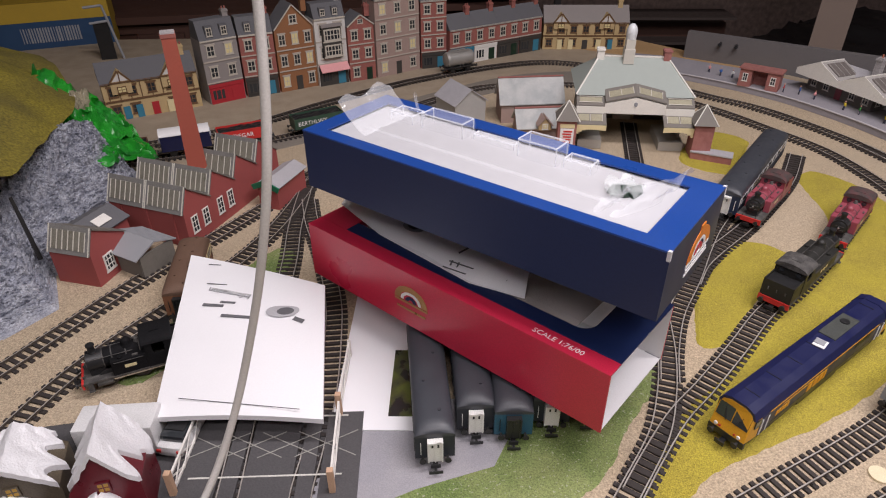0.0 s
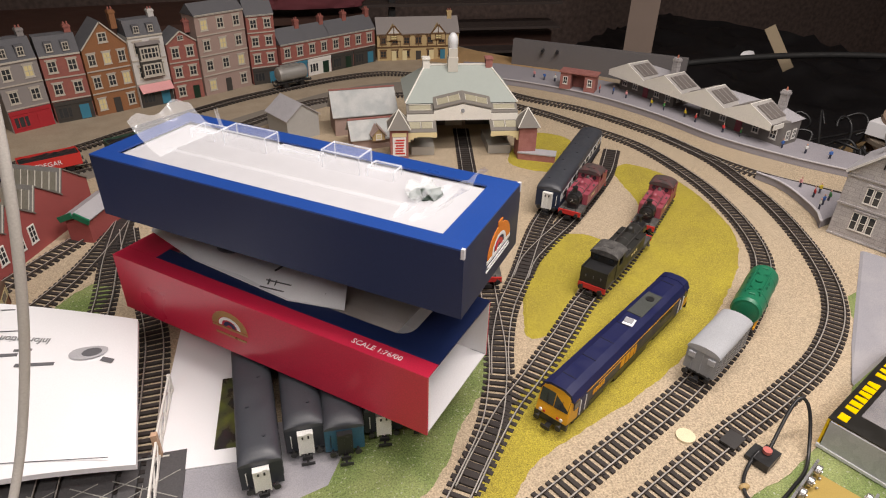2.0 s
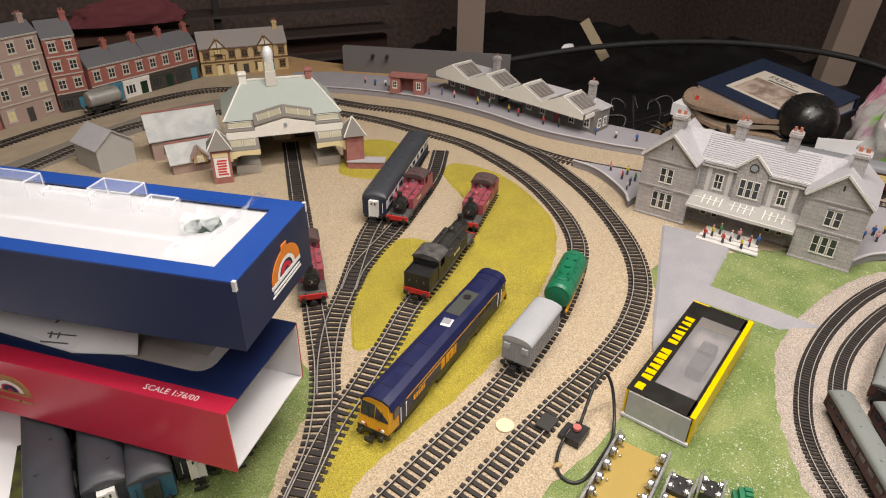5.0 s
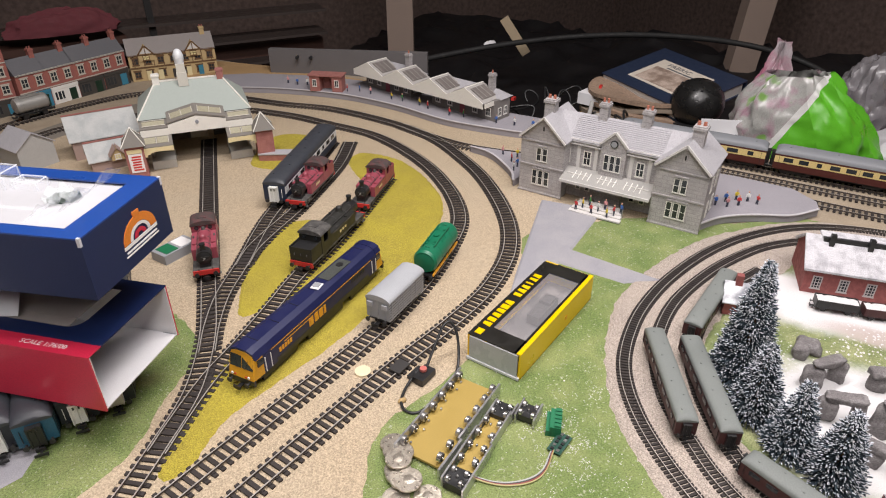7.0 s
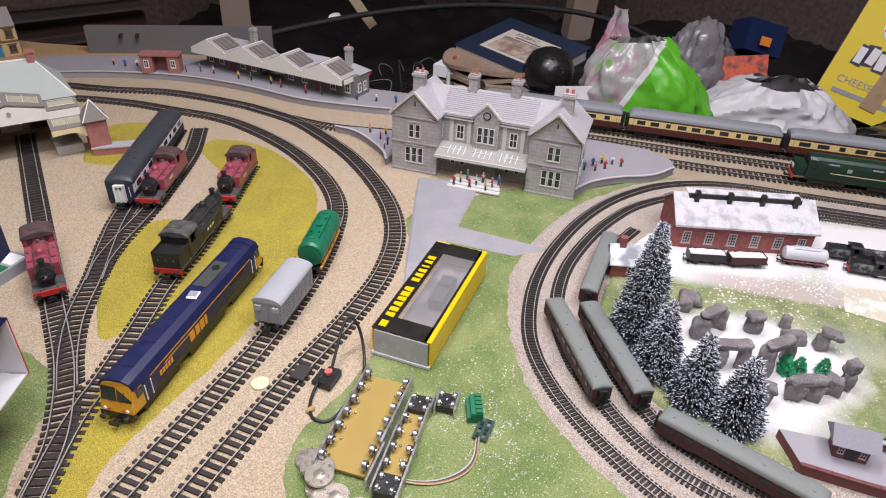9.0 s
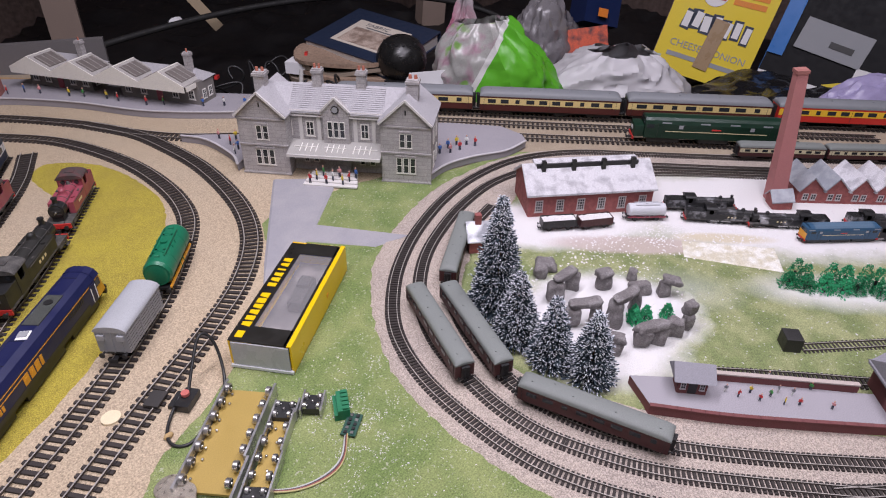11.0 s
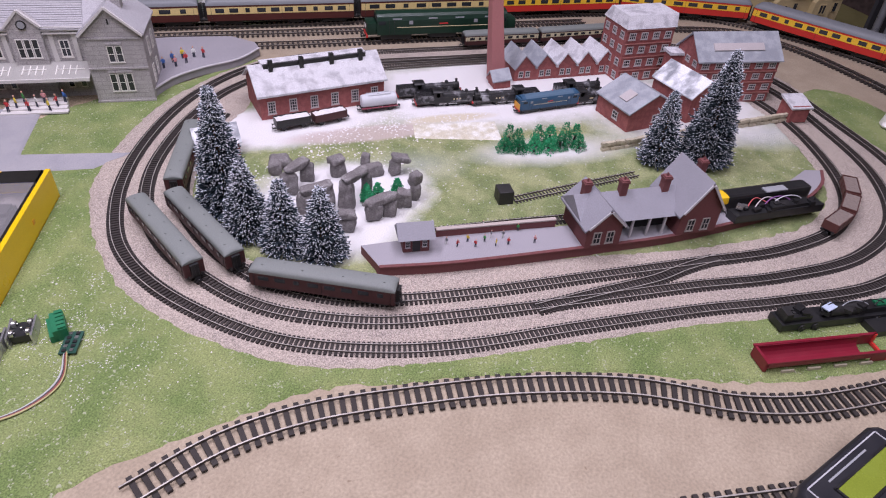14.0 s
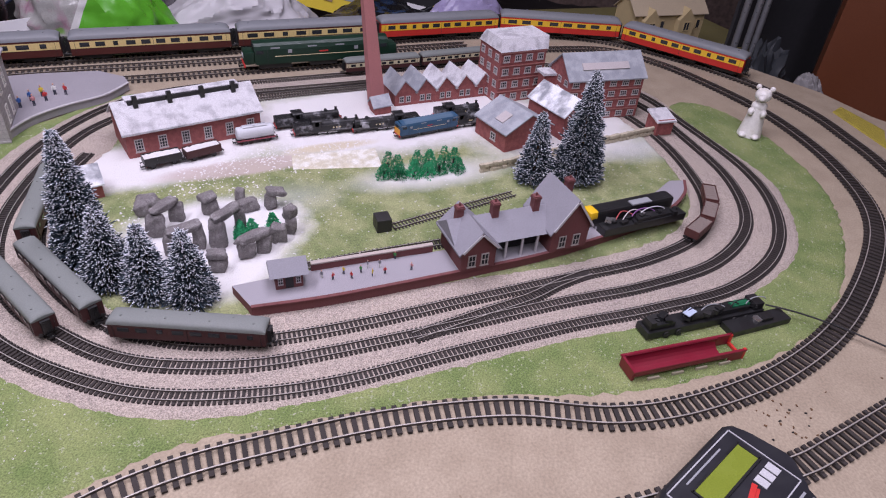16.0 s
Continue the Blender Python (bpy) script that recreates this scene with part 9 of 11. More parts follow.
for x, y, w in ((-0.022, 0.0115, 0.070), (0.034, 0.0098, 0.042), (-0.032, -0.0115, 0.060), (0.022, -0.0098, 0.048), (0.050, -0.0115, 0.018)):
    part("side_rail", boxes((x, y, 0, w, 0.0018, 0.0125)), ALU, R2)
for x in (-0.049, 0.045):
    part("bearing_block", boxes((x, 0, 0.002, 0.020, 0.0185, 0.0085)), BLACK, R2)
    for q in (-0.006, 0.006):
        for y in (-0.0065, 0.0065):
            roller(R2, x + q, y, 0.0115, 0.0032, 0.0022)
    pin(R2, x, 0, 0.0105)
for i in range(4):
    for y in (-0.0072, 0.0072):
        roller(R2, -0.028 + i * 0.0176, y, 0.0112, 0.0042, 0.0028)
    pin(R2, -0.020 + i * 0.0150, -0.0025 + 0.005 * (i % 2), 0.0055)
R3 = thing("roller_unit", 0.5655, 0.2175, 0.0018, 33, "small aluminium roller unit with a black block", "roller unit")
part("block", boxes((0, 0, 0.002, 0.018, 0.016, 0.007)), BLACK, R3)
for y in (-0.0095, 0.0095):
    part("side_rail", boxes((0, y, 0, 0.026, 0.0018, 0.0120)), ALU, R3)
    for x in (-0.006, 0.006):
        roller(R3, x, y * 0.68, 0.0105, 0.0034, 0.0024)
pin(R3, 0, 0, 0.009)
TB = thing("terminal_block", 0.581, 0.194, 0.0018, 48, "green screw terminal block on the grass", "terminal block")
TG = mat("terminal_green", (0.015, 0.16, 0.07), 0.45)
part("body", boxes((0, 0, 0, 0.026, 0.011, 0.012), (0, 0.006, 0, 0.026, 0.006, 0.007)), TG, TB)
for i in range(5):
    part("clamp", boxes((-0.0104 + i * 0.0052, -0.002, 0.012, 0.0038, 0.006, 0.002)), TG, TB)
DC = thing("decoder_board", 0.570, 0.1735, 0.0018, 24, "tiny green circuit board with coloured wires", "circuit board")
part("board", boxes((0, 0, 0.002, 0.026, 0.014, 0.0012)), mat("pcb_green", (0.02, 0.07, 0.05), 0.4), DC)
for i in range(10):
    part("chip", boxes((-0.010 + (i % 5) * 0.005, -0.003 + (i // 5) * 0.006, 0.0032, 0.003, 0.003, 0.0012)), BLACK if i % 3 else STEEL, DC)
for i, c in enumerate(((0.40, 0.36, 0.16), (0.25, 0.06, 0.05), (0.05, 0.05, 0.05), (0.45, 0.45, 0.44))):
    o = i * 0.0012
    tube("wire", [(0.562 - o, 0.171, 0.004), (0.556 - o, 0.167, 0.005), (0.548 - o, 0.160, 0.004 + o * 0.4), (0.530, 0.149 + o, 0.003 + o * 0.5), (0.506, 0.154 + o, 0.003), (0.488, 0.166 + o, 0.003), (0.478, 0.180 + o, 0.004)], 0.0008, mat("wire_%s" % "abcd"[i], c, 0.5), "thin coloured decoder wire curling on the grass")
tube("power_lead", [(0.508, 0.325, 0.010), (0.530, 0.340, 0.030), (0.546, 0.350, 0.050), (0.556, 0.340, 0.036), (0.547, 0.320, 0.006), (0.530, 0.301, 0.003), (0.512, 0.293, 0.003), (0.490, 0.281, 0.003), (0.470, 0.274, 0.003), (0.459, 0.287, 0.003), (0.466, 0.306, 0.003), (0.486, 0.321, 0.005), (0.498, 0.326, 0.009)], 0.0016, BLACK, "black power lead looped on the grass")
UC = thing("track_clip", 0.500, 0.323, 0.002, 26, "black power clip with a red button beside the track", "track clip")
part("body", boxes((0, -0.004, 0, 0.024, 0.014, 0.008), (0, 0.006, 0, 0.020, 0.010, 0.004)), BLACK, UC)
part("track_plate", boxes((-0.004, 0.026, 0.0035, 0.020, 0.015, 0.0022)), mat("dark_plate", (0.035, 0.032, 0.031), 0.55), UC)
part("button", rods(((0.002, -0.002, 0.009), (0.002, -0.002, 0.012), 0.004, 0.004, 12)), mat("faded_red", (0.5, 0.14, 0.12), 0.5), UC, smooth=True)
COIN = mat("worn_coin", (0.50, 0.45, 0.38), 0.33, 0.75, var=0.25, scale=300, bump=0.0004)


def coin(x, y, z, r, rx=0, label="worn silver coin on the grass"):
    ob = thing("coin", x, y, z, random.uniform(0, 360), label, "coin", "coins", rx=rx)
    part("disc", rods(((0, 0, 0), (0, 0, 0.0018), r, r, 28)), COIN, ob, smooth=True)
    part("raised_rim", rods(((0, 0, 0.0018), (0, 0, 0.0021), r, r * 0.97, 28), ((0, 0, 0.0018), (0, 0, 0.0022), r * 0.45, r * 0.4, 16)), COIN, ob, smooth=True)


for i in range(9):
    coin(0.431 - 0.0012 * i + random.uniform(-0.004, 0.004), 0.252 - 0.0062 * i, 0.0018 + 0.0021 * (i % 5 + 1) * 0.9, 0.0125, random.uniform(-7, 7), "worn silver coin in a toppled pile")
for x, y in ((0.433, 0.184), (0.446, 0.160), (0.418, 0.172), (0.408, 0.196)):
    coin(x, y, 0.0018, 0.0125)
single("wooden_disc", rods(((0, 0, 0), (0, 0, 0.0022), 0.0088, 0.0088, 28)), mat("pale_disc", (0.72, 0.62, 0.42), 0.6), 0.449, 0.362, 0.001, 0, "small pale round disc on the sand", "disc", smooth=True)
single("pebble", ball(bmesh.new(), 0, 0, 0.002, 0.005, 0.003, 0.003, 10), mat("tan_pebble", (0.42, 0.29, 0.13), 0.8), 0.4660, 0.300, 0.001, 0, "small tan chip of cork", "chip", smooth=True)
CT = thing("control_module", 0.318, 0.722, 0.001, 28, "small green and white module behind an engine", "module")
part("body", boxes((0, 0, 0, 0.055, 0.03, 0.014)), GREYP, CT)
part("panel", boxes((-0.012, 0, 0.014, 0.02, 0.024, 0.001)), TG, CT)
part("label_plate", boxes((0.012, 0, 0.014, 0.02, 0.024, 0.001)), WHITE, CT)

# ---------------------------------------------------------------- handheld controller
HC = thing("handheld_controller", 0.574, -0.517, 0.0, 319.7, "dark grey handheld controller with a green screen", "controller")
CASE = mat("dark_grey_case", (0.020, 0.020, 0.025), 0.42, var=0.12, scale=60, fine=1500)
KEYW = mat("key_print", (0.5, 0.5, 0.52), 0.6)
half_ = [(0.0, 0.0965), (0.047, 0.0965), (0.055, 0.092), (0.0595, 0.080), (0.0640, 0.050), (0.0625, 0.043), (0.056, 0.034), (0.044, 0.022), (0.037, 0.004), (0.034, -0.030), (0.034, -0.090), (0.030, -0.098)]
ring = half_[1:] + [(-x, y) for x, y in half_[:0:-1]]
bm = bmesh.new()
rims = [[bm.verts.new((x * k, 0.0 + (y - 0.03) * k + 0.03, z)) for x, y in ring] for k, z in ((0.965, 0.0), (1.0, 0.006), (1.0, 0.022), (0.985, 0.027), (0.945, 0.0298))]
for a, b in zip(rims, rims[1:]):
    for i in range(len(ring)):
        j = (i + 1) % len(ring)
        bm.faces.new((a[i], a[j], b[j], b[i]))
bm.faces.new(rims[-1]), bm.faces.new(rims[0][::-1])
part("case", bm, CASE, HC, smooth=True)
part("screen", boxes((0.003, 0.0695, 0.030, 0.066, 0.017, 0.0010)), mat("lcd_green", (0.20, 0.25, 0.03), 0.25), HC, "olive green display")
part("screen_frame", boxes((0.003, 0.079, 0.030, 0.070, 0.0018, 0.0016), (0.003, 0.0600, 0.030, 0.070, 0.0018, 0.0016), (-0.031, 0.0695, 0.030, 0.0018, 0.019, 0.0016), (0.037, 0.0695, 0.030, 0.0018, 0.019, 0.0016)), BLACK, HC)
part("bezel_line", boxes((-0.002, 0.090, 0.0298, 0.092, 0.0010, 0.0006), (-0.048, 0.060, 0.0298, 0.0010, 0.060, 0.0006), (0.044, 0.060, 0.0298, 0.0010, 0.060, 0.0006), (-0.002, 0.030, 0.0298, 0.092, 0.0010, 0.0006)), mat("pale_line", (0.45, 0.45, 0.47), 0.5), HC)
for x, w in ((-0.033, 0.0082), (-0.0225, 0.0078), (-0.0135, 0.0066)):
    part("title_bar", boxes((x, 0.047, 0.0298, w, 0.0095, 0.0005), (x + 0.001, 0.047, 0.0301, w * 0.35, 0.004, 0.0005)), KEYW, HC)
part("title_mark", boxes((0.003, 0.049, 0.0298, 0.020, 0.0042, 0.0005, 16), (0.003, 0.0455, 0.0298, 0.016, 0.0022, 0.0005, 16)), REDP, HC)
for x in (0.019, 0.028, 0.037):
    part("title_bar", boxes((x, 0.049, 0.0298, 0.0074, 0.0105, 0.0005)), KEYW, HC)
DKEY = mat("dark_key", (0.16, 0.16, 0.17), 0.5)
for r in range(5):
    for c in range(3):
        box(bm := bmesh.new(), -0.03 + c * 0.03, 0.014 - r * 0.020, 0.0295, 0.013, 0.008, 0.002, bevel=0.001)
        part("key", bm, DKEY, HC, smooth=True)
part("small_print", boxes((-0.004, 0.0850, 0.0298, 0.05, 0.0014, 0.0005)), GREYP, HC)
for x in (-0.03, 0.0, 0.03):
    part("small_print", boxes((x, 0.0235, 0.0298, 0.012, 0.002, 0.0005)), GREYP, HC)

# ---------------------------------------------------------------- dismantled engine pieces
LB = thing("engine_bodyshell", 0.769, -0.464, 0.0018, heading((0.737, -0.401), (0.798, -0.529)), "empty red engine bodyshell lying on its side", "bodyshell")
RB = mat("crimson_shell", (0.20, 0.012, 0.028), 0.4, var=0.12)
bm = bmesh.new()
ring_ = [(0.012 * math.cos(radians(q)), 0.0095 + 0.009 * math.sin(radians(q))) for q in range(150, 391, 20)]
prism(bm, [(-0.068, y, z) for y, z in ring_] + [(-0.068, y * 1.1, 0.0095 + (z - 0.0095) * 1.1) for y, z in reversed(ring_)], (0.118, 0, 0))
part("shell", bm, RB, LB)
part("lining", boxes((0, -0.0122, 0.0128, 0.142, 0.003, 0.0018), (0, 0.0126, 0.0132, 0.142, 0.003, 0.0018)), RB, LB)
part("end_frame", boxes((-0.069, 0, 0.001, 0.003, 0.024, 0.013)), RB, LB)
part("end_frame", boxes((0.069, 0.0115, 0.001, 0.003, 0.003, 0.014), (0.069, -0.0115, 0.001, 0.003, 0.003, 0.014), (0.069, 0, 0.001, 0.003, 0.024, 0.003)), REDP, LB)
part("cab_side", boxes((0.060, -0.0122, 0.001, 0.020, 0.0014, 0.0125), (0.060, 0.0122, 0.001, 0.020, 0.0014, 0.012)), RB, LB)
for i in range(4):
    part("footing", boxes((-0.045 + i * 0.03, -0.0145, 0, 0.014, 0.002, 0.003)), mat("pale_sill_" + "abcd"[i], (0.42, 0.38, 0.28), 0.6), LB)
LB.scale = (0.9, 0.88, 0.9)
EC = thing("engine_chassis", 0.833, -0.493, 0.0018, heading((0.800, -0.429), (0.865, -0.556)), "black engine chassis with exposed wiring", "chassis")
part("frame", boxes((0, 0, 0.002, 0.146, 0.020, 0.008), (-0.055, 0, 0.010, 0.03, 0.014, 0.006), (0.03, 0, 0.010, 0.05, 0.012, 0.006), (0.066, 0, 0.010, 0.012, 0.016, 0.008)), BLACK, EC)
part("motor", rods(((-0.02, 0, 0.014), (0.012, 0, 0.014), 0.007, 0.007, 14)), DARKMET, EC, smooth=True)
part("decoder", boxes((0.045, 0, 0.016, 0.022, 0.008, 0.002)), TG, EC)
part("tape", boxes((-0.022, -0.003, 0.021, 0.014, 0.008, 0.001, 20)), mat("pale_tape", (0.45, 0.52, 0.65), 0.5), EC)
wheel_set(EC, (-0.05, -0.035, 0.035, 0.05), 0.004, 0.010)
for i in range(16):
    part("gear", boxes((random.uniform(-0.068, 0.066), random.uniform(-0.006, 0.006), 0.012 + random.uniform(0, 0.004), random.uniform(0.004, 0.012), random.uniform(0.003, 0.008), random.uniform(0.003, 0.007), random.uniform(0, 90))), (BLACK, DARKMET, DARKMET, BLACK)[i % 4], EC)
for i in range(5):
    tube("wire", [(-0.03 + 0.02 * i, -0.004, 0.018), (-0.02 + 0.02 * i, 0.002, 0.025), (-0.005 + 0.02 * i, 0.004 - 0.002 * i, 0.023), (0.005 + 0.018 * i, -0.003, 0.019)], 0.0006, (DARKMET, GREYP, DARKMET, DARKMET, GREYP)[i], "", parent=EC)
ET = thing("engine_underframe", 0.842, -0.552, 0.0018, heading((0.822, -0.516), (0.860, -0.585)), "black engine underframe piece on the grass", "underframe")
part("frame", boxes((0, 0, 0, 0.078, 0.018, 0.007), (0.01, 0, 0.007, 0.014, 0.010, 0.004)), BLACK, ET)
part("plate", rods(((0.0, 0, 0.007), (0.0, 0, 0.0095), 0.005, 0.005, 12)), STEEL, ET, smooth=True)
tube("thin_lead", [(0.866, -0.566, 0.012), (0.86, -0.60, 0.014), (0.84, -0.66, 0.009), (0.80, -0.74, 0.003), (0.75, -0.83, 0.003), (0.7, -0.92, 0.003)], 0.0010, BLACK, "thin dark lead running off the board")
YL = thing("dismantled_diesel", 0.992, -0.430, ZP, heading((0.955, -0.372), (1.028, -0.487)), "black dismantled diesel with a yellow nose and loose wires", "diesel engine")
box(bm := bmesh.new(), 0.008, 0.012, 0, 0.128, 0.019, 0.021, bevel=0.004)
part("bodyshell", bm, BLACK, YL)
box(bm := bmesh.new(), -0.0505, 0.012, 0.008, 0.016, 0.0195, 0.0135, bevel=0.005)
part("yellow_nose", bm, mat("warning_yellow", (0.80, 0.50, 0.01), 0.4), YL, smooth=True)
part("roof_gap", boxes((0.018, 0.006, 0.0215, 0.03, 0.01, 0.0016)), GREYP, YL)
part("chassis", boxes((0.012, -0.012, 0, 0.124, 0.016, 0.010), (0.03, -0.012, 0.010, 0.05, 0.012, 0.004)), BLACK, YL)
for i, c in enumerate(((0.5, 0.1, 0.1), (0.55, 0.5, 0.5), (0.25, 0.1, 0.3), (0.6, 0.6, 0.62))):
    tube("wire", [(-0.03 + 0.012 * i, -0.010, 0.012), (-0.02 + 0.012 * i, -0.004, 0.022), (-0.012 + 0.018 * i, 0.004 - 0.003 * i, 0.020), (0.0 + 0.016 * i, -0.008, 0.014)], 0.0007, mat("loose_wire_%s" % "abcd"[i], c, 0.5), "", parent=YL)

for i in range(18):
    part("fitting", boxes((random.uniform(-0.045, 0.068), random.uniform(-0.018, -0.006), 0.009 + random.uniform(0, 0.004), random.uniform(0.004, 0.012), random.uniform(0.003, 0.007), random.uniform(0.002, 0.006), random.uniform(0, 90))), (BLACK, DARKMET, BLACK, STEEL)[i % 4] if i % 8 == 3 or i % 4 != 3 else BLACK, YL)

# ---------------------------------------------------------------- porcelain bear
BR = mat("white_porcelain", (0.75, 0.73, 0.70), 0.3, var=0.1, scale=60, col2=(0.62, 0.58, 0.52), edge=0.62)
bm = bmesh.new()
rod(bm, (0, 0, 0), (0, -0.001, 0.052), 0.0195, 0.0105, 22)
for a in ((0, -0.001, 0.050, 0.0125, 0.0115, 0.010), (0, -0.002, 0.069, 0.0130, 0.0122, 0.0118), (0, -0.014, 0.067, 0.0055, 0.0065, 0.0048), (-0.0105, 0.001, 0.080, 0.0044, 0.003, 0.0046), (0.0105, 0.001, 0.080, 0.0044, 0.003, 0.0046),
          (-0.0095, -0.010, 0.042, 0.0052, 0.0085, 0.0062), (0.0095, -0.010, 0.042, 0.0052, 0.0085, 0.0062), (-0.010, -0.017, 0.004, 0.0065, 0.0085, 0.0042), (0.010, -0.017, 0.004, 0.0065, 0.0085, 0.0042)):
    ball(bm, *a, 18)
single("bear_figurine", bm, BR, 1.345, -0.669, 0.0018, 250, "white porcelain bear figurine standing on the grass", "figurine", smooth=True)

# ---------------------------------------------------------------- tiny painted figures
FIGC = [mat("fig_%s" % n, c, 0.6) for n, c in (("red", (0.5, 0.04, 0.04)), ("yellow", (0.65, 0.5, 0.04)), ("blue", (0.05, 0.14, 0.42)), ("pink", (0.65, 0.3, 0.3)), ("white", (0.7, 0.7, 0.68)), ("green", (0.06, 0.25, 0.06)), ("grey", (0.2, 0.2, 0.22)))]


FLESH, TROUS = mat("fig_flesh", (0.55, 0.32, 0.24), 0.6), mat("fig_dark", (0.04, 0.045, 0.07), 0.6)


def figurine(x, y, z, s, c):
    s *= 0.85
    bm = rods(((-0.0014 * s, 0, 0), (-0.0009 * s, 0, 0.010 * s), 0.0010 * s, 0.0014 * s, 6), ((0.0014 * s, 0.0008 * s, 0), (0.0009 * s, 0, 0.010 * s), 0.0010 * s, 0.0014 * s, 6),
              ((-0.0030 * s, 0, 0.0165 * s), (-0.0036 * s, -0.001 * s, 0.0095 * s), 0.0009 * s, 0.0007 * s, 6), ((0.0030 * s, 0, 0.0165 * s), (0.0034 * s, -0.0024 * s, 0.0115 * s), 0.0009 * s, 0.0007 * s, 6))
    ball(bm, 0, 0, 0.0135 * s, 0.0027 * s, 0.0018 * s, 0.0048 * s, 8)
    ball(bm, 0, 0, 0.0205 * s, 0.0016 * s, 0.0017 * s, 0.0022 * s, 8)
    ob = single("figurine", bm, FIGC[c], x, y, z, random.uniform(0, 360), "tiny painted plastic figure on a platform", "figurine", "tiny figures", smooth=True)
    ob.data.materials.append(TROUS if c != 6 else FIGC[4])
    ob.data.materials.append(FLESH)
    for p in ob.data.polygons:
        p.material_index = 1 if p.center.z < 0.0092 * s else 2 if p.center.z > 0.0184 * s else 0


rot = STN.matrix_basis
for i in range(9):
    q = rot @ Vector((SL / 2 - 0.034 + i * 0.0085, -0.028 + (i % 3) * 0.008, 0))
    figurine(q.x, q.y, 0.0055 + (i % 3) * 0.0022, 0.95, (0, 1, 5, 0, 4, 3, 1, 0, 2)[i])
for i, (x, y) in enumerate(((1.084, 0.432), (1.096, 0.419), (1.115, 0.413), (1.139, 0.415), (1.144, 0.401), (1.108, 0.432), (1.128, 0.428))):
    figurine(x, y, 0.014, 0.95, (2, 3, 0, 4, 0, 2, 1)[i])
for i, (x, y) in enumerate(((0.91, 0.77), (0.925, 0.745), (0.905, 0.735), (0.90, 0.71), (0.92, 0.72), (0.885, 0.70))):
    figurine(x, y, 0.014, 0.95, (3, 1, 0, 2, 5, 4)[i])
for i, (x, y) in enumerate(((0.70, 1.40), (0.715, 1.375), (0.735, 1.36), (0.75, 1.345), (0.76, 1.325), (0.785, 1.30), (0.80, 1.265), (0.825, 1.25), (0.84, 1.22), (0.865, 1.16), (0.88, 1.135), (0.90, 1.09), (0.905, 1.06), (0.925, 1.0), (0.945, 0.975), (0.985, 0.91), (1.01, 0.88), (1.035, 0.85))):
    figurine(x + 0.006, y + 0.004, 0.015, 0.95, (3, 2, 4, 1, 0, 3, 0, 2, 3, 1, 5, 1, 0, 0, 5, 2, 4, 2)[i])
for i, (x, y) in enumerate(((0.800, -0.098), (0.812, -0.118), (0.806, -0.128), (0.818, -0.135), (0.815, -0.148), (0.828, -0.140), (0.832, -0.152), (0.800, -0.110), (0.822, -0.160), (0.835, -0.186), (0.842, -0.128), (0.850, -0.165))):
    figurine(x, y, ZP, 0.52, (6, 1, 0, 5, 1, 6, 6, 0, 0, 3, 4, 5)[i])

# ---------------------------------------------------------------- clutter behind the layout
BAGK = mat("black_bin_liner", (0.012, 0.012, 0.013), 0.22, var=0.2, scale=20)
SHEET = mat("black_sheeting", (0.014, 0.013, 0.014), 0.4, var=0.3, scale=10)


def crumple_mesh(rx, ry, rz_, amp, freq, seed, sub, flat):
    bm = bmesh.new()
    bmesh.ops.create_icosphere(bm, subdivisions=sub, radius=1)
    o = Vector((seed * 1.7, seed * 0.3, seed))
    for v in bm.verts:
        c = v.co.copy()
        soft_ = noise.noise(c * freq * 0.7 + o)
        fold = 0.5 - abs(noise.noise(c * freq * 1.7 + o))
        crease = 0.5 - abs(noise.noise(c * freq * 4.1 + o))
        facet = abs(noise.noise(c * freq * 2.6 + o * 2)) + 0.5 * abs(noise.noise(c * freq * 6.3 + o))
        v.co = c * (1 + amp * 0.7 * soft_ + amp * 0.6 * fold + amp * 0.3 * crease - amp * 0.12 * facet)
        v.co.z = max(v.co.z, -flat)
        v.co.x, v.co.y, v.co.z = v.co.x * rx, v.co.y * ry, v.co.z * rz_
    return bm


def crumple(name, label, category, x, y, z, rx, ry, rz_, material, amp=0.25, freq=3.0, seed=0, turn=0.0, sub=5, flat=0.0):
    return single(name, crumple_mesh(rx, ry, rz_, amp, freq, seed, sub, flat), material, x, y, z + flat * rz_, turn, label, category, smooth=True)


LOW = -0.16
bm = bmesh.new()
bmesh.ops.create_grid(bm, x_segments=110, y_segments=60, size=0.5, matrix=Matrix.Diagonal((3.4, 1.15, 1, 1)))
for v in bm.verts:
    far = v.co.y / 1.15 + 0.5
    q = v.co * 5
    v.co.z = 0.10 * far ** 2 + 0.035 * noise.noise(q) + 0.022 * (1 - abs(noise.noise(q * 2.1)) * 2) * (0.3 + far)
ob = single("black_sheeting", bm, SHEET, 2.03, 0.74, LOW - 0.03, -58.5, "crumpled black plastic sheeting over stored things", "sheeting", smooth=True)
tagged(ob, kind="structure")
single("storage_shelf", boxes((0, 0, 0, 3.4, 1.2, 0.04)), WOOD, 2.03, 0.74, LOW - 0.14, -58.5, "rough timber shelf behind the layout", "shelf", kind="structure")

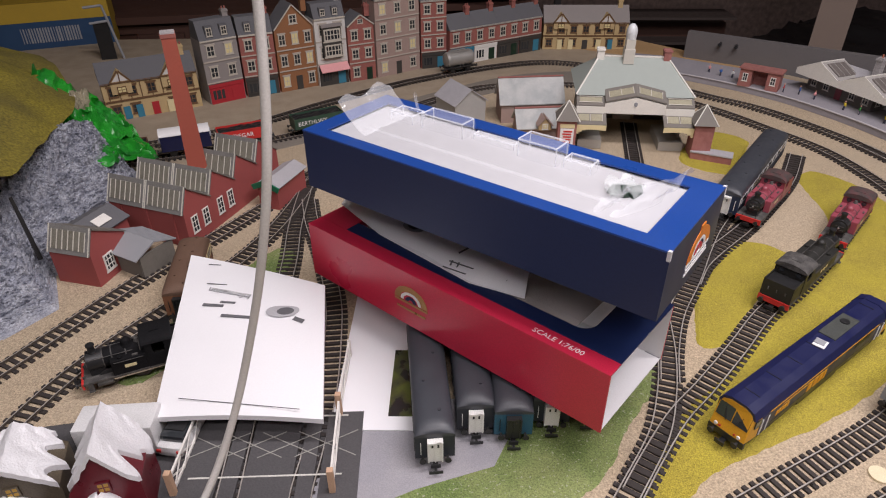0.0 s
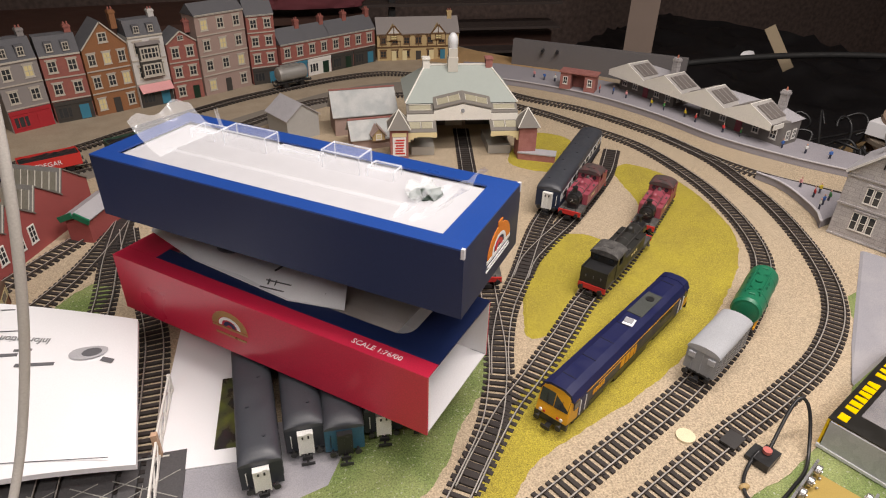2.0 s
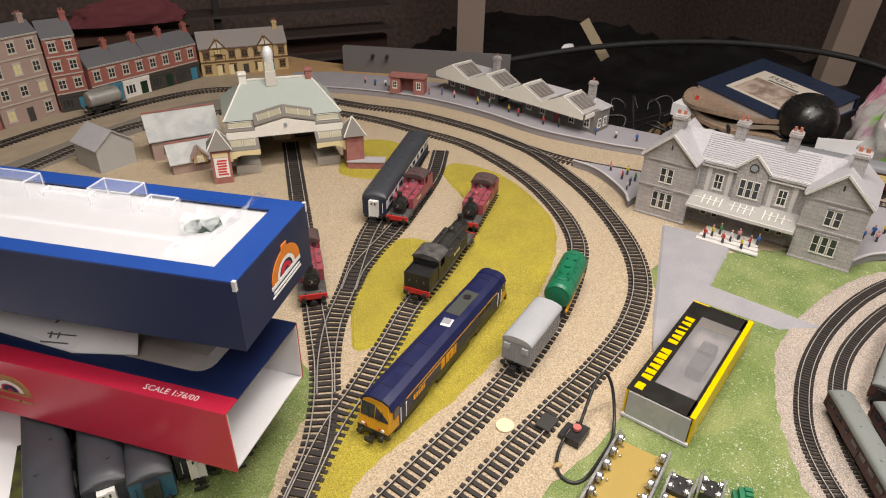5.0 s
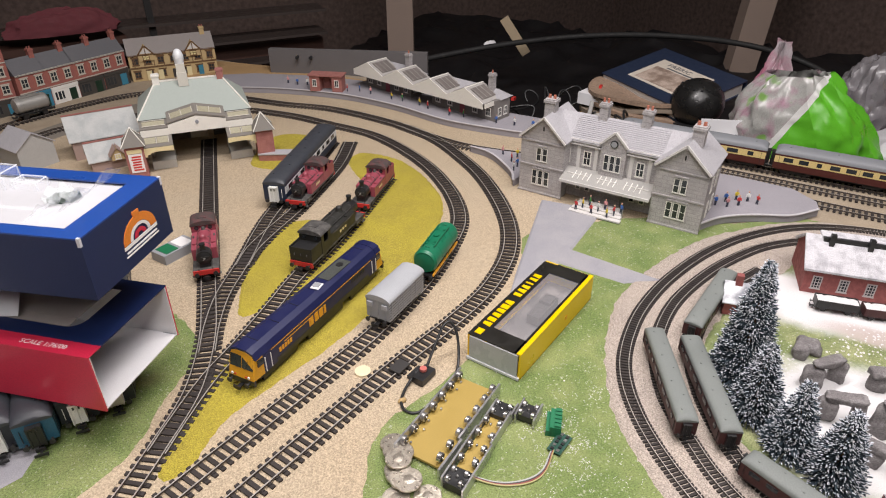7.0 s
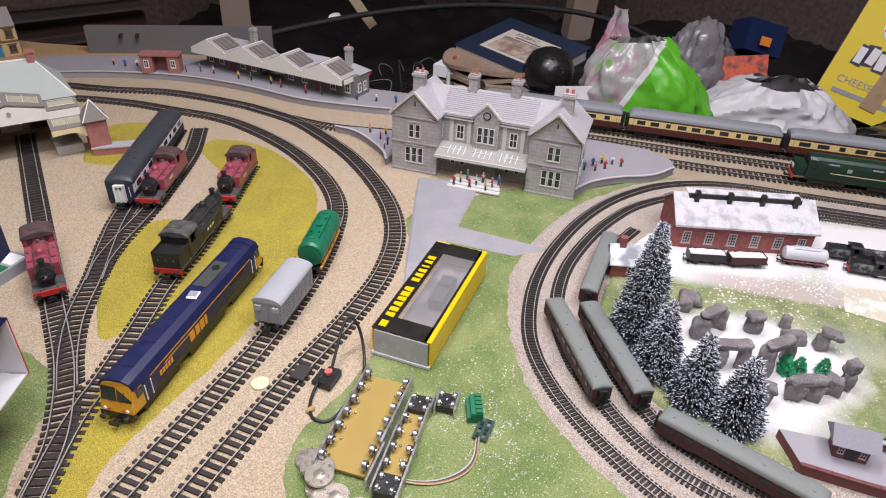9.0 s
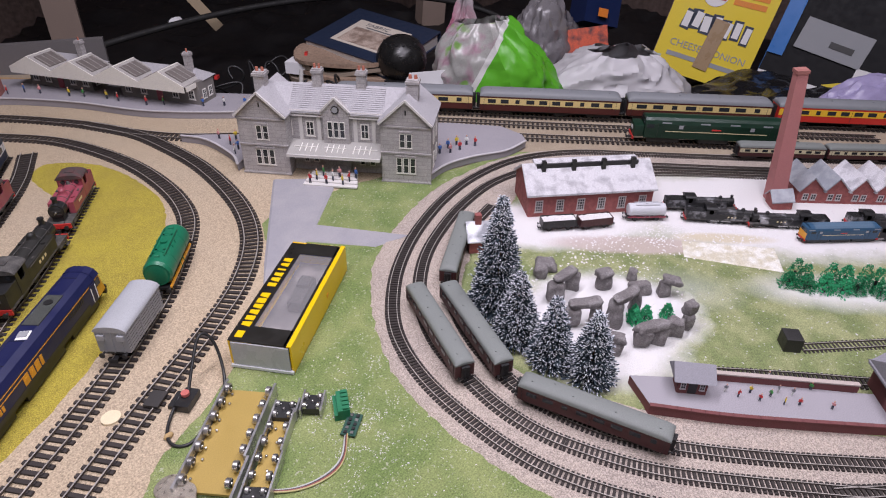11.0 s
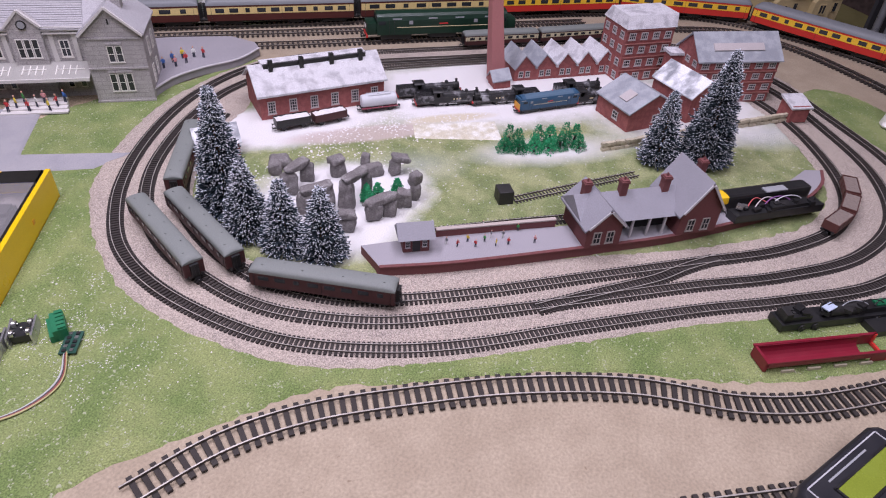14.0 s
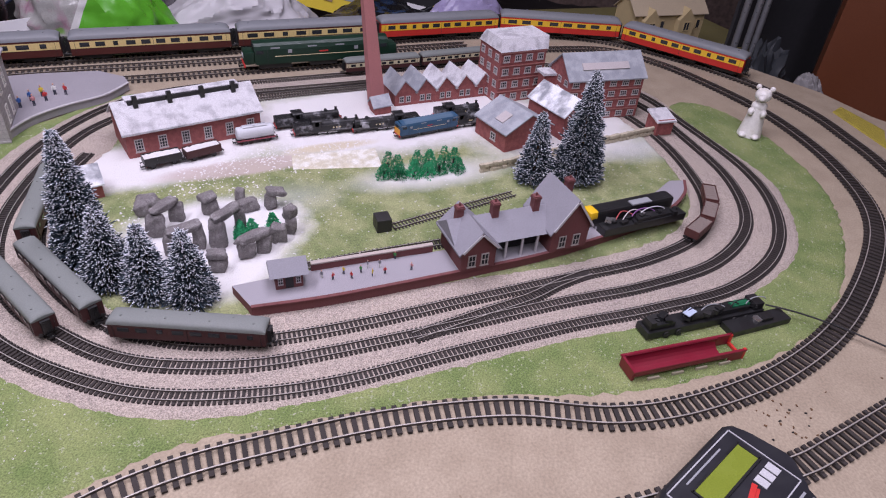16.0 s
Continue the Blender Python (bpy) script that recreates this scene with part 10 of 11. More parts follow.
# book on a heap of papers
bk = thing("hardback_book", 1.540, 0.952, -0.006, -88, "dark blue hardback book with a printed picture", "book", rx=9, ry=5)
NAVB = mat("navy_bookcloth", (0.02, 0.03, 0.06), 0.4, var=0.1)
part("cover", boxes((0, 0, 0.030, 0.262, 0.218, 0.003)), NAVB, bk)
part("back_cover", boxes((0, 0, 0, 0.262, 0.218, 0.003)), NAVB, bk)
part("spine", boxes((0, 0.1105, 0.0, 0.262, 0.003, 0.033)), NAVB, bk)
part("page_block", boxes((0, -0.003, 0.003, 0.254, 0.208, 0.027)), mat("page_edges", (0.55, 0.53, 0.5), 0.8), bk)
part("cover_panel", boxes((0.0, -0.006, 0.033, 0.160, 0.128, 0.0008)), mat("cream_panel", (0.60, 0.54, 0.46), 0.6), bk)
part("cover_picture", boxes((0.0, -0.022, 0.0338, 0.130, 0.078, 0.0006)), mat("brown_print", (0.26, 0.19, 0.15), 0.6, var=0.5, scale=30, col2=(0.45, 0.36, 0.30)), bk)
letters("title", "FABRIC", 0.022, INK, bk, pose(-0.05, 0.034, 0.0339), "dark printed title")
part("title_bar", boxes((0, 0.025, 0.0338, 0.08, 0.005, 0.0005)), INK, bk)
PAPR = mat("yellowed_paper", (0.27, 0.22, 0.17), 0.85, var=0.25, scale=25)
for i in range(7):
    w = 0.34 - i * 0.010
    o = thing("magazine", 1.455 + random.uniform(-0.02, 0.02), 0.945 + random.uniform(-0.02, 0.02), LOW + 0.060 + i * 0.0150, -50 + random.uniform(-18, 18), "dog-eared magazine in an untidy pile", "magazine", "magazine pile")
    bm = bmesh.new()
    bmesh.ops.create_grid(bm, x_segments=14, y_segments=8, size=0.5, matrix=Matrix.Diagonal((w, 0.23, 1, 1)))
    for v in bm.verts:
        qx, qy = v.co.x / w * 2, v.co.y / 0.115
        v.co.x, v.co.y = w / 2 * qx * math.sqrt(1 - qy * qy / 2), w * 0.42 * qy * math.sqrt(1 - qx * qx / 2)
        v.co.z = 0.012 * noise.noise(v.co * 9 + Vector((i, 0, 0))) + 0.006 + 0.5 * v.co.length ** 2
    r_ = bmesh.ops.extrude_face_region(bm, geom=bm.faces[:])
    bmesh.ops.translate(bm, vec=(0, 0, -0.009), verts=[g for g in r_["geom"] if isinstance(g, bmesh.types.BMVert)])
    part("page_block", bm, PAPR if i % 2 else WOOD, o)
single("tray", rods(((0, 0, 0), (0, 0, 0.012), 0.20, 0.215, 40)), mat("bamboo_rim", (0.30, 0.20, 0.10), 0.6), 1.45, 0.935, LOW + 0.045, 0, "round wooden tray under the papers", "tray", smooth=True)
hm = thing("black_globe", 1.480, 0.817, LOW + 0.108, 0, "glossy black plastic globe with vent holes", "globe")
part("shell", ball(bmesh.new(), 0, 0, 0.058, 0.060, 0.060, 0.056, 32), mat("gloss_black", (0.012, 0.012, 0.012), 0.3), hm, smooth=True)
part("base_ring", rods(((0, 0, -0.02), (0, 0, 0.02), 0.055, 0.06, 24)), BLACK, hm, smooth=True)
for i in range(16):
    a = 2 * math.pi * i / 16
    part("vent_hole", ball(bmesh.new(), 0.041 * math.cos(a), 0.041 * math.sin(a), 0.0985, 0.0035, 0.0035, 0.002, 6), BLACK, hm)
single("white_carton", boxes((0, 0, 0, 0.05, 0.06, 0.028)), PAPER, 1.36, 1.03, LOW + 0.125, 20, "small white cardboard carton on the papers", "carton")
tube("white_lead", [(1.33, 1.0, -0.02), (1.26, 0.93, -0.02), (1.19, 0.86, 0.0), (1.16, 0.80, 0.04), (1.15, 0.76, 0.045), (1.155, 0.75, 0.0), (1.2, 0.76, -0.08)], 0.005, mat("white_lead_pvc", (0.55, 0.54, 0.52), 0.5), "thick white lead behind the station")
for i in range(26):
    x0, y0 = 1.20 + random.uniform(-0.10, 0.16), 1.0 + random.uniform(-0.14, 0.24)
    tube("cable_loop", [(x0, y0, LOW + 0.08 + random.uniform(0, 0.06)), (x0 + random.uniform(-0.1, 0.1), y0 + random.uniform(-0.1, 0.1), LOW + 0.14 + random.uniform(0, 0.06)), (x0 + random.uniform(-0.1, 0.1), y0 + random.uniform(-0.1, 0.1), LOW + 0.10), (x0 + random.uniform(-0.12, 0.12), y0 + random.uniform(-0.12, 0.12), LOW + 0.06)], 0.0028,
         BLACK, "tangled black cable in a heap")
for x, y, z in ((1.16, 1.09, -0.012), (1.38, 1.03, 0.0)):
    single("red_plug", boxes((0, 0, 0, 0.022, 0.007, 0.007, 0, 0, 8)), REDP, x, y, z, 40, "small red plug among the cables", "plug")
tube("pipe_rim", [(1.0, 1.55, -0.03), (1.25, 1.52, 0.0), (1.55, 1.42, 0.035), (1.85, 1.22, 0.045), (2.05, 1.02, 0.02), (2.1, 0.9, -0.03)], 0.008, mat("dull_black_rubber", (0.016, 0.016, 0.016), 0.7), "black rubber rim of the sheeting", "rim")

# carrier bags
WHITEH = mat("white_handle", (0.62, 0.62, 0.60), 0.4)
PINKPOLY = mat("pink_polythene", (0.50, 0.20, 0.28), 0.3, var=0.3, scale=14, col2=(0.45, 0.40, 0.42))
GREENBAG = mat("green_carrier", (0.11, 0.42, 0.025), 0.34, var=0.15, scale=25)
CLEARB = mat("milky_polythene", (0.38, 0.38, 0.36), 0.2, var=0.4, scale=30, col2=(0.34, 0.19, 0.25), fleck=((0.20, 0.36, 0.10), 22, 0.60), edge=0.57)


def bag_mesh(w, d, h, seed, fold=0.012, nu=90, nv=60, pinch=0.5, top=0.95):
    """A slack plastic bag: full below, drawn in above, with long running folds."""
    bm = bmesh.new()
    rows_ = []
    for j in range(nv + 1):
        t = j / nv
        full = math.sin(math.pi * min(1.0, 0.12 + t * top) ** 0.8) ** 0.55 * (1 - pinch * max(0, t - 0.45) / 0.55)
        rr = []
        for i in range(nu):
            a = 2 * math.pi * i / nu
            cx, sy = math.cos(a), math.sin(a)
            cx, sy = math.copysign(abs(cx) ** 0.75, cx), math.copysign(abs(sy) ** 0.75, sy)
            p = Vector((cx * w / 2 * full, sy * d / 2 * full, h * t))
            q = Vector((cx * 1.9 + seed, sy * 1.9, t * 2.6))
            run = 0.5 - abs(noise.noise(q * 1.3)) * 1.6
            small = 0.5 - abs(noise.noise(q * 2.9 + Vector((0, seed, 0)))) * 1.8
            k = fold * (run + 0.35 * small + 1.5 * noise.noise(q * 0.7)) * min(1, 4 * t + 0.2)
            p += Vector((cx, sy, 0.35 * run)) * k
            p.x += w * 0.16 * noise.noise(Vector((t * 1.7, seed, 0)))
            rr.append(bm.verts.new(p))
        rows_.append(rr)
    for j in range(nv):
        for i in range(nu):
            bm.faces.new((rows_[j][i], rows_[j][(i + 1) % nu], rows_[j + 1][(i + 1) % nu], rows_[j + 1][i]))
    bm.faces.new(rows_[0][::-1])
    return bm


GB = thing("green_carrier_bag", 1.580, 0.605, LOW - 0.02, -52, "large crumpled carrier bag, half clear and half bright green", "bag", ry=-6)
whole = bag_mesh(0.30, 0.16, 0.29, 3, 0.016, pinch=0.25, top=0.80)
bmesh.ops.recalc_face_normals(whole, faces=whole.faces)


from mathutils.bvhtree import BVHTree
skin = BVHTree.FromBMesh(whole)
seam = Vector((0.80, 0, -0.55))
for nm, lo, hi, m_, lb in (("green_panel", 0.006, None, GREENBAG, "bright green printed plastic"), ("clear_panel", None, -0.006, CLEARB, "crinkled clear plastic full of wrappers"), ("seam_strip", -0.006, 0.006, WHITEH, "white bag strip along the seam")):
    half = whole.copy()
    for d, side in ((lo, 1), (hi, -1)):
        if d is not None:
            bmesh.ops.bisect_plane(half, geom=half.verts[:] + half.edges[:] + half.faces[:], plane_co=Vector((-0.085, 0, 0.115)) + seam.normalized() * d, plane_no=seam * side, clear_inner=True)
    part(nm, half, m_, GB, lb, smooth=True)
whole.free()


def press_on(ob, m):
    """Lays flat print onto the bag's skin."""
    for v in ob.data.vertices:
        p = m @ v.co
        hit = skin.ray_cast(Vector((p.x, -0.4, p.z)), Vector((0, 1, 0)))[0]
        v.co = Vector((p.x, (hit.y if hit else p.y) - 0.0015, p.z))
    ob.matrix_basis = Matrix()


for word, x, z, size in (("we're", 0.022, 0.045, 0.044), ("hand.", 0.060, 0.030, 0.044)):
    m_ = pose(x, -0.092, z, 90, 0, 0) @ pose(0, 0, 0, 0, 0, 56)
    press_on(letters("slogan", word, size, INK, GB, m_, "dark printed slogan word"), m_)
for k in range(4):
    m_ = pose(-0.030 + 0.016 * k, -0.09, 0.030 + 0.024 * k, 90, 0, 0) @ pose(0, 0, 0, 0, 0, 56)
    o = part("slogan_bar", boxes((0, 0, 0, 0.020, 0.016, 0.0005)), INK, GB, "dark printed slogan shape")
    press_on(o, m_)
for x, y, z in ((-0.135, -0.06, 0.09), (-0.125, -0.075, 0.02)):
    tube("handle", [(x, y, z), (x - 0.03, y - 0.01, z + 0.05), (x - 0.005, y - 0.012, z + 0.085), (x + 0.03, y, z + 0.07), (x + 0.015, y - 0.01, z + 0.02)], 0.010, WHITEH, "", parent=GB)
o = single("pink_bag", bag_mesh(0.15, 0.10, 0.27, 12, 0.018, pinch=0.85), PINKPOLY, 1.68, 0.77, LOW + 0.02, -30, "crumpled pink and clear plastic bag", "bag", smooth=True)
single("card_flap", boxes((0, 0, 0, 0.10, 0.002, 0.10)), PAPER, 1.435, 0.70, LOW + 0.07, -38, "white card flap below the bags", "card")
single("white_bag", bag_mesh(0.38, 0.24, 0.200, 21, 0.022, pinch=0.05, top=0.80), mat("white_polythene", (0.60, 0.59, 0.61), 0.5, var=0.06, scale=14), 1.845, 0.425, LOW - 0.03, -58, "soft white plastic bag beside the crisp carton", "bag", smooth=True)
crumple("clear_bag", "crinkled grey polythene bag beside the white one", "bag", 1.93, 0.67, LOW, 0.11, 0.08, 0.155, mat("grey_polythene", (0.20, 0.19, 0.20), 0.25, var=0.3, scale=14), 0.35, 2.1, 33, 0, flat=0.6)
single("red_packet", boxes((0, 0, 0, 0.24, 0.03, 0.14, 0, -18, -9)), mat("red_print_packet", (0.62, 0.10, 0.04), 0.4, var=0.3, scale=40, col2=(0.10, 0.03, 0.03), edge=0.56), 1.895, 0.575, LOW + 0.040, -58, "red printed packet behind the white bag", "packet")
single("green_notebook", boxes((0, 0, 0, 0.08, 0.012, 0.13, 0, -20, 12)), mat("pale_green_cover", (0.50, 0.60, 0.53), 0.6), 2.02, 0.42, LOW + 0.0, -58, "pale green notebook leaning on a carton", "notebook")
nb_ = thing("small_blue_box", 2.05, 0.580, LOW + 0.165, -38, "small dark blue box with an orange emblem", "box")
part("carton", boxes((0, 0, 0, 0.11, 0.08, 0.08, 0, -20, 14)), NAVYC, nb_)
part("emblem", boxes((0, -0.047, 0.035, 0.03, 0.002, 0.022, 0, -20, 14)), GOLD, nb_)

YC = thing("crisp_carton", 2.140, 0.300, LOW + 0.045, heading((2.131, 0.401), (2.178, 0.171)), "yellow crisp carton taped with brown parcel tape", "carton", rx=-16, ry=11)
YCR = mat("bright_yellow_card", (0.78, 0.60, 0.02), 0.5, var=0.1, scale=14)
part("carton", boxes((0, 0.06, 0, 0.256, 0.12, 0.30)), YCR, YC)
part("side_panel", boxes((-0.1288, 0.06, 0, 0.001, 0.118, 0.298)), mat("brown_carton", (0.30, 0.22, 0.14), 0.8), YC)
for i, w in enumerate((0.026, 0.028, 0.030, 0.026, 0.024, 0.024, 0.022)):
    part("brand_shape", boxes((-0.078 + i * 0.027, -0.0012, 0.118 + (0.006 if i % 2 else 0.0), w, 0.0012, 0.052, 0, 0, random.uniform(-8, 8))), NAVB, YC, "navy-shadowed brand lettering block")
    part("brand_shape", boxes((-0.078 + i * 0.027, -0.0022, 0.124 + (0.006 if i % 2 else 0.0), w * 0.7, 0.0012, 0.040, 0, 0, random.uniform(-8, 8))), WHITE, YC)
bd = part("roundel", rods(((-0.030, -0.0022, 0.225), (-0.030, 0.0, 0.225), 0.034, 0.034, 28)), WHITE, YC, "white and red roundel", smooth=True)
part("roundel_band", boxes((-0.030, -0.003, 0.212, 0.058, 0.0012, 0.022)), REDP, YC)
for i in range(2):
    part("slogan_bar", boxes((0.062, -0.001, 0.212 + i * 0.022, 0.085, 0.001, 0.014, 0, 0, -3)), mat("orange_print", (0.75, 0.25, 0.02), 0.5), YC)
letters("flavour_print", "CHEESE & ONION", 0.026, GREYP, YC, pose(-0.098, -0.0012, 0.070, 90, 0, 0), "grey flavour lettering")
part("slogan_bar", boxes((0, -0.001, 0.042, 0.19, 0.001, 0.012)), GREYP, YC)
part("parcel_tape", boxes((0.004, -0.0036, 0.030, 0.040, 0.0010, 0.135, 0, 0, 4)), mat("brown_tape", (0.36, 0.25, 0.14), 0.3), YC, "brown parcel tape")
PB_ = thing("printer_carton", 2.225, 0.005, LOW + 0.05, heading((2.212, 0.119), (2.219, -0.126)), "blue, black and white electronics carton", "carton", rx=-18, ry=8)
part("carton", boxes((0, 0.08, 0, 0.30, 0.15, 0.30)), mat("black_print_card", (0.012, 0.012, 0.014), 0.6, spec=0.2), PB_)
part("blue_side", boxes((-0.1506, 0.08, 0, 0.001, 0.148, 0.298), (-0.13, -0.001, 0.06, 0.04, 0.0012, 0.24)), mat("blue_print_card", (0.02, 0.16, 0.5), 0.35), PB_)
part("white_edge", boxes((0.0, -0.0014, 0.0, 0.30, 0.0014, 0.012), (0.11, -0.0014, 0.012, 0.08, 0.0014, 0.07)), WHITE, PB_)
part("product_picture", boxes((-0.01, -0.0014, 0.085, 0.17, 0.0014, 0.080, 0, 0, 4), ), GREYP, PB_)
part("picture_slot", boxes((0.015, -0.0024, 0.108, 0.06, 0.0012, 0.016, 0, 0, 4)), BLACK, PB_)
part("yellow_stripe", boxes((0.07, -0.0022, 0.035, 0.12, 0.0012, 0.010, 0, 0, -24)), YCR, PB_)
crumple("bin_liner", "crumpled glossy black bin liner", "bag", 2.09, 0.12, LOW - 0.05, 0.20, 0.13, 0.08, BAGK, 0.45, 2.4, 41, -60, flat=0.6)
crumple("bin_liner", "crumpled glossy black bin liner", "bag", 2.05, -0.02, LOW - 0.05, 0.22, 0.14, 0.09, BAGK, 0.35, 2.6, 47, -60, flat=0.6)
crumple("lilac_bag", "pale lilac plastic bag behind the coaches", "bag", 1.975, -0.13, LOW - 0.01, 0.12, 0.06, 0.11, mat("lilac_polythene", (0.36, 0.32, 0.52), 0.35), 0.25, 2.0, 55, -60, flat=0.6)

# ---------------------------------------------------------------- boards, posts and furniture round the layout
pk = thing("grey_plank", 0, 0, 0, 0, "grey painted plank standing behind the platform", "plank")
part("plank", boxes((0.885, 1.452, -0.02, 0.42, 0.018, 0.082, heading((0.665, 1.60), (1.03, 1.335)))), mat("grey_painted_wood", (0.14, 0.13, 0.13), 0.8, var=0.15, scale=20), pk)
for q in (0.3, 0.38):
    part("bolt", rods(((0.665 + 0.365 * q - 0.009, 1.60 - 0.265 * q - 0.012, 0.045), (0.665 + 0.365 * q - 0.002, 1.60 - 0.265 * q, 0.045), 0.004, 0.004, 8)), BLACK, pk)
for x, y, lean in ((1.24, 1.86, 0), (2.12, 1.25, 4)):
    single("timber_post", boxes((0, 0, 0, 0.085, 0.06, 2.35, 0, 0, lean)), mat("pale_timber", (0.30, 0.23, 0.19), 0.85, var=0.25, scale=12), x, y, -0.85, -30, "rough pale timber post against the dark wall", "post", "posts")
slab("ground_chipboard", [(0.40, 1.70), (0.60, 1.58), (0.66, 1.54), (0.80, 1.43), (0.90, 1.37), (0.80, 1.55), (0.62, 1.75), (0.42, 1.78)], 0.0, 0.001, WOODB, "bare tan chipboard corner of the baseboard", smooth=False)
single("wood_offcut", boxes((0, 0, 0, 0.028, 0.006, 0.13, 0, 0, -35)), mat("pale_offcut", (0.45, 0.36, 0.24), 0.8), 1.49, 1.49, -0.03, -30, "pale wood offcut propped on the sheeting", "offcut")
crumple("white_scrap", "small scrap of white tissue on the sheeting", "scrap", 1.38, 1.53, 0.0, 0.022, 0.012, 0.012, PAPER, 0.4, 2.0, 61, sub=2)
# dark cabinet and cartons behind the houses
CABW = mat("dark_cabinet_wood", (0.075, 0.035, 0.025), 0.55, var=0.25, scale=8)
cab_ = thing("dark_cabinet", -0.35, 2.02, -0.85, 8, "dark red-brown wooden cabinet behind the houses", "cabinet")
part("carcass", boxes((0, 0.12, 0, 1.5, 0.30, 0.86)), CABW, cab_)
part("top", boxes((0, 0.12, 0.86, 1.54, 0.34, 0.02)), CABW, cab_)
for i in range(3):
    d_ = part("door", boxes((-0.5 + i * 0.5, -0.036, 0.05, 0.47, 0.018, 0.78)), CABW, cab_)
    part("handle", boxes((-0.3 + i * 0.5, -0.05, 0.45, 0.012, 0.012, 0.09)), STEEL, d_)
ydb = thing("yellow_blue_carton", -0.93, 1.72, -0.02, 20, "yellow and blue carton with a barcode", "carton")
part("carton", boxes((0, 0.08, 0, 0.42, 0.18, 0.13)), mat("ochre_card", (0.45, 0.30, 0.03), 0.6, var=0.15), ydb)
part("blue_front", boxes((0, -0.0115, 0.0, 0.42, 0.002, 0.085)), mat("navy_print", (0.02, 0.06, 0.14), 0.5), ydb)
for i in range(22):
    part("barcode_bar", boxes((0.0 + i * 0.0062, -0.0130, 0.035, random.choice((0.0015, 0.003, 0.004)), 0.001, 0.036)), GREYP, ydb)
single("carton_support", boxes((0, 0.08, 0, 0.5, 0.28, 0.83)), CABW, -0.93, 1.74, -0.85, 20, "dark box unit under a carton", "cabinet")
frm = thing("metal_trolley", -0.67, 1.62, 0.0, 15, "small white metal frame behind the houses", "frame")
part("upright", rods(((0.02, 0, 0), (0, 0, 0.125), 0.003, 0.003, 8)), GREYP, frm)
part("crossbar", rods(((0, 0, 0.125), (-0.04, 0, 0.122), 0.003, 0.003, 8)), GREYP, frm)
part("crossbar", rods(((0.008, 0, 0.09), (-0.035, 0, 0.086), 0.003, 0.003, 8)), GREYP, frm)
part("panel", boxes((-0.013, 0.003, 0.0, 0.034, 0.003, 0.088)), BLACK, frm)
sh_ = thing("wall_shelf", 0.50, 2.12, -0.10, -3, "dark shelf unit with pale edges behind the cottages", "shelf")
part("panel", boxes((0, 0.06, -0.75, 1.1, 0.10, 0.80)), CABW, sh_)
for z in (0.0, 0.075, 0.15):
    part("shelf_board", boxes((0, 0, z, 1.1, 0.12, 0.008)), mat("pale_shelf_edge", (0.06, 0.045, 0.04), 0.6), sh_)
part("upright", boxes((0.0, -0.03, -0.2, 0.02, 0.02, 0.5)), DARKMET, sh_)
crumple("red_cloth", "dusky red cloth hanging over the shelf", "cloth", 0.24, 2.05, 0.06, 0.13, 0.03, 0.065, mat("dusky_red_cloth", (0.16, 0.04, 0.05), 0.9), 0.5, 1.2, 71)
# end of the room beside the bear
bp = single("brown_door_panel", boxes((0, 0, 0, 0.05, 0.9, 2.3)), mat("stained_door", (0.16, 0.05, 0.02), 0.5, var=0.2, scale=6), 1.80, -1.42, -0.85, -14, "tall stained brown door panel", "door panel")
HM = thing("card_cottage", 1.955, -0.60, -0.06, -62, "buff card cottage with gables beyond the coaches", "cottage")
BUFFC = mat("buff_card", (0.45, 0.36, 0.19), 0.8, var=0.12)
bm = bmesh.new()
gable_walls(bm, -0.10, 0.10, -0.04, 0.04, 0, 0.10, 0.035)
hw = part("wall", bm, BUFFC, HM)
bm = bmesh.new()
gable(bm, -0.10, 0.10, -0.04, 0.04, 0.10, 0.035, 0.006)
part("roof", bm, mat("buff_roof", (0.42, 0.35, 0.24), 0.85), HM)
for x in (-0.06, 0.04):
    bm = bmesh.new()
    prism(bm, [(x - 0.022, -0.055, 0), (x + 0.022, -0.055, 0), (x + 0.022, -0.055, 0.085), (x, -0.055, 0.112), (x - 0.022, -0.055, 0.085)], (0, 0.03, 0))
    g_ = part("gable_bay", bm, BUFFC, HM)
    for z in (0.02, 0.06):
        window(g_, x, -0.0556, z, 0.018, 0.022, 0, BUFFC, GLASSD, (1, 0), False)
for x in (-0.02, 0.085):
    for z in (0.02, 0.06):
        window(hw, x, -0.0406, z, 0.012, 0.022, 0, BUFFC, GLASSD, (0, 0), False)
single("lower_table", boxes((0, 0, 0, 0.7, 0.4, 0.03)), mat("olive_baize", (0.16, 0.14, 0.05), 0.9), 2.08, -0.52, -0.09, -62, "olive-covered side table beyond the layout", "table")
single("table_support", boxes((0, 0, 0, 0.5, 0.3, 0.76)), CABW, 2.08, -0.52, -0.85, -62, "dark base under the side table", "table base")
pn = single("partition_board", boxes((0, 0, 0, 0.34, 0.01, 0.9)), mat("blue_grey_panel", (0.045, 0.045, 0.05), 0.6), 2.12, -0.95, -0.6, -62, "blue-grey panel against the far wall", "panel")
for x in (0.0, 0.03, 0.05):
    single("metal_tube", rods(((0, 0, 0), (0.02, 0.0, 0.95), 0.008, 0.008, 10)), mat("pale_tube", (0.35, 0.36, 0.38), 0.35, 0.6), 1.96 + x * 0.3, -0.80 - x, -0.65, 0, "slim metal tube standing behind the layout", "tube", smooth=True)
crumple("black_garland", "dark bristly decoration behind the coaches", "decoration", 1.90, -0.86, -0.12, 0.05, 0.05, 0.10, mat("dark_tinsel", (0.03, 0.034, 0.04), 0.6), 0.7, 6, 81, sub=4)
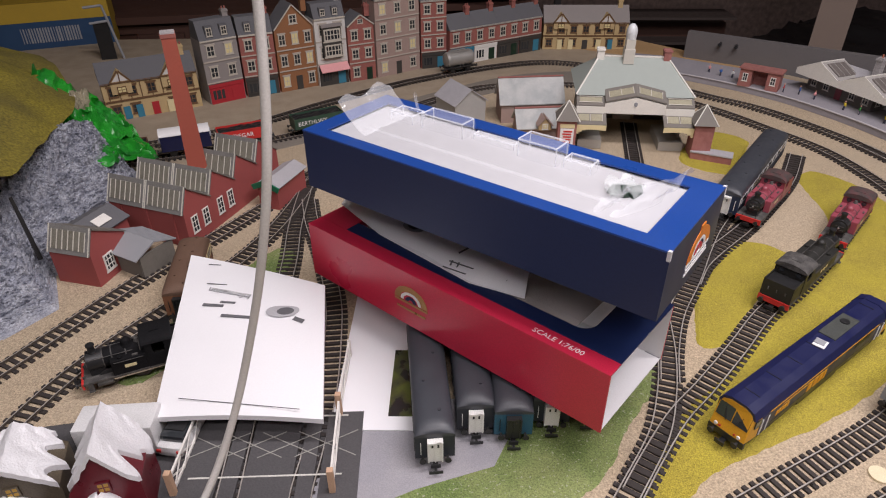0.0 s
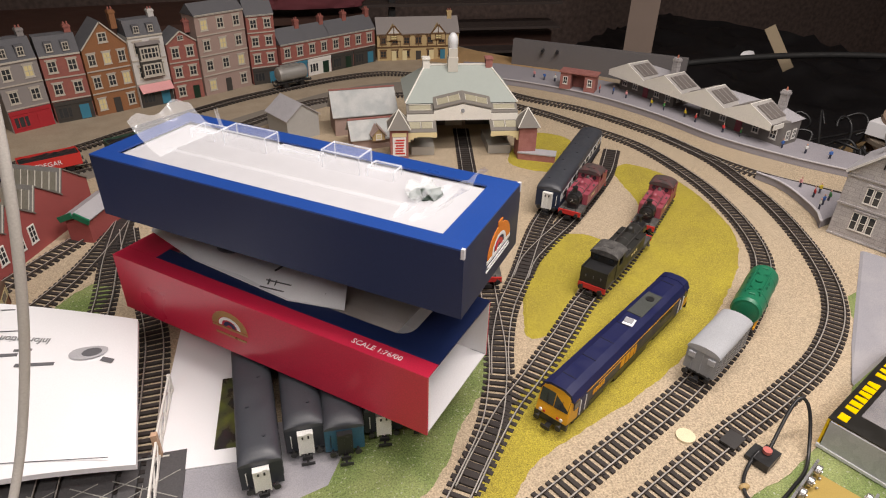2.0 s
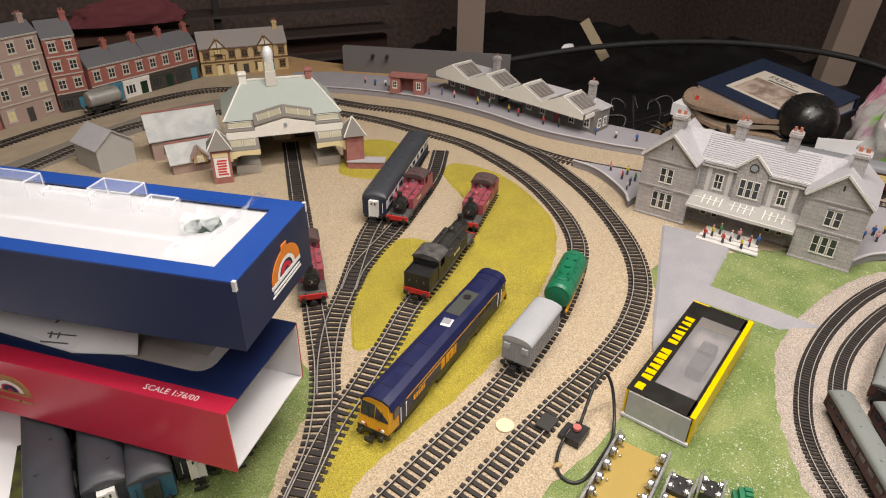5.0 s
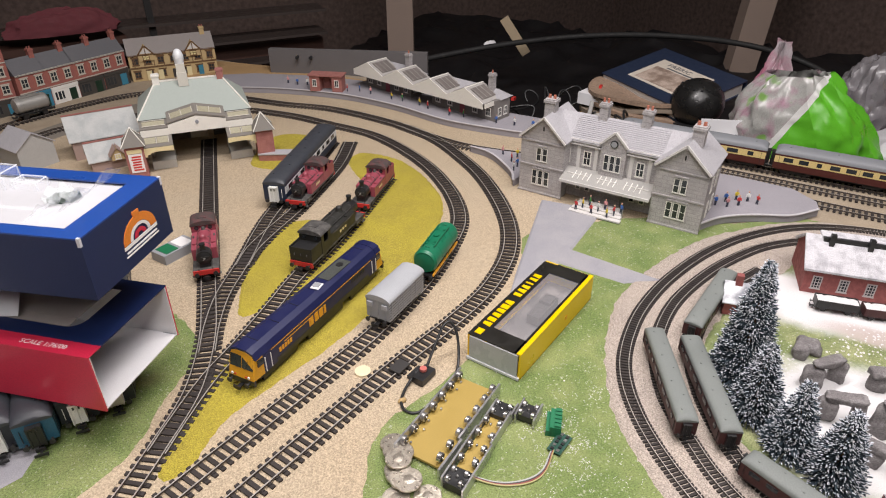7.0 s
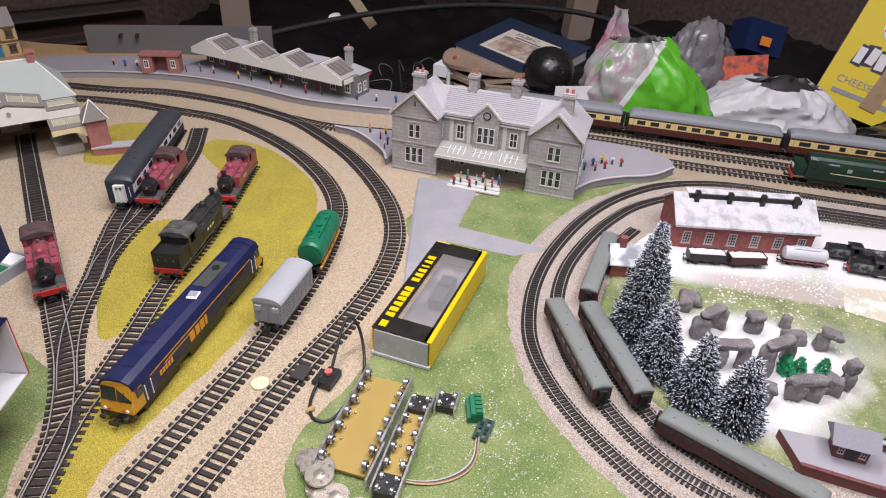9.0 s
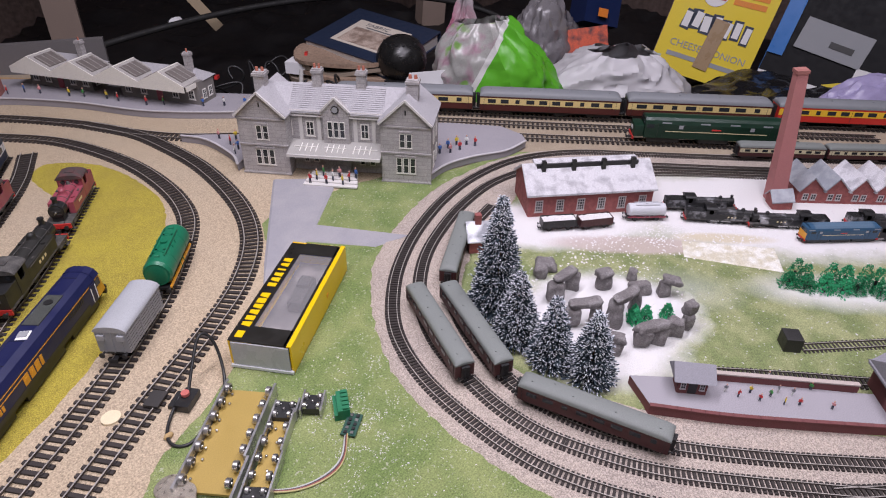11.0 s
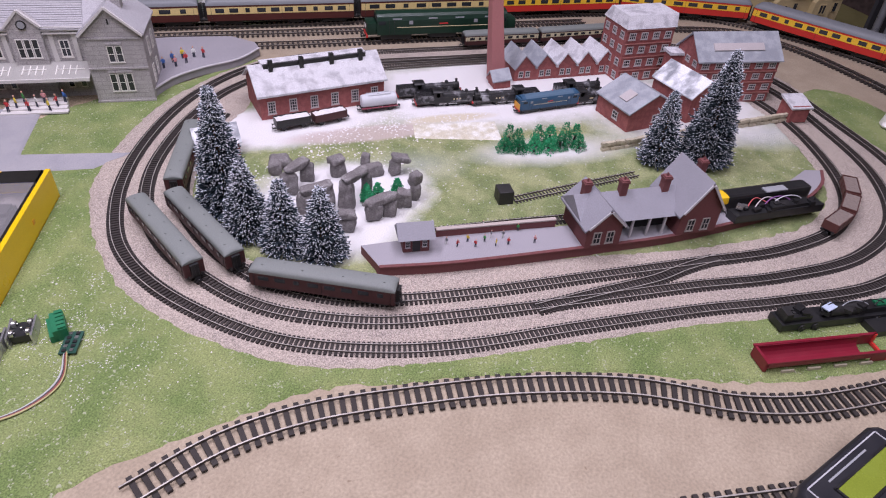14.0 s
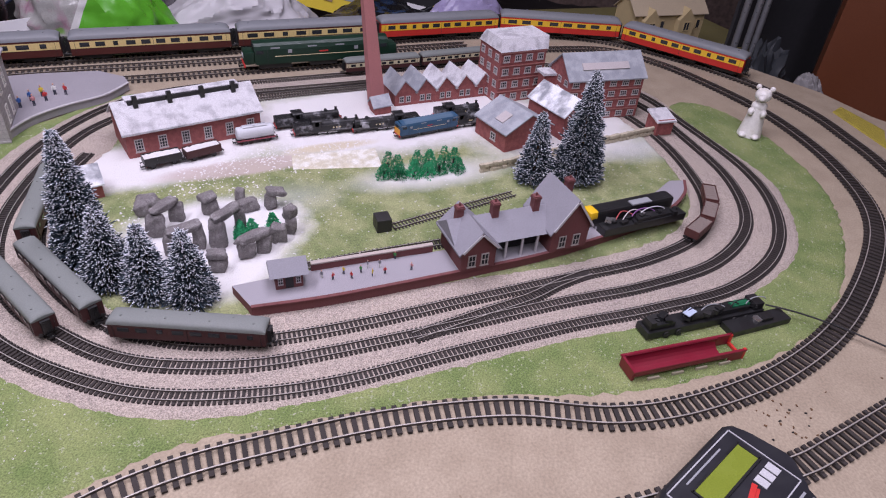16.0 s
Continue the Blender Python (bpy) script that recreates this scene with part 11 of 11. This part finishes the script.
crumple("grey_cloth", "pale grey cloth beside the door", "cloth", 1.80, -0.93, -0.12, 0.04, 0.04, 0.08, mat("pale_cloth", (0.26, 0.25, 0.25), 0.9), 0.3, 2, 91)
slab("ground_yellow", [(1.36, -0.90), (1.50, -0.862), (1.53, -0.885), (1.44, -0.925)], 0.0, 0.0012, YELLOW, "olive scatter at the board's corner", smooth=False)

# ---------------------------------------------------------------- rocky hill beside the factory
RCK = mat("crumpled_rock_paper", (0.44, 0.455, 0.51), 0.7, var=0.4, scale=60, fine=420, bump=0.003, col2=(0.30, 0.315, 0.37))
bm = bmesh.new()
bmesh.ops.create_grid(bm, x_segments=190, y_segments=120, size=0.5, matrix=Matrix.Diagonal((1, 1, 1, 1)))
foot = [Vector((-0.60, 0.30, 0)), Vector((-0.43, 0.50, 0)), Vector((-0.385, 0.570, 0)), Vector((-0.350, 0.622, 0)), Vector((-0.385, 0.690, 0)), Vector((-0.36, 0.76, 0)), Vector((-0.33, 0.84, 0)), Vector((-0.335, 0.93, 0))]
crest = [Vector((-0.80, 0.45, 0.10)), Vector((-0.62, 0.62, 0.10)), Vector((-0.55, 0.70, 0.105)), Vector((-0.51, 0.76, 0.11)), Vector((-0.49, 0.82, 0.115)), Vector((-0.465, 0.87, 0.115)), Vector((-0.44, 0.91, 0.11)), Vector((-0.425, 0.95, 0.10))]


def along(P, t):
    k = min(int(t * (len(P) - 1)), len(P) - 2)
    return P[k].lerp(P[k + 1], t * (len(P) - 1) - k)


for v in bm.verts:
    u, w = v.co.x + 0.5, v.co.y + 0.5
    p = along(foot, u).lerp(along(crest, u), w)
    p.z = p.z * (w ** 0.85)
    q = Vector((u * 16, w * 9, 0))
    d = 0.010 * noise.noise(q) + 0.012 * (0.5 - abs(noise.noise(q * 2.3))) + 0.011 * (0.5 - abs(noise.noise(q * 6.1)))
    k = min(1, w * 6)
    v.co = p + Vector((0.5, -0.6, 0.62)) * d * k
single("rock_cliff", bm, RCK, 0, 0, 0.001, 0, "blue-grey crumpled rock-paper cliff beside the factory", "cliff", smooth=False)
MOSS = mat("mossy_cloth", (0.22, 0.18, 0.02), 0.95, var=0.45, scale=12, fine=300, bump=0.0015, col2=(0.14, 0.115, 0.02))
bm = bmesh.new()
bmesh.ops.create_grid(bm, x_segments=70, y_segments=110, size=0.5, matrix=Matrix.Diagonal((0.44, 0.86, 1, 1)))
for v in bm.verts:
    a_ = math.atan2(v.co.y / 0.43, v.co.x / 0.22)
    r_ = math.hypot(v.co.x / 0.22, v.co.y / 0.43)
    edge_ = 0.93 + 0.09 * noise.noise(Vector((math.cos(a_) * 2.2, math.sin(a_) * 2.2, 2)))
    if r_ > edge_:
        s_ = edge_ / r_
        v.co.x *= s_
        v.co.y *= s_
        r_ = edge_
    v.co.z = 0.075 * (1 - r_ ** 2.4) + 0.020 * noise.noise(v.co * 8) + 0.008 * noise.noise(v.co * 22)
bmesh.ops.remove_doubles(bm, verts=bm.verts, dist=0.0005)
single("moss_hill", bm, MOSS, -0.635, 0.845, 0.112, 14, "olive moss-covered cloth hill over the rocks", "hill", smooth=True)
single("hill_former", boxes((0, 0, 0, 0.20, 0.52, 0.125)), mat("polystyrene", (0.6, 0.6, 0.58), 0.9), -0.66, 0.86, 0.001, 14, "white polystyrene block under the hill", "block")
LINER = mat("bright_green_liner", (0.025, 0.33, 0.03), 0.28, var=0.25, scale=30, col2=(0.02, 0.24, 0.03))
bm = bmesh.new()
bmesh.ops.create_grid(bm, x_segments=60, y_segments=34, size=0.5)
P00, P10, P01, P11 = Vector((-0.515, 0.855, 0.045)), Vector((-0.335, 0.945, 0.030)), Vector((-0.535, 1.05, 0.150)), Vector((-0.425, 1.06, 0.055))
for v in bm.verts:
    u, w = v.co.x + 0.5, v.co.y + 0.5
    p = P00.lerp(P10, u).lerp(P01.lerp(P11, u), w)
    q = Vector((u * 5, w * 4, 0.7))
    d = 0.030 * (0.5 - abs(noise.noise(q))) + 0.016 * (0.5 - abs(noise.noise(q * 2.3))) + 0.007 * (0.5 - abs(noise.noise(q * 5.1)))
    ragged = 0.02 * noise.noise(Vector((u * 7, w * 7, 4)))
    v.co = p + Vector((0.25, -0.35, 0.9)) * d + Vector((ragged, -ragged, 0))
single("green_liner", bm, LINER, 0, 0, 0, 0, "crumpled bright green plastic sheet under the hill's edge", "liner", smooth=True)
crumple("clear_wrap", "crinkled clear wrap hanging from the hill", "wrap", -0.475, 1.03, 0.05, 0.02, 0.04, 0.04, mat("grey_wrap", (0.30, 0.27, 0.19), 0.2, var=0.3), 0.4, 3, 113, flat=0.6)
single("dead_pole", rods(((0, 0, 0), (-0.006, 0, 0.085), 0.003, 0.002, 8)), DARKMET, -0.402, 0.70, 0.02, 0, "thin dark pole against the rocks", "pole")

# ---------------------------------------------------------------- signal cabin, level crossing, cottages with snow
coach("short brown and cream coach pushed under the manual", 0.112, 0.034, mat("brown_coach_roof", (0.13, 0.075, 0.05), 0.7, var=0.25), mat("faded_brown", (0.20, 0.085, 0.045), 0.6), mat("faded_cream", (0.58, 0.48, 0.27), 0.6), BLACK, pose(-0.2045, 0.648, 0.0025, 0, 0, 97), windows=4, group="parked coaches")
slab("road", [(-0.30, 0.22), (-0.30, 0.44), (-0.16, 0.46), (0.0, 0.452), (0.0, 0.22)], 0.001, 0.0022, ASPHALT, "dark grey card road over the level crossing", smooth=False, category="road")
lc = thing("crossing_deck", -0.068, 0.395, 0.0022, 0, "dark ribbed level-crossing deck between the rails", "crossing deck")
for x, w in ((-0.0655, 0.041), (-0.006, 0.032), (-0.128, 0.042), (-0.097, 0.0135), (-0.034, 0.0135)):
    part("deck_panel", boxes((x + 0.068, 0, 0, w, 0.105, 0.0038)), ASPHALT, lc)


LINEW = mat("road_line_white", (0.55, 0.54, 0.50), 0.8, var=0.3)
LINEG = mat("road_line_worn", (0.30, 0.295, 0.27), 0.8, var=0.4)


def gate(x, y, rz, L):
    ob = thing("crossing_gate", x, y, 0.002, rz, "white lattice level-crossing gate", "gate", "crossing gates")
    W_ = mat("gate_white", (0.70, 0.68, 0.64), 0.6)
    part("post", boxes((0, 0, 0, 0.005, 0.005, 0.030)), mat("post_peach", (0.55, 0.36, 0.24), 0.7), ob)
    part("post", boxes((L, 0, 0, 0.003, 0.003, 0.024)), W_, ob)
    for z in (0.005, 0.021):
        part("rail", boxes((L / 2, 0, z, L, 0.0018, 0.0022)), W_, ob)
    n_ = max(2, int(L / 0.022))
    for i in range(n_):
        x_ = L * (i + 0.5) / n_
        k_ = math.degrees(math.atan2(0.016, L / n_))
        part("brace", boxes((x_, 0.0006, 0.0125, math.hypot(0.016, L / n_), 0.001, 0.0014, 0, 0, k_)), W_, ob)
        part("brace", boxes((x_, -0.0006, 0.0125, math.hypot(0.016, L / n_), 0.001, 0.0014, 0, 0, -k_)), W_, ob)
    return ob


gate(-0.139, 0.364, 88, 0.075)
gate(-0.010, 0.362, 91, 0.085)
gate(-0.012, 0.445, 88, 0.08)
for y in (0.443, 0.378):
    part("painted_line", boxes((0, y - 0.395, 0.0039, 0.128, 0.0016, 0.0004)), LINEW, lc)
for i in range(4):
    for a_ in (28, -28):
        part("painted_line", boxes((-0.048 + i * 0.032, 0.016, 0.0040 + (0.0002 if a_ > 0 else 0), 0.060, 0.0009, 0.0003, a_)), LINEG, lc)
# vehicles by the crossing
vt_ = thing("delivery_van", -0.197, 0.418, 0.0022, 2, "white toy delivery van with a yellow sun sign", "van")
box(bm := bmesh.new(), 0, 0, 0.005, 0.066, 0.030, 0.033, bevel=0.002)
part("body", bm, mat("van_white", (0.66, 0.66, 0.66), 0.4), vt_, smooth=True)
part("sun_sign", rods(((0.012, -0.0156, 0.018), (0.012, -0.0148, 0.018), 0.006, 0.006, 16)), YCARD, vt_)
part("dark_sign", boxes((-0.002, -0.0152, 0.013, 0.010, 0.0008, 0.011)), TG, vt_)
wheel_set(vt_, (-0.02, 0.02), 0.0055, 0.013, BLACK)
cr = thing("police_car", -0.148, 0.428, 0.0022, 80, "white and black toy car by the level crossing", "car")
box(bm := bmesh.new(), 0, 0, 0.004, 0.056, 0.025, 0.012, bevel=0.0045)
part("body", bm, mat("car_white", (0.70, 0.70, 0.70), 0.3), cr, smooth=True)
box(bm := bmesh.new(), -0.004, 0, 0.0135, 0.034, 0.022, 0.009, bevel=0.0035)
part("cabin", bm, GLASSD, cr, smooth=True)
box(bm := bmesh.new(), -0.002, 0, 0.0215, 0.024, 0.018, 0.0022, bevel=0.001)
part("car_roof", bm, BLACK, cr)
for y in (-0.009, 0.009):
    part("tail_lamp", boxes((-0.0280, y, 0.010, 0.0012, 0.004, 0.003)), REDP, cr)
wheel_set(cr, (-0.017, 0.017), 0.0046, 0.0105, BLACK)
SNC = mat("ceramic_snow", (0.76, 0.76, 0.78), 0.5, var=0.06, scale=40, fine=600, bump=0.0008)
CBR = mat("ceramic_brown", (0.095, 0.075, 0.05), 0.5, var=0.3)
CRD = mat("ceramic_red", (0.13, 0.008, 0.016), 0.35, var=0.2)
AMB = mat("amber_pane", (0.45, 0.26, 0.02), 0.4)


def snow_cottage(label, x, y, rz, w, d, h, rh, wall):
    ob = thing("ceramic_cottage", x, y, 0.002, rz, label, "ornament", "ceramic cottages")
    bm = bmesh.new()
    prism(bm, [(-w / 2, -d / 2, 0), (w / 2, -d / 2, 0), (w / 2, -d / 2, h), (0, -d / 2, h + rh), (-w / 2, -d / 2, h)], (0, d, 0))
    part("wall", bm, wall, ob)
    bm = bmesh.new()
    nx = 18
    for s in (-1, 1):
        g = []
        for i in range(nx + 1):
            rr = []
            for j in range(nx + 1):
                t, yy = i / nx, (j / nx - 0.5) * (d + 0.006)
                over = 0.86 + 0.50 * noise.noise(Vector((j * 0.35, s, w * 90)))
                xx, zz = s * t * w / 2 * over, h + rh * (1 - t * over) + 0.006
                rr.append(bm.verts.new((xx, yy, zz + 0.0022 * noise.noise(Vector((i * 0.25, j * 0.25, s))))))
            g.append(rr)
        for i in range(nx):
            for j in range(nx):
                bm.faces.new((g[i][j], g[i][j + 1], g[i + 1][j + 1], g[i + 1][j]))
    bmesh.ops.remove_doubles(bm, verts=bm.verts, dist=0.0004)
    r_ = bmesh.ops.extrude_face_region(bm, geom=bm.faces[:])
    bmesh.ops.translate(bm, vec=(0, 0, -0.006), verts=[q for q in r_["geom"] if isinstance(q, bmesh.types.BMVert)])
    part("snow_roof", bm, SNC, ob, "thick white glazed snow roof", smooth=True)
    for i, (xx, zz, s) in enumerate(((-w * 0.22, h * 0.28, 0.011), (w * 0.22, h * 0.28, 0.011), (0, h * 0.95, 0.010))):
        window(ob, xx, -d / 2 - 0.0006, zz, s, s * 1.1, 0, wall, AMB, (1, 1), False)
    part("door", boxes((0, -d / 2 - 0.0006, 0.001, 0.012, 0.002, h * 0.42)), CBR, ob)
    # front gable with its own ragged snow slab
    gx, gw = -w * 0.10, w * 0.30
    bm = bmesh.new()
    prism(bm, [(gx - gw, -d / 2 - 0.010, 0), (gx + gw, -d / 2 - 0.010, 0), (gx + gw, -d / 2 - 0.010, h * 0.55), (gx, -d / 2 - 0.010, h * 0.95), (gx - gw, -d / 2 - 0.010, h * 0.55)], (0, 0.012, 0))
    part("porch", bm, wall, ob)
    for s in (-1, 1):
        k_ = math.degrees(math.atan2(h * 0.40, gw))
        q_ = part("porch_snow", crumple_mesh(gw * 0.72, 0.011, 0.0032, 0.30, 2.2, 11 + s + w * 100, 3, 0.3), SNC, ob, smooth=True)
        q_.matrix_basis = pose(gx + s * gw * 0.52, -d / 2 - 0.006, h * 0.78 + 0.001, 0, s * k_, 0)
    window(ob, gx, -d / 2 - 0.0106, h * 0.14, 0.010, 0.011, 0, wall, AMB, (1, 1), False)
    return ob


snow_cottage("dark red glazed ceramic cottage with a snow roof", -0.178, 0.362, 12, 0.050, 0.046, 0.044, 0.038, CRD)
snow_cottage("brown glazed ceramic cottage with a snow roof", -0.252, 0.366, 16, 0.062, 0.044, 0.034, 0.026, CBR)
snow_cottage("brown glazed ceramic cottage with heavy white snow", -0.300, 0.335, 14, 0.055, 0.05, 0.028, 0.030, CBR)

# ---------------------------------------------------------------- crumbs on the bare board
CRUMB = mat("pale_crumb", (0.62, 0.58, 0.50), 0.9)
for i in range(26):
    x, y = random.uniform(0.42, 0.80), random.uniform(-0.86, -0.30)
    if x > 0.66 + 0.0 * y and y > -0.5:
        x -= 0.16
    single("crumb", boxes((0, 0, 0, random.uniform(0.0012, 0.0045), random.uniform(0.001, 0.0022), 0.0009)), CRUMB if i % 3 else TIMB, x, y, 0.0002, random.uniform(0, 180), "tiny crumb of plaster on the bare board", "crumb", "crumbs on the board")

# ---------------------------------------------------------------- white specks round the decoder
bm = bmesh.new()
for i in range(2500):
    cx_, cy_, sp_ = ((0.590, 0.165, 0.022), (0.560, 0.150, 0.018), (0.575, 0.205, 0.012), (0.650, 0.215, 0.020), (0.560, 0.115, 0.030), (0.62, 0.12, 0.05))[min(5, int(random.random() ** 1.5 * 6))]
    x, y = random.gauss(cx_, sp_ * 1.2), random.gauss(cy_, sp_)
    if noise.noise(Vector((x * 70, y * 70, 3))) < -0.02:
        continue
    e = random.uniform(0.0002, 0.0007) * (1.6 if i % 17 == 0 else 1)
    v = [bm.verts.new((x + e * p * random.uniform(0.5, 1.5), y + e * q * random.uniform(0.5, 1.5), 0.0017)) for p, q in ((-1, 0), (0, -1), (1, 0), (0, 1))]
    t_ = bm.verts.new((x, y, 0.0017 + e * 0.7))
    for k in range(4):
        bm.faces.new((v[k], v[(k + 1) % 4], t_))
single("snow_specks", bm, SNOW, 0, 0, 0, 0, "white specks of powder snow on the grass", "snow", kind="stuff")

# ---------------------------------------------------------------- clumps of powder snow along the small yard
vs, fs = [], []
for i in range(2600):
    t = random.random()
    band = random.gauss(0, 1)
    x = 0.985 + 0.30 * t + 0.030 * band * 0.86
    y = 0.150 - 0.36 * t + 0.030 * band * 0.5
    if i % 5 == 0:
        a_ = random.uniform(0, 2 * math.pi)
        x, y = 0.895 + 0.085 * math.cos(a_) * random.uniform(0.6, 1.1), 0.065 + 0.095 * math.sin(a_) * random.uniform(0.6, 1.1)
    e = random.uniform(0.0005, 0.0021) * random.uniform(0.4, 1)
    k, n = len(vs), 7
    for j in range(n):
        r_ = e * random.uniform(0.7, 1.3)
        vs.append((x + r_ * math.cos(2 * math.pi * j / n), y + r_ * math.sin(2 * math.pi * j / n), 0.0044))
    for j in range(n):
        r_ = e * random.uniform(0.35, 0.65)
        vs.append((x + r_ * math.cos(2 * math.pi * j / n), y + r_ * math.sin(2 * math.pi * j / n), 0.0046 + e * random.uniform(0.4, 0.7)))
    vs.append((x, y, 0.0046 + e * 0.75))
    for j in range(n):
        q = (j + 1) % n
        fs += [(k + j, k + q, k + n + q, k + n + j), (k + n + j, k + n + q, k + 2 * n)]
me = bpy.data.meshes.new("snow_clumps")
me.from_pydata(vs, [], fs)
me.materials.append(SNOW)
me.polygons.foreach_set("use_smooth", [True] * len(me.polygons))
tagged(new("snow_clumps", me), "loose clumps of powder snow along the sidings", "snow", kind="stuff")

for i in range(30):
    x, y = 0.722 + random.gauss(0, 0.016), -0.556 + random.gauss(0, 0.018)
    single("crumb", boxes((0, 0, 0, random.uniform(0.0010, 0.0028), random.uniform(0.0008, 0.0016), 0.0009)), TIMB if i % 4 else BLACK, x, y, 0.0002, random.uniform(0, 180), "tiny dark crumb of cork on the bare board", "crumb", "crumbs on the board")
